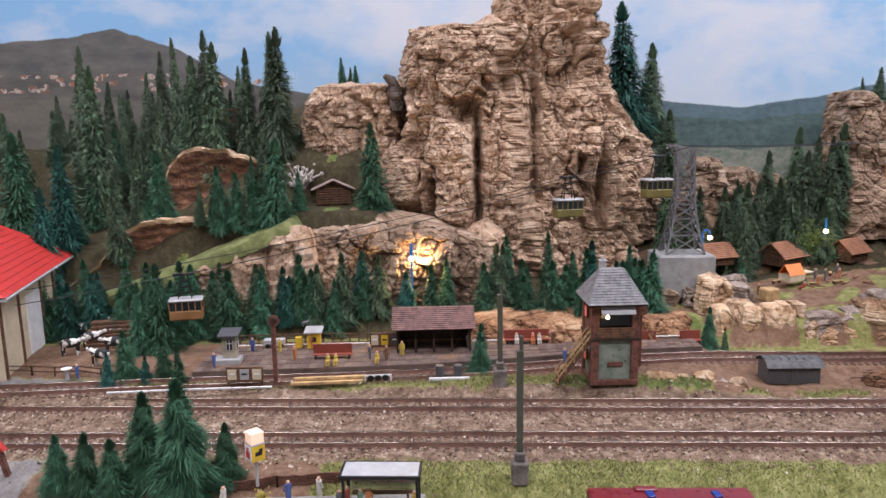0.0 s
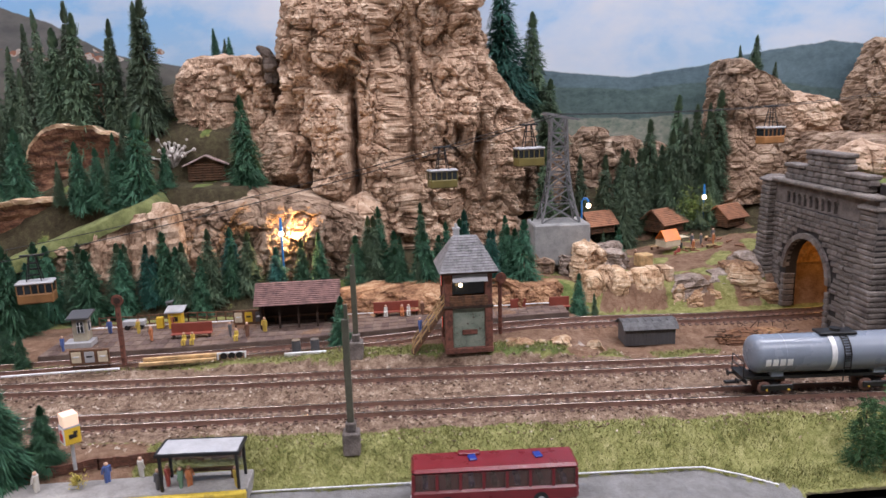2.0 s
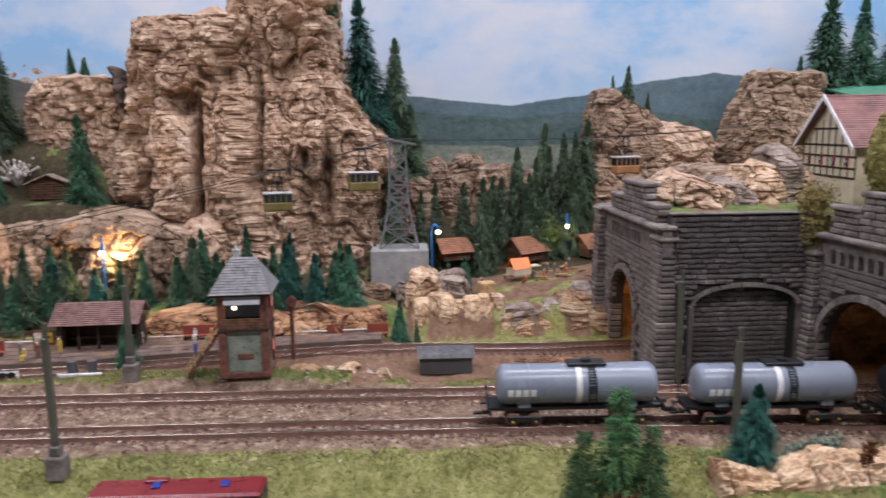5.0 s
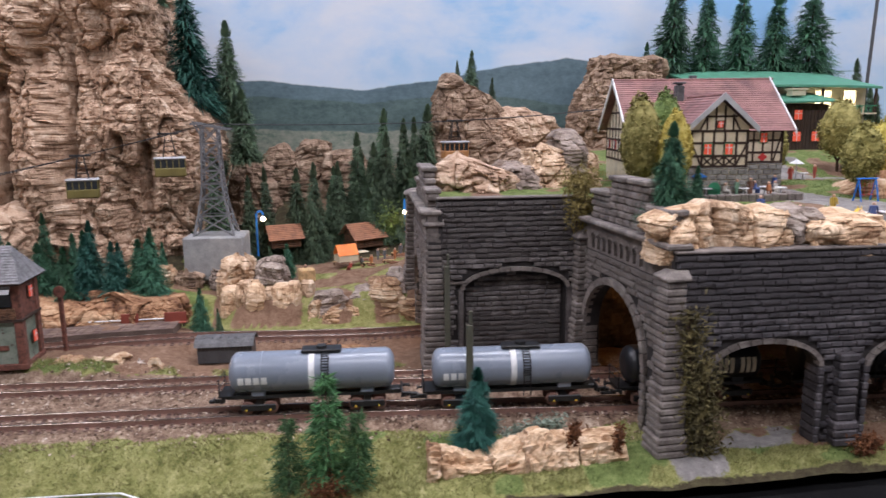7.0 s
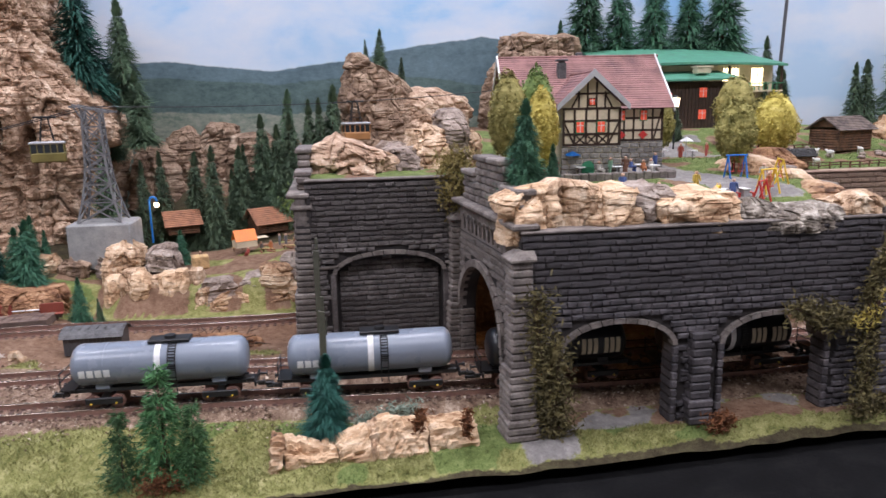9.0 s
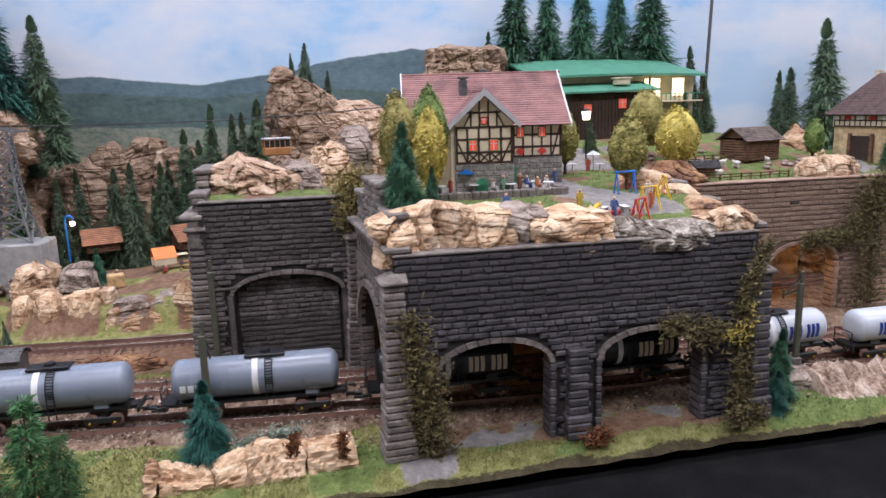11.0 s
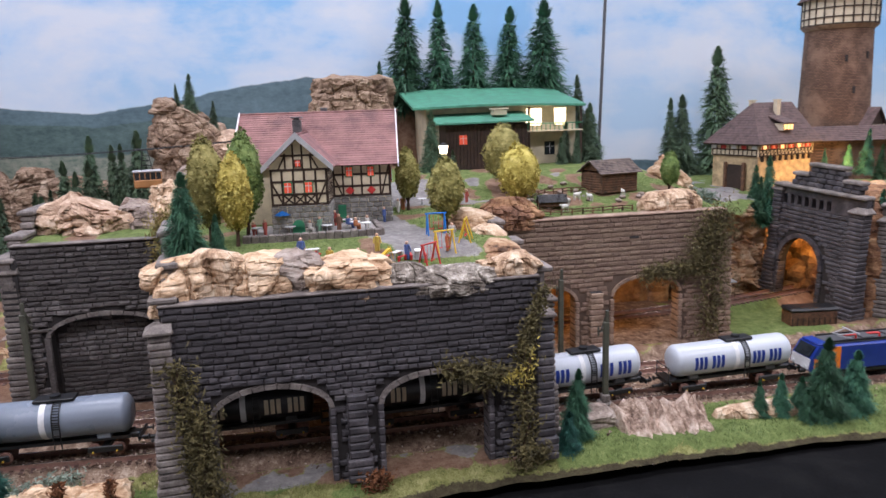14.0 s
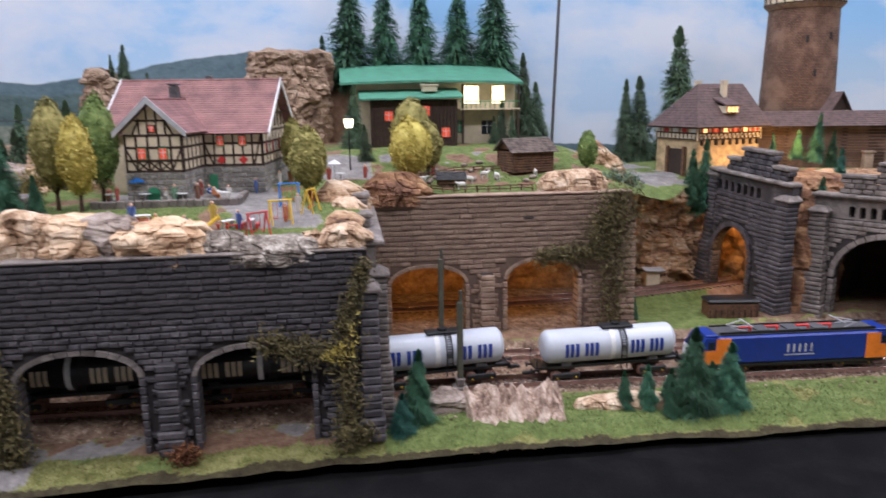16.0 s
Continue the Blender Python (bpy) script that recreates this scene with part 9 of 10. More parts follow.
# ---- lamps ----
def street_lamp():
    s = thing("street_lamp", "black model street lamp with a glowing lantern", "lamp", 1.112, 0.925, plateau_z(1.112, 0.925))
    part("post", Shape().tube((0, 0, 0), (0, 0, 0.056), 0.0010, n=8), P_BLACK, s)
    lan = part("lantern", Shape().tube((0, 0, 0.056), (0, 0, 0.067), 0.0046, 0.0064, 6), LIT_BULB, s)
    part("cap", Shape().tube((0, 0, 0.067), (0, 0, 0.071), 0.0070, 0.001, 6), P_BLACK, lan)


street_lamp()
bulb("lamp_light", 1.112, 0.908, 0.270, 0.022, (1.0, 0.75, 0.42))


def blue_lamp(x, y, z, h, watts, label, bend=0.0):
    s = thing("camp_lamp", label, "lamp", x, y, z)
    post = Shape().tube((0, 0, 0), (0, 0, h), 0.0013, n=8)
    if bend:
        post.pipe([(bend * (1 - math.cos(math.pi * i / 8)) / 2, 0, h + bend * 0.6 * math.sin(math.pi * i / 8)) for i in range(9)], 0.0016, 8)
    else:
        post.tube((0, 0, h - 0.004), (0, 0, h + 0.016), 0.0026, 0.0014, 10)
    part("post", post, P_BLUELAMP, s)
    part("bulb", Shape().ball(bend, -0.002, h - 0.005, 0.0036, n=12), LIT_BULB, s)
    bulb("lamp_light", x + bend + (0.014 if watts > 0.1 else 0.0), y + (0.012 if watts > 0.1 else -0.016), z + h - 0.008, watts, (1.0, 0.60, 0.26))


blue_lamp(-0.029, 0.945, 0.068, 0.065, 0.40, "blue lamp post with a glaring bulb before the rocks")
blue_lamp(0.399, 1.070, 0.076, 0.060, 0.010, "blue lamp post with a small bulb at the camp", 0.010)
blue_lamp(0.620, 1.148, 0.071, 0.060, 0.016, "blue lamp post with a small bulb by the cabins")

# ---- camp ----
tent = thing("tent", "orange and cream ridge tent at the camp", "tent", 0.528, 1.055, 0.068, 25)
part("roof", Shape().prism([(-0.016, -0.011, 0.009), (0.016, -0.011, 0.009), (0.016, 0, 0.024), (-0.016, 0, 0.024)], (0, 0.0006, 0.0004)), P_ORANGE, tent)
part("roof", Shape().prism([(-0.016, 0.011, 0.009), (0.016, 0.011, 0.009), (0.016, 0, 0.024), (-0.016, 0, 0.024)], (0, 0.0006, 0.0004)), P_ORANGE, tent)
part("wall", Shape().box(0, 0, 0, 0.030, 0.021, 0.0095), P_CREAM, tent)
part("awning", Shape().box(0.024, -0.004, 0.011, 0.016, 0.016, 0.0008), P_CREAM, tent)
solo("tent_box", Shape().box(0, 0, 0, 0.022, 0.018, 0.018, bevel=0.0015), P_PALEWOOD, "small cream box tent on the rocks", "tent", m=pose(0.474, 1.005, 0.050, 0, 0, 15))
for x, y, a in ((0.515, 1.075, 20), (0.56, 1.05, -15), (0.59, 1.045, 10), (0.60, 1.085, 60)):
    b = thing("camp_bench", "tiny pale wooden bench at the camp", "bench", x, y, ground_z(x, y), a, "camp benches")
    part("seat", Shape().box(0, 0, 0.0045, 0.016, 0.004, 0.001), P_PALEWOOD, b)
    for e in (-1, 1):
        part("leg", Shape().box(e * 0.006, 0, 0, 0.0012, 0.0036, 0.0045), P_WOOD, b)
random.seed(31)
for k in range(16):
    x, y = random.uniform(0.53, 0.63), random.uniform(1.03, 1.10)
    c = thing("camp_log", "small reddish brown log lying at the camp", "log", x, y, ground_z(x, y) + 0.0012, random.uniform(0, 180), "camp logs")
    part("stick", Shape().tube((-0.007, 0, 0), (0.007, 0, 0.0006), 0.0013, 0.0011, 7), P_COPPER, c)
ivy("warm lit shrub between the cabins", [((0.59, 1.15, 0.085), (0.60, 1.15, 0.12), 0.010)], LEAF_GREEN, 22, 500, 0.004)
WHITE_BARK = mat("whitish_bark", [(0.16, 0.14, 0.12), (0.50, 0.46, 0.42), (0.74, 0.70, 0.66)], 90, 400, 0.9, 0.7)
wt = thing("dead_tree", "whitish gnarled dead bush beside the cliff hut", "bush", -0.206, 1.095, 0.200)
rnd = random.Random(6)
for k in range(44):
    a, e = rnd.random() * math.tau, rnd.uniform(0.1, 1.4)
    p = Vector((0, 0, rnd.uniform(0.0, 0.018)))
    q = p + Vector((math.cos(a) * math.cos(e), math.sin(a) * math.cos(e), math.sin(e))) * rnd.uniform(0.014, 0.040)
    part("branch", Shape().tube(p, q, 0.0022, 0.0010, 6).ball(*q, 0.0030, n=6), WHITE_BARK, wt)
lookout = thing("hunting_stand", "small brown wooden lookout on the hillside", "lookout", -0.324, 1.15, 0.278)
for sx in (-1, 1):
    for sy in (-1, 1):
        part("leg", Shape().bar((sx * 0.012, sy * 0.010, -0.01), (sx * 0.009, sy * 0.008, 0.052), 0.0022), P_WOOD, lookout)
    part("brace", Shape().bar((sx * 0.012, -0.010, 0.0), (-sx * 0.009, -0.008, 0.045), 0.0015), P_WOOD, lookout)
part("platform", Shape().box(0, 0, 0.036, 0.024, 0.020, 0.002), P_WOOD, lookout)
part("roof", Shape().box(0, 0, 0.052, 0.028, 0.024, 0.002), P_WOOD, lookout)


# ---- cable car ----
def lattice_pylon():
    p = thing("cable_car_pylon", "grey steel lattice pylon standing on a concrete block", "pylon", 0.352, 1.020, 0.003)
    part("block", Shape().box(0, 0.0, 0.055, 0.080, 0.060, 0.060, bevel=0.002), CONCRETE, p)
    keys = [(0.115, 0.027), (0.15, 0.0185), (0.185, 0.0135), (0.262, 0.0105)]
    levels = [0.115, 0.142, 0.165, 0.185, 0.203, 0.221, 0.24, 0.262]
    w = [curve_at(keys, z) for z in levels]
    for i in range(len(levels) - 1):
        for a in range(4):
            c0 = [(-1, -1), (1, -1), (1, 1), (-1, 1)][a]
            c1 = [(-1, -1), (1, -1), (1, 1), (-1, 1)][(a + 1) % 4]
            P = lambda c, k: (c[0] * w[k], c[1] * w[k] * 0.75, levels[k])
            part("leg", Shape().bar(P(c0, i), P(c0, i + 1), 0.0024), P_LATTICE, p)
            part("brace", Shape().bar(P(c0, i), P(c1, i + 1), 0.0016), P_LATTICE, p)
            part("brace", Shape().bar(P(c1, i), P(c0, i + 1), 0.0016), P_LATTICE, p)
            part("strut", Shape().bar(P(c0, i + 1), P(c1, i + 1), 0.0016), P_LATTICE, p)
    for y in (-0.010, 0.010):
        part("head_beam", Shape().bar((-0.020, y, 0.268), (0.026, y * 1.6, 0.258), 0.0028).bar((-0.020, y, 0.268), (-0.010, y, 0.250), 0.002), P_LATTICE, p)
    part("cross_arm", Shape().bar((-0.020, -0.020, 0.266), (-0.020, 0.020, 0.266), 0.0024), P_LATTICE, p)
    part("cross_arm", Shape().bar((0.024, -0.024, 0.259), (0.024, 0.024, 0.259), 0.0024), P_LATTICE, p)


lattice_pylon()
CABLES = []
for off in (-0.021, 0.021):
    low, top, far = Vector((-0.62, 0.80 + off, 0.088 + 0.6 * max(0.0, off))), Vector((0.352, 1.020 + off, 0.269)), Vector((1.02, 1.20 + off, 0.292))
    CABLES.append((low, top, far))
    c = thing("cable", "thin black cable of the cable car", "cable", group="cables")
    for a, b, sag in ((low, top, 0.02), (top, far, 0.012)):
        line = [a.lerp(b, i / 24) - Vector((0, 0, sag * 4 * (i / 24) * (1 - i / 24))) for i in range(25)]
        sh = Shape().pipe(line, 0.00055, 5)
        part("wire", sh, P_BLACK, c)


def on_cable(k, x):
    low, top, far = CABLES[k]
    a, b, sag = (low, top, 0.02) if x < top.x else (top, far, 0.012)
    f = (x - a.x) / (b.x - a.x)
    p = a.lerp(b, f)
    p.z -= sag * 4 * f * (1 - f)
    return p


def gondola(k, x, body, label):
    p = on_cable(k, x)
    g = thing("cable_car", label, "cable car", p.x, p.y, p.z, 13, "cable cars")
    g.scale = (0.88, 0.88, 0.88)
    part("trolley", Shape().box(0, 0, -0.001, 0.030, 0.003, 0.0028, bevel=0.0006), P_BLACK, g)
    hang = Shape()
    for s in (-1, 1):
        for e in (-1, 1):
            hang.bar((s * 0.004, e * 0.002, -0.001), (s * 0.009, e * 0.006, -0.034), 0.0012)
        for z in (-0.010, -0.018, -0.026):
            hang.bar((-0.004 + z * 0.15, s * 0.003, z), (0.004 - z * 0.15, s * 0.003, z), 0.0009)
    part("hanger", hang, P_BLACK, g)
    cab = part("cabin", Shape().box(0, 0, -0.063, 0.044, 0.022, 0.0135, bevel=0.0016), body, g)
    part("roof", Shape().box(0, 0, -0.0375, 0.046, 0.024, 0.0038, bevel=0.0016), P_GREY, g)
    for i in range(6):
        xx = -0.0212 + i * 0.0085
        for s in (-1, 1):
            part("window_post", Shape().box(xx, s * 0.0103, -0.050, 0.0013, 0.0013, 0.0128), body, cab)
    part("glazing", Shape().box(0, 0, -0.0495, 0.0415, 0.0195, 0.0120), GLASS_DARK, cab)


OLIVE_CABIN = paint("olive_cabin", (0.165, 0.135, 0.038), 0.5)
gondola(0, -0.30, paint("tan_cabin", (0.26, 0.13, 0.05), 0.5), "brown cable car hanging over the firs")
gondola(1, 0.187, OLIVE_CABIN, "grey-roofed yellow cable car before the cliff")
gondola(0, 0.305, OLIVE_CABIN, "yellow-green cable car hanging by the pylon")
gondola(0, 0.695, paint("brown_cabin", (0.36, 0.17, 0.06), 0.5), "brown cable car hanging near the rear crag")


# ---- overhead line masts ----
def mast(x, y, z, h, foot, label, arm=0.0, lean=0.0):
    m = thing("overhead_mast", label, "mast", x, y, z, 0, "overhead line masts")
    if foot:
        part("foot", Shape().box(0, 0, -0.004, 0.014, 0.014, 0.020, bevel=0.0012).box(0, 0, 0.016, 0.0085, 0.0085, 0.008, bevel=0.001), STONE_TRIM, m)
    part("pole", Shape().box(0, 0, 0, 0.0056, 0.0046, h, bevel=0.0007), P_MAST, m)
    part("pole_cap", Shape().box(0.001, 0, h, 0.0030, 0.003, 0.012, bevel=0.0005), P_MAST, m)
    if arm:
        part("arm", Shape().bar((0, 0, h - 0.006), (arm * 0.2, arm, h - 0.022), 0.0018).bar((0, 0, h + 0.008), (arm * 0.25, arm * 0.9, h - 0.018), 0.0012).bar((arm * 0.2, arm, h - 0.026), (arm * 0.2, arm, h - 0.016), 0.0016), P_MAST, m)


mast(0.083, 0.568, 0.012, 0.112, True, "olive-grey catenary mast on a concrete foot in the grass")
mast(0.077, 0.742, 0.030, 0.098, True, "olive-grey catenary mast beside the branch line")
mast(0.646, 0.594, 0.0, 0.100, False, "olive-grey catenary mast beside the tank wagon", 0.014)
mast(0.640, 0.712, 0.014, 0.113, False, "olive-grey catenary mast before the blind arch", 0.016)
mast(1.208, 0.604, 0.0, 0.100, True, "olive-grey catenary mast beside the silver wagon", 0.034)
mast(1.206, 0.725, 0.012, 0.104, False, "olive-grey catenary mast before the valley wall", 0.03)
sig = thing("signal_post", "dark brown station signal with a round disc", "signal", -0.166, 0.745, 0.030)
part("post", Shape().box(0, 0, 0, 0.0045, 0.004, 0.073, bevel=0.0006), P_BRICK, sig)
part("disc", Shape().tube((0.002, -0.003, 0.071), (0.002, -0.0045, 0.071), 0.0062, n=16), P_BRICK, sig)
part("disc_ring", Shape().tube((0.002, -0.0044, 0.071), (0.002, -0.0052, 0.071), 0.0034, n=12), P_TIMBER, sig)
sig = thing("signal_post", "dark brown post with a round disc by the signal box", "signal", 0.236, 0.785, 0.032)
part("post", Shape().box(0, 0, 0, 0.0042, 0.004, 0.068, bevel=0.0006), P_BRICK, sig)
part("disc", Shape().tube((0.001, -0.003, 0.066), (0.001, -0.0045, 0.066), 0.006, n=16), P_BRICK, sig)
cr = thing("crossing_post", "red-brown crossing post with a red peaked cap", "post", -0.362, 0.575, 0.010)
part("post", Shape().bar((0.006, 0, 0), (0, 0, 0.028), 0.004), P_BRICK, cr)
part("cap", Shape().prism([(-0.006, -0.003, 0.026), (0.006, -0.003, 0.026), (0.0, -0.003, 0.034)], (0, 0.006, 0)), P_RED, cr)


# ---- signal box ----
def signal_box():
    h = thing("signal_box", "brick signal box with grey slate hip roof and outside stairs", "signal box", 0.195, 0.752, 0.031, 3)
    W, D = 0.050, 0.046
    for sx in (-1, 1):
        for sy in (-1, 1):
            part("corner_pier", Shape().box(sx * (W / 2 - 0.004), sy * (D / 2 - 0.004), 0, 0.008, 0.008, 0.096, bevel=0.0006), P_BRICK, h)
    part("lower_wall", Shape().box(0, 0, 0, W - 0.006, D - 0.006, 0.050), mat("flaking_green_plaster", [(0.10, 0.13, 0.10), (0.20, 0.24, 0.19), (0.28, 0.31, 0.25)], 60, 500, 0.9, 0.4, speck=(0.09, 0.06, 0.05)), h)
    part("brick_plinth", Shape().box(0, 0, 0, W + 0.001, D + 0.001, 0.006, bevel=0.0006), P_BRICK, h)
    part("brick_patch", Shape().box(0.001, -D / 2 + 0.0025, 0.020, 0.016, 0.002, 0.005, bevel=0.0005), P_BRICK, h, "patch of bare brick")
    part("floor_beam", Shape().box(0, 0, 0.049, W + 0.002, D + 0.002, 0.003, bevel=0.0005), P_TIMBER, h)
    for k in range(4):
        part("parapet_board", Shape().box(0, -D / 2 - 0.0005, 0.052 + k * 0.0028, W - 0.010, 0.0016, 0.0026, bevel=0.0003), P_WOOD, h)
    part("upper_wall", Shape().box(0, 0.010, 0.052, W - 0.008, D - 0.026, 0.044), P_WOOD, h)
    for s in (-1, 1):
        part("side_wall", Shape().box(s * (W / 2 - 0.003), 0.0, 0.052, 0.003, D - 0.010, 0.044), P_BRICK, h)
        for z in (0.028, 0.075):
            window(h, Matrix.Translation((s * (W / 2 + 0.0005), 0.002, z)) @ pose(0, 0, 0, 0, 0, 90 * s), 0.008, 0.011, LIT_RED, P_TIMBER)
    part("front_glass", Shape().box(0, -D / 2 + 0.004, 0.0635, W - 0.014, 0.0008, 0.014), GLASS_DARK, h)
    part("lit_lamp", Shape().ball(-0.008, -D / 2 + 0.0025, 0.0735, 0.0022, n=10), LIT_BULB, h)
    part("awning", Shape().prism([(-W / 2 + 0.008, -D / 2 - 0.008, 0.079), (W / 2 - 0.006, -D / 2 - 0.008, 0.079), (W / 2 - 0.006, -D / 2 + 0.002, 0.0925), (-W / 2 + 0.008, -D / 2 + 0.002, 0.0925)], (0, 0.0006, 0.0012)), P_GREY, h, "pale sun awning")
    ex, ey, z, rx, R = W / 2 + 0.005, D / 2 + 0.009, 0.089, 0.012, 0.122
    for e0, e1, r0, r1 in (((-ex, -ey, z), (ex, -ey, z), (-rx, 0, R), (rx, 0, R)), ((-ex, ey, z), (ex, ey, z), (-rx, 0, R), (rx, 0, R)),
                           ((-ex, -ey, z), (-ex, ey, z), (-rx, 0, R), (-rx, 0, R)), ((ex, -ey, z), (ex, ey, z), (rx, 0, R), (rx, 0, R))):
        tiled_slope(h, e0, e1, r0, r1, 14, P_SLATE_PALE, 0.0013, "roof_strip")
    part("eave_board", Shape().box(0, 0, z - 0.002, 2 * ex - 0.002, 2 * ey - 0.002, 0.002), P_TIMBER, h)
    ch = part("chimney", Shape().box(-0.008, 0.006, 0.112, 0.0065, 0.0065, 0.016, bevel=0.0005), P_GREY, h)
    part("chimney_cap", Shape().box(-0.008, 0.006, 0.128, 0.008, 0.008, 0.0014).tube((-0.008, 0.006, 0.1294), (-0.008, 0.006, 0.134), 0.0022, 0.0014, 8), P_GREY, ch)
    # stairs
    st = part("stair", Shape().prism([(-W / 2 - 0.036, -0.019, 0.002), (-W / 2 - 0.033, -0.019, 0.0), (-W / 2, -0.019, 0.045), (-W / 2, -0.019, 0.050)], (0, 0.0012, 0))
              .prism([(-W / 2 - 0.036, -0.007, 0.002), (-W / 2 - 0.033, -0.007, 0.0), (-W / 2, -0.007, 0.045), (-W / 2, -0.007, 0.050)], (0, 0.0012, 0)), P_WOOD, h)
    for k in range(12):
        f = k / 12
        part("step", Shape().box(-W / 2 - 0.034 + 0.035 * f, -0.0125, 0.002 + 0.046 * f, 0.004, 0.012, 0.001), P_WOOD, st)
    for y in (-0.019, -0.007):
        for o in (0.006, 0.012):
            part("handrail", Shape().bar((-W / 2 - 0.034, y, 0.002 + o), (-W / 2, y, 0.048 + o), 0.0011), P_PALEWOOD, st)
        for k in range(5):
            f = k / 4
            part("baluster", Shape().bar((-W / 2 - 0.034 + 0.034 * f, y, 0.002 + 0.046 * f), (-W / 2 - 0.034 + 0.034 * f, y, 0.015 + 0.046 * f), 0.0011), P_PALEWOOD, st)


signal_box()
bulb("signal_box_lamp", 0.186, 0.724, 0.103, 0.0012, (1.0, 0.65, 0.25), 0.002)


# ---- platform and its furniture ----
n = 60
front_line = [(-0.27 + 0.60 * i / n, curve_at(TRACK_3, -0.27 + 0.60 * i / n) + 0.022) for i in range(n + 1)]
back_line = [(x, 0.862 + 0.045 * (x + 0.27)) for x, _ in front_line]
pf = Shape().prism([(x, y, 0.0240) for x, y in front_line] + [(x, y, 0.0240) for x, y in reversed(back_line)], (0, 0, 0.0084))
PLAT = mat("brown_platform", [(0.09, 0.06, 0.048), (0.135, 0.095, 0.077), (0.18, 0.135, 0.11)], 40, 500, 0.9, 0.4)
platform = solo("platform", pf, PLAT, "long low brown paved station platform", "platform", kind="structure")
PAVER = mat("brown_paver", [(0.10, 0.062, 0.05), (0.15, 0.10, 0.08), (0.20, 0.145, 0.12)], 60, 500, 0.85, 0.4, vary=0.3)
for i in range(n):
    for j in range(5):
        corners = []
        for u, v in ((0.06, 0.06), (0.94, 0.06), (0.94, 0.94), (0.06, 0.94)):
            fx, fy = front_line[i][0] + 0.01 * u, front_line[i][1] + (front_line[i + 1][1] - front_line[i][1]) * u
            by = 0.862 + 0.045 * (fx + 0.27)
            corners.append((fx, fy + (by - fy) * (j + v) / 5, 0.0319))
        part("paver", Shape().prism(corners, (0, 0, 0.0010)), PAVER, platform)
edge = thing("platform_edge", "white painted rear platform edging", "edging")
for i in range(34):
    x = -0.24 + i * 0.0165
    if 0.095 < x < 0.16 or -0.05 < x < 0.045:
        continue
    part("edge_stone", Shape().box(x, 0.858 + 0.045 * (x + 0.27), 0.0355, 0.0160, 0.0014, 0.0016, rz=2.6, bevel=0.0005), P_WHITE, edge)
kerb = thing("platform_edge", "pale kerb along the grass by the branch line", "edging")
for i in range(12):
    x = -0.335 + i * 0.0145
    part("edge_stone", Shape().box(x, curve_at(TRACK_3, x) - 0.024, 0.0280, 0.014, 0.002, 0.0022, rz=5, bevel=0.0005), P_WHITE, kerb)


P_SHED = paint("mauve_brown_shingle", (0.20, 0.112, 0.10), 0.85, grain=0.3, scale=130, bump=0.4)


def shed():
    h = thing("platform_shed", "open station shelter with a purple-brown shingle roof", "shelter", 0.002, 0.853, 0.0325, 3)
    part("back_wall", Shape().box(0, 0.016, 0, 0.090, 0.002, 0.032), P_TIMBER, h)
    for s in (-1, 1):
        part("side_wall", Shape().box(s * 0.044, 0.006, 0, 0.002, 0.022, 0.032), P_TIMBER, h)
    for k in range(5):
        part("post", Shape().box(-0.044 + k * 0.022, -0.013, 0, 0.0022, 0.0022, 0.034), P_TIMBER, h)
        part("brace", Shape().bar((-0.044 + k * 0.022, -0.013, 0.024), (-0.036 + k * 0.022, -0.013, 0.033), 0.0016), P_TIMBER, h)
    part("bench", Shape().box(0, 0.009, 0.008, 0.078, 0.006, 0.0012).box(-0.03, 0.009, 0, 0.002, 0.005, 0.008).box(0.03, 0.009, 0, 0.002, 0.005, 0.008), P_WOOD, h)
    tiled_slope(h, (-0.050, -0.024, 0.031), (0.050, -0.024, 0.031), (-0.050, 0.006, 0.052), (0.050, 0.006, 0.052), 12, P_SHED, 0.0013, "roof_strip")
    tiled_slope(h, (-0.050, 0.024, 0.036), (0.050, 0.024, 0.036), (-0.050, 0.006, 0.052), (0.050, 0.006, 0.052), 6, P_SHED, 0.0013, "roof_strip")


shed()


def station_bench(x, y, z, rz, w, material, label):
    b = thing("station_bench", label, "bench", x, y, z, rz, "station benches")
    part("backrest", Shape().box(0, 0.004, 0.004, w, 0.0016, 0.013, bevel=0.0004), material, b)
    part("seat", Shape().box(0, 0, 0.0045, w, 0.007, 0.0012, bevel=0.0003), material, b)
    for e in (-1, 1):
        part("leg", Shape().box(e * (w / 2 - 0.003), 0, 0, 0.002, 0.006, 0.0045), P_TIMBER, b)


P_BENCH = paint("brick_red_bench", (0.24, 0.055, 0.035), 0.6)
station_bench(-0.117, 0.818, 0.0330, 3, 0.046, P_BENCH, "brick-red high-backed bench on the platform")
station_bench(0.118, 0.870, 0.0330, 3, 0.056, P_BENCH, "brick-red double bench behind the platform")
station_bench(0.325, 0.880, 0.0270, 5, 0.026, P_BENCH, "small brick-red bench beside the cutting")
station_bench(0.272, 0.878, 0.0270, 5, 0.020, P_BENCH, "small brick-red bench beside the cutting")


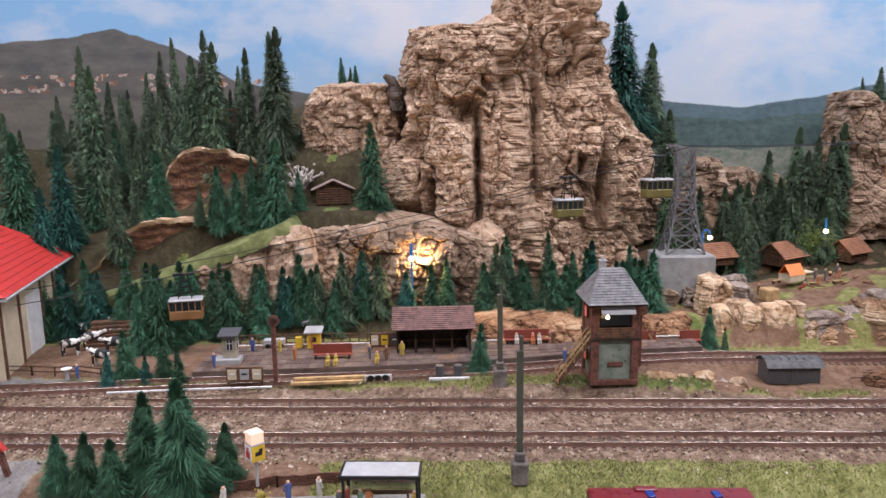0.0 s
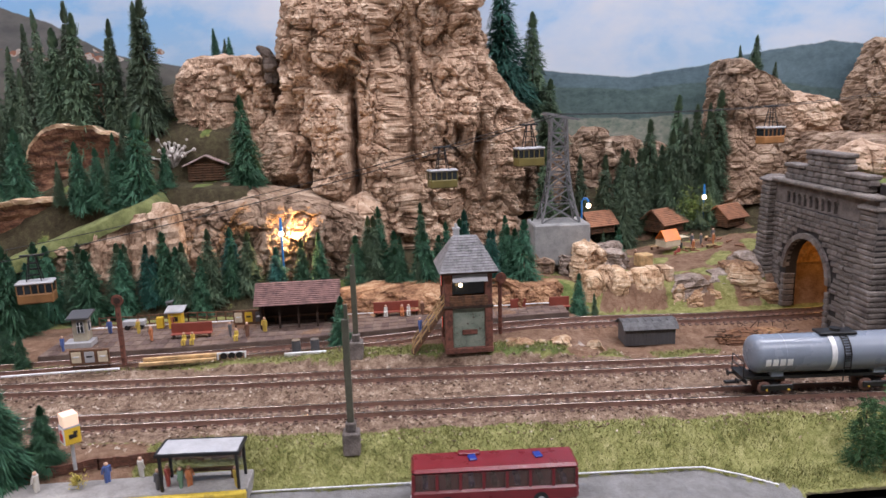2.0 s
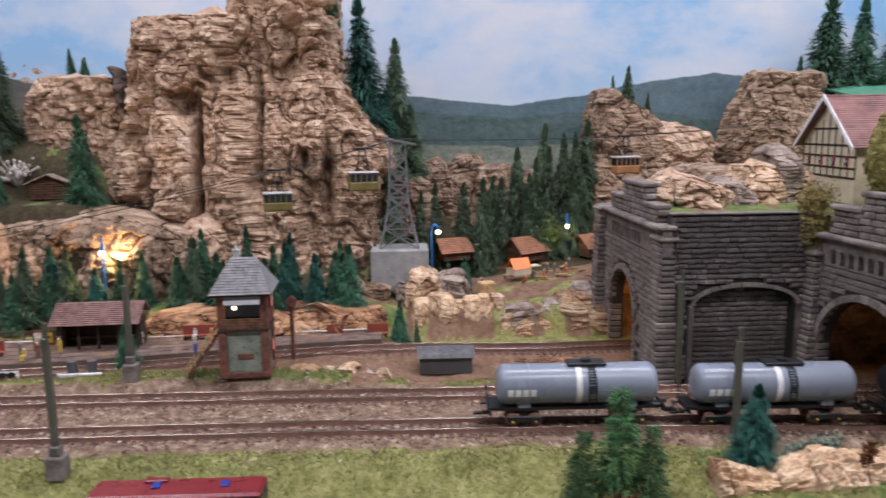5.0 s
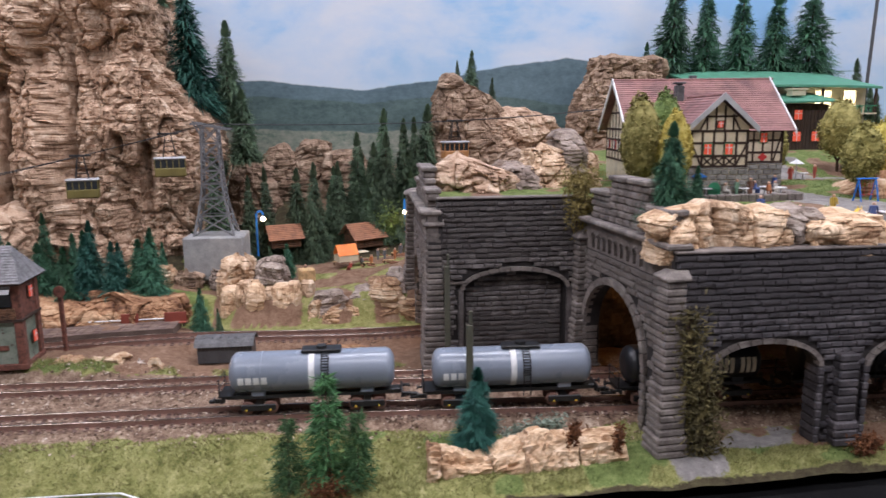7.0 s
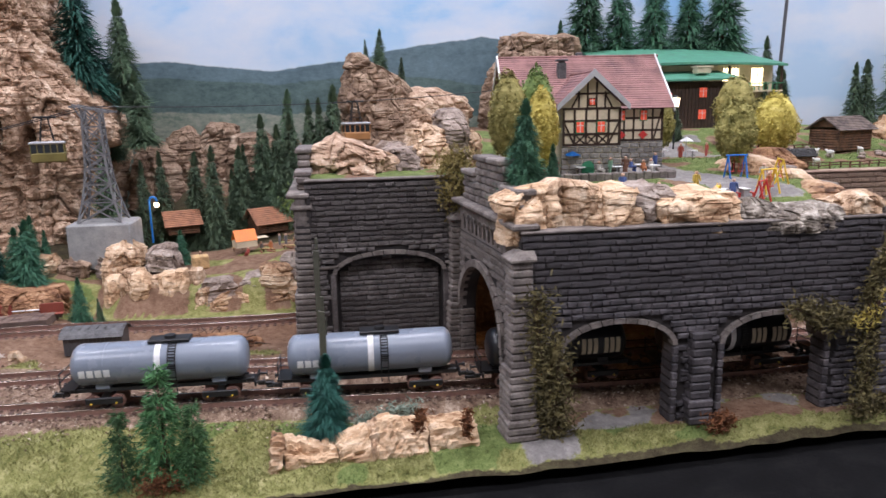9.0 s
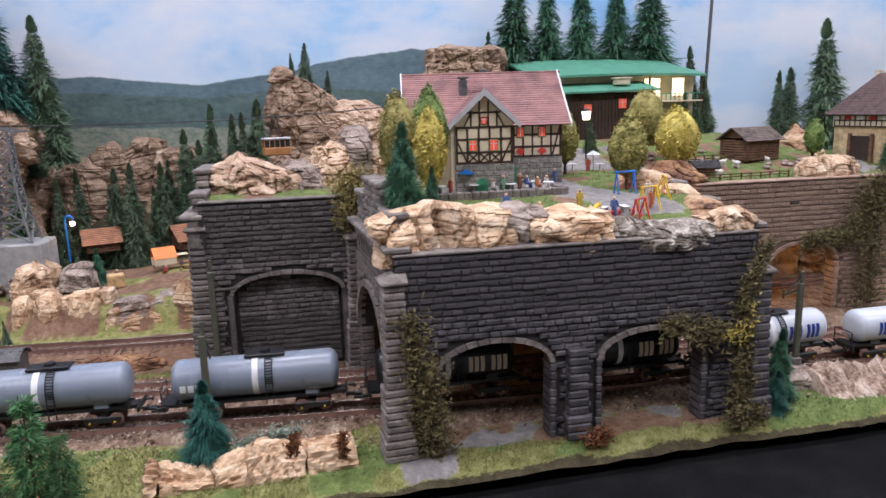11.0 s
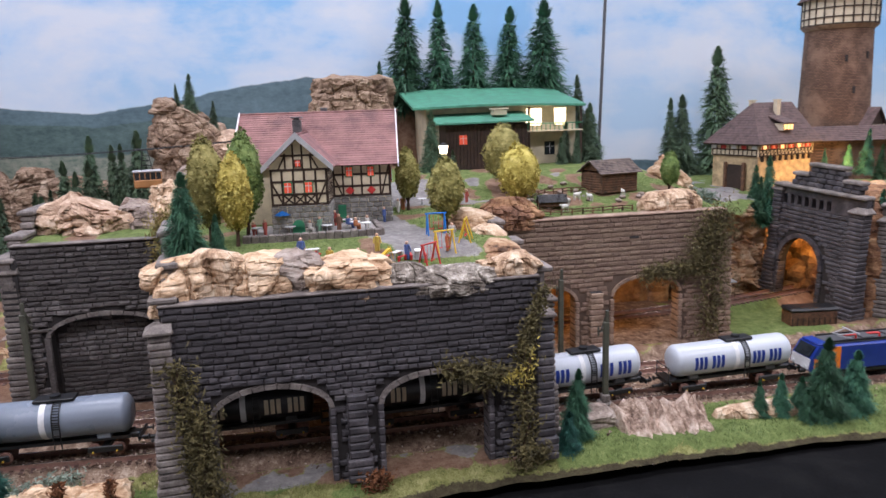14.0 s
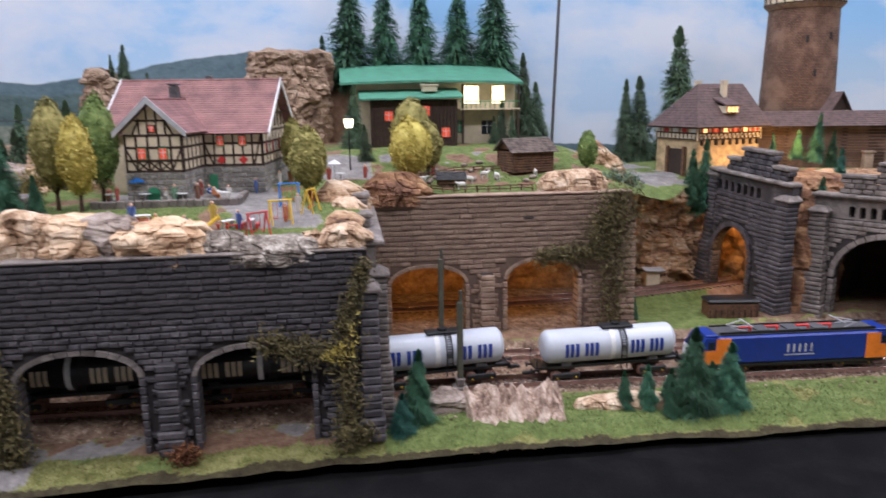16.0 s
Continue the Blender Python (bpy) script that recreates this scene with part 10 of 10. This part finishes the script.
def notice_board(x, y, z, rz, w, h, label, boards):
    b = thing("notice_board", label, "notice board", x, y, z, rz)
    part("panel", Shape().box(0, 0, 0.003, w, 0.002, h, bevel=0.0004), P_WOOD, b)
    for k, m in enumerate(boards):
        u = -w / 2 + (k + 0.5) * w / len(boards)
        part("poster", Shape().box(u, -0.0012, 0.003 + h * 0.18, w / len(boards) * 0.72, 0.0006, h * 0.68), m, b)
        part("poster_bar", Shape().box(u, -0.0017, 0.003 + h * 0.5, w / len(boards) * 0.45, 0.0005, h * 0.10), P_BLACK if k % 2 else P_WHITE, b)
    for e in (-1, 1):
        part("leg", Shape().box(e * (w / 2 - 0.002), 0.001, 0, 0.0016, 0.0016, 0.004), P_TIMBER, b)


notice_board(-0.199, 0.742, 0.0300, 2, 0.040, 0.017, "brown board with three faded posters beside the line", (P_CREAM, P_GREY, P_CREAM))
notice_board(-0.058, 0.850, 0.0330, 3, 0.036, 0.018, "brown board with framed posters on the platform", (P_CREAM, P_YELLOW, P_DGREY))
kiosk = thing("kiosk", "yellow kiosk with a grey roof behind the platform", "kiosk", -0.147, 0.861, 0.0330, 3)
part("wall", Shape().box(0, 0, 0, 0.016, 0.012, 0.020, bevel=0.0005), P_YELLOW, kiosk)
part("roof", Shape().prism([(-0.011, -0.009, 0.020), (0.011, -0.009, 0.020), (0.011, -0.009, 0.0215), (-0.011, -0.009, 0.0215)], (0, 0.02, 0.003)), P_GREY, kiosk)
part("sign", Shape().box(0, -0.0064, 0.009, 0.007, 0.0006, 0.006), P_BLACK, kiosk)
part("ticket_machine", Shape().box(-0.019, 0, 0, 0.008, 0.006, 0.014, bevel=0.0006), P_YELLOW, kiosk)
P_BOOTH = paint("grey_cream_plaster", (0.36, 0.32, 0.24), 0.8, grain=0.25)
booth = thing("gate_booth", "cream booth with a grey roof at the platform end", "booth", -0.236, 0.812, 0.0385, 4)
part("wall", Shape().box(0, 0, 0, 0.016, 0.014, 0.026, bevel=0.0005), P_BOOTH, booth)
part("roof", Shape().prism([(-0.012, -0.011, 0.026), (0.012, -0.011, 0.026), (0.012, -0.011, 0.028), (-0.012, -0.011, 0.028)], (0, 0.023, 0.004)), P_DGREY, booth)
window(booth, pose(0.001, -0.0074, 0.0165), 0.006, 0.012, GLASS_DARK, P_GREY)
window(booth, Matrix.Translation((0.0084, 0, 0.0165)) @ pose(0, 0, 0, 0, 0, 90), 0.006, 0.010, GLASS_DARK, P_GREY)
part("base_slab", Shape().box(-0.002, -0.004, -0.006, 0.030, 0.020, 0.006), P_GREY, booth)
dk = thing("flatbed_cart", "pale flatbed cart behind the platform", "cart", -0.197, 0.862, 0.0330, 4)
part("bed", Shape().box(0, 0, 0.005, 0.026, 0.010, 0.006, bevel=0.0006), P_GREY, dk)
for e in (-1, 1):
    part("wheel", Shape().tube((e * 0.008, -0.005, 0.003), (e * 0.008, 0.005, 0.003), 0.003, n=12), P_BLACK, dk)
for k in range(3):
    solo("squared_timber", Shape().box(0, 0, 0, 0.078, 0.0042, 0.0034, bevel=0.0004), P_PALEWOOD, "orange-brown squared timber lying by the track", "timber", "timbers",
         m=pose(-0.110 + 0.003 * k, 0.742 + 0.0046 * k, 0.0300 + (0.0036 if k == 1 else 0), 0, 0, 5))
rack = thing("bicycle_rack", "grey and white low bicycle rack beside the line", "rack", -0.055, 0.746, 0.0310, 6)
part("rail", Shape().box(0, 0, 0.006, 0.030, 0.0016, 0.0016).box(-0.014, 0, 0, 0.0016, 0.0016, 0.006).box(0.014, 0, 0, 0.0016, 0.0016, 0.006), P_WHITE, rack)
for k in range(3):
    part("bicycle_wheel", Shape().tube((-0.008 + k * 0.008, -0.001, 0.004), (-0.008 + k * 0.008, 0.001, 0.004), 0.0036, n=12), P_BLACK, rack)
bb = thing("barrow", "dark luggage barrow on a white rail beside the branch line", "barrow", 0.022, 0.752, 0.0300, 3)
part("rail", Shape().box(0, -0.006, 0.0, 0.044, 0.003, 0.005, bevel=0.0005), P_WHITE, bb)
for k in (-0.010, 0.010):
    part("barrel", Shape().tube((k, 0.002, 0.002), (k, 0.002, 0.016), 0.0048, n=12), P_DGREY, bb)


def hut():
    h = thing("lineside_hut", "dark lineside hut with a grey curved roof", "hut", 0.404, 0.785, 0.015, 0)
    part("wall", Shape().box(0, 0, 0, 0.058, 0.026, 0.023, bevel=0.0006), P_DGREY, h)
    for k in range(14):
        part("wall_board", Shape().box(-0.0267 + k * 0.00411, -0.0134, 0, 0.0039, 0.0008, 0.021), P_DGREY, h)
    arc = [math.pi * (0.12 + 0.76 * i / 8) for i in range(9)]
    P = lambda q, r: (-0.0315, -math.cos(q) * r, 0.014 + math.sin(q) * r * 0.72)
    roof = Shape().prism([P(q, 0.0175) for q in arc] + [P(q, 0.0188) for q in reversed(arc)], (0.063, 0, 0))
    part("roof", roof, P_SLATE, h)
    for k in range(8):
        part("roof_rib", Shape().box(-0.0297 + k * 0.0085, -0.002, 0.0270, 0.0008, 0.016, 0.0008), P_SLATE, h)


hut()
vn = thing("goods_van", "small brown van body with a dark roof by the portal", "goods van", 1.602, 0.805, -0.004, -8)
part("body", Shape().box(0, 0, 0.004, 0.066, 0.026, 0.024, bevel=0.0008), P_WOOD, vn)
for k in range(9):
    part("rib", Shape().box(-0.031 + k * 0.0077, -0.0134, 0.004, 0.0012, 0.0012, 0.016), P_TIMBER, vn)
part("roof", Shape().box(0, 0, 0.028, 0.070, 0.030, 0.0055, bevel=0.0026), P_BLACK, vn)
for e in (-1, 1):
    part("wheel", Shape().tube((e * 0.026, -0.010, 0.004), (e * 0.026, 0.010, 0.004), 0.004, n=14), P_BLACK, vn)
bx = thing("track_cabin", "small pale cabin with an overhanging grey flat roof", "cabin", 1.548, 0.930, 0.016, -10)
part("wall", Shape().box(0, 0, 0, 0.020, 0.016, 0.024, bevel=0.0006), P_CREAM, bx)
part("roof", Shape().box(0.001, -0.002, 0.024, 0.030, 0.023, 0.0022, bevel=0.0006), P_GREY, bx)


# ---- bus stop ----
def bus_shelter():
    h = thing("bus_shelter", "black framed bus shelter with a translucent grey roof", "shelter", -0.0295, 0.5375, 0.0055, -1)
    for sx in (-1, 1):
        for sy in (-1, 1):
            part("post", Shape().box(sx * 0.029, sy * 0.011, 0, 0.0020, 0.0020, 0.029), P_BLACK, h)
    part("roof_frame", Shape().box(0, -0.0125, 0.029, 0.064, 0.0020, 0.0022).box(0, 0.0125, 0.029, 0.064, 0.0020, 0.0022).box(-0.031, 0, 0.029, 0.0020, 0.025, 0.0022).box(0.031, 0, 0.029, 0.0020, 0.025, 0.0022), P_BLACK, h)
    part("roof_pane", Shape().box(0, 0, 0.0305, 0.060, 0.023, 0.0008, bevel=0.0002), P_GREY, h, "translucent grey roof pane")
    part("back_panel", Shape().box(0, 0.0112, 0.008, 0.056, 0.0008, 0.016), GLASS, h)
    part("bench", Shape().box(0, 0.007, 0.007, 0.050, 0.005, 0.001).box(-0.02, 0.007, 0, 0.0016, 0.004, 0.007).box(0.02, 0.007, 0, 0.0016, 0.004, 0.007), P_WOOD, h)


bus_shelter()
KERB_YELLOW = mat("worn_yellow_paint", [(0.30, 0.22, 0.05), (0.58, 0.42, 0.05), (0.70, 0.52, 0.08)], 90, 600, 0.8, 0.4)
solo("kerb", Shape().box(-0.10, 0.5190, -0.010, 0.21, 0.0058, 0.0148, rz=2, bevel=0.0008), KERB_YELLOW, "worn yellow painted kerb of the bus stop", "kerb", kind="structure")
solo("pavement", Shape().box(-0.10, 0.5370, -0.006, 0.21, 0.030, 0.0113, rz=2, bevel=0.0008), PAVING, "grey bus stop pavement with a kerb", "pavement", kind="structure")
lines = Shape()
for k in range(105):
    x0 = 0.004 + k * 0.004
    bend = min(1.0, max(0.0, (x0 - 0.352) / 0.03))
    y0 = 0.5395 - 0.55 * max(0.0, x0 - 0.367) - 0.002 * bend
    lines.box(x0 + 0.002, y0, -0.0062 - 0.0035 * max(0.0, x0 - 0.39) / 0.03, 0.0048, 0.0016, 0.0007, rz=-28.8 * (1.0 if x0 > 0.367 else bend * 0.3))
solo("road_edge_line", lines, P_WHITE, "white painted line along the road edge", "trim", kind="structure")
si = thing("sign_cube", "glowing white cube on a red and yellow sign column", "sign", -0.134, 0.553, 0.014, 42)
part("post", Shape().tube((0, 0, 0), (0, 0, 0.026), 0.0014, n=8), P_GREY, si)
low = part("lower_sign", Shape().box(0, 0, 0.024, 0.0118, 0.0118, 0.0135, bevel=0.0004), P_YELLOW, si)
part("white_face", Shape().box(-0.0061, 0, 0.0245, 0.0005, 0.011, 0.0125), P_WHITE, low)
part("red_mark", Shape().box(-0.0066, 0, 0.0265, 0.0005, 0.006, 0.0065, bevel=0.0002).box(-0.0066, 0, 0.034, 0.0005, 0.002, 0.0018), P_RED, low, "red sign mark")
part("black_mark", Shape().box(0, -0.0062, 0.029, 0.006, 0.0005, 0.0035, bevel=0.0002).box(0.002, -0.0062, 0.0325, 0.003, 0.0005, 0.002), P_BLACK, low, "black sign mark")
part("collar", Shape().box(0, 0, 0.0375, 0.0122, 0.0122, 0.0012), P_GREY, si)
part("light_cube", Shape().box(0, 0, 0.0387, 0.0112, 0.0112, 0.0095, bevel=0.0004), glow("lit_sign_face", (1.0, 0.70, 0.52), 0.5), si)
ivy("small yellow flower tub at the bus stop", [((-0.129, 0.541, 0.012), (-0.124, 0.541, 0.014), 0.0025)], LEAF_YELLOW, 23, 90, 0.002)


# ---- station building ----
def station():
    h = thing("station_building", "cream station building with a bright red roof", "station", -0.641, 0.846, 0.024, 14.4)
    part("wall", Shape().box(0, 0, 0, 0.284, 0.25, 0.105), P_CREAM, h)
    ex, ey, z, R = 0.156, 0.141, 0.103, 0.20
    for e0, e1, r0, r1, n in (((ex, -ey, z), (ex, ey, z), (0.03, -0.02, R), (0.03, 0.02, R), 18), ((-ex, -ey, z), (ex, -ey, z), (-0.03, -0.02, R), (0.03, -0.02, R), 18), ((-ex, ey, z), (ex, ey, z), (-0.03, 0.02, R), (0.03, 0.02, R), 8)):
        tiled_slope(h, e0, e1, r0, r1, n, P_RED)
    part("soffit", Shape().box(0, 0, z - 0.004, 2 * ex - 0.002, 2 * ey - 0.002, 0.003), P_GREY, h, "pale grey soffit")
    part("gutter", Shape().tube((ex, -ey, z - 0.002), (ex, ey, z - 0.002), 0.002, n=8), P_GREY, h)
    part("door", Shape().box(0.1425, -0.015, 0.003, 0.002, 0.050, 0.080, bevel=0.0005), P_WHITE, h, "tall pale double door")
    for y in (-0.123, -0.065, 0.016, 0.07, 0.123):
        part("timber_post", Shape().box(0.1428, y, 0, 0.0024, 0.004, 0.103), P_WOOD, h)
    part("sill_beam", Shape().box(0.1428, 0, 0, 0.0026, 0.248, 0.004), P_WOOD, h)
    for x in (0.10, 0.05, 0.0):
        window(h, pose(x, -0.1256, 0.055), 0.02, 0.034, GLASS_DARK, P_WOOD)
    part("downpipe", Shape().tube((0.144, 0.122, 0.0), (0.144, 0.122, 0.10), 0.0018, n=8), P_GREY, h)


station()
ivy("brown climbing shrub at the station corner", [((-0.512, 0.80, 0.03), (-0.51, 0.805, 0.09), 0.008)], VINE, 24, 800, 0.004)
ivy("clipped dark hedge by the station", [((-0.49, 0.935, 0.04), (-0.475, 1.0, 0.06), 0.006)], NEEDLE_DARK, 25, 700, 0.003)
stand = thing("flower_stand", "small pedestal with a white bowl by the fence", "pedestal", -0.405, 0.762, 0.030)
part("stem", Shape().tube((0, 0, 0), (0, 0, 0.010), 0.0024, 0.0018, 8), P_GREY, stand)
part("bowl", Shape().tube((0, 0, 0.010), (0, 0, 0.013), 0.003, 0.006, 12), P_WHITE, stand)


# ---- ballast stones and grass fibres ----
def pebbles(name, label, keys, x0, x1, count, seed):
    rnd = random.Random(seed)
    vs, fs = [], []
    for k in range(count):
        x = rnd.uniform(x0, x1)
        y = curve_at(keys, x) + rnd.gauss(0, 0.022)
        z = ground_z(x, y)
        s = rnd.uniform(0.0007, 0.0019)
        o = len(vs)
        vs += [(x + s * rnd.uniform(-1.2, 1.2), y + s * rnd.uniform(-1.2, 1.2), z + s * rnd.uniform(-0.3, 1.3)) for _ in range(5)]
        fs += [(o, o + 1, o + 2), (o, o + 2, o + 3), (o + 1, o + 2, o + 4), (o + 2, o + 3, o + 4), (o, o + 1, o + 4), (o, o + 3, o + 4)]
    return solo(name, Shape().add(vs, fs), PEBBLE, label, "ballast", kind="stuff")


def pebble_material():
    m, t, b = nodes_of("ballast_stone")
    geo = t.nodes.new("ShaderNodeNewGeometry")
    link(t, ramp(t, geo.outputs["Random Per Island"], [(0.0, (0.07, 0.04, 0.028)), (0.35, (0.20, 0.13, 0.09)), (0.7, (0.36, 0.26, 0.185)), (1.0, (0.60, 0.51, 0.42))]), b.inputs["Base Color"])
    b.inputs["Roughness"].default_value = 0.9
    return m


PEBBLE = pebble_material()
pebbles("ballast", "loose brown and beige ballast stones along the line", TRACK_1, -0.6, 1.75, 17000, 1)
pebbles("ballast", "loose brown and beige ballast stones beside the rear line", TRACK_2, -0.6, 0.85, 11000, 2)


def fibre_material(name, c0, c1, c2):
    m, t, b = nodes_of(name)
    geo = t.nodes.new("ShaderNodeNewGeometry")
    link(t, ramp(t, geo.outputs["Random Per Island"], [(0.0, c0), (0.55, c1), (1.0, c2)]), b.inputs["Base Color"])
    b.inputs["Roughness"].default_value = 0.9
    return m


FIBRE = fibre_material("grass_fibre", (0.13, 0.14, 0.042), (0.215, 0.215, 0.07), (0.32, 0.305, 0.125))
FIBRE_GREEN = fibre_material("green_fibre", (0.05, 0.085, 0.02), (0.11, 0.16, 0.045), (0.22, 0.26, 0.09))


def fibres(label, count, seed, pick, zf, material, tall=0.0036):
    rnd = random.Random(seed)
    vs, fs = [], []
    while len(fs) < count:
        x, y = pick(rnd)
        if x is None:
            continue
        z = zf(x, y) - 0.0003
        a, h, w = rnd.random() * math.tau, tall * rnd.uniform(0.5, 1.3), 0.00035
        o = len(vs)
        vs += [(x - w * math.cos(a), y - w * math.sin(a), z), (x + w * math.cos(a), y + w * math.sin(a), z),
               (x + rnd.gauss(0, 0.5) * h, y + rnd.gauss(0, 0.5) * h, z + h)]
        fs.append((o, o + 1, o + 2))
    return solo("grass", Shape().add(vs, fs), material, label, "grass", kind="stuff")


def pick_front(wanted):
    def pick(rnd):
        x = rnd.uniform(-0.1, 1.85)
        y = rnd.uniform(0.49, 0.60)
        if y < front_edge(x) + 0.004 or ground_zone(x, y) != wanted or nz(x * 18, y * 18, 40.0) < rnd.uniform(-0.9, 0.25):
            return None, None
        return x, y
    return pick


def pick_strip(rnd):
    x, y = rnd.uniform(-0.36, 0.62), rnd.uniform(0.72, 0.79)
    return (x, y) if ground_zone(x, y) in (0, 1) else (None, None)


def pick_plateau(rnd):
    x, y = rnd.uniform(0.8, 1.45), rnd.uniform(0.56, 0.95)
    return (x, y) if on_plateau(x, y) and plateau_zone(x, y) == 0 and not (0.83 < x < 1.0 and 0.68 < y < 0.92) else (None, None)


fibres("short yellow-green flocked grass fibres at the layout edge", 30000, 3, pick_front(0), ground_z, FIBRE)
fibres("short green flocked grass fibres at the layout edge", 9000, 4, pick_front(1), ground_z, FIBRE_GREEN)
fibres("short flocked grass fibres beside the station", 9000, 5, pick_strip, ground_z, FIBRE)
fibres("short green grass fibres on the plateau", 9000, 6, pick_plateau, plateau_z, FIBRE_GREEN, 0.0022)
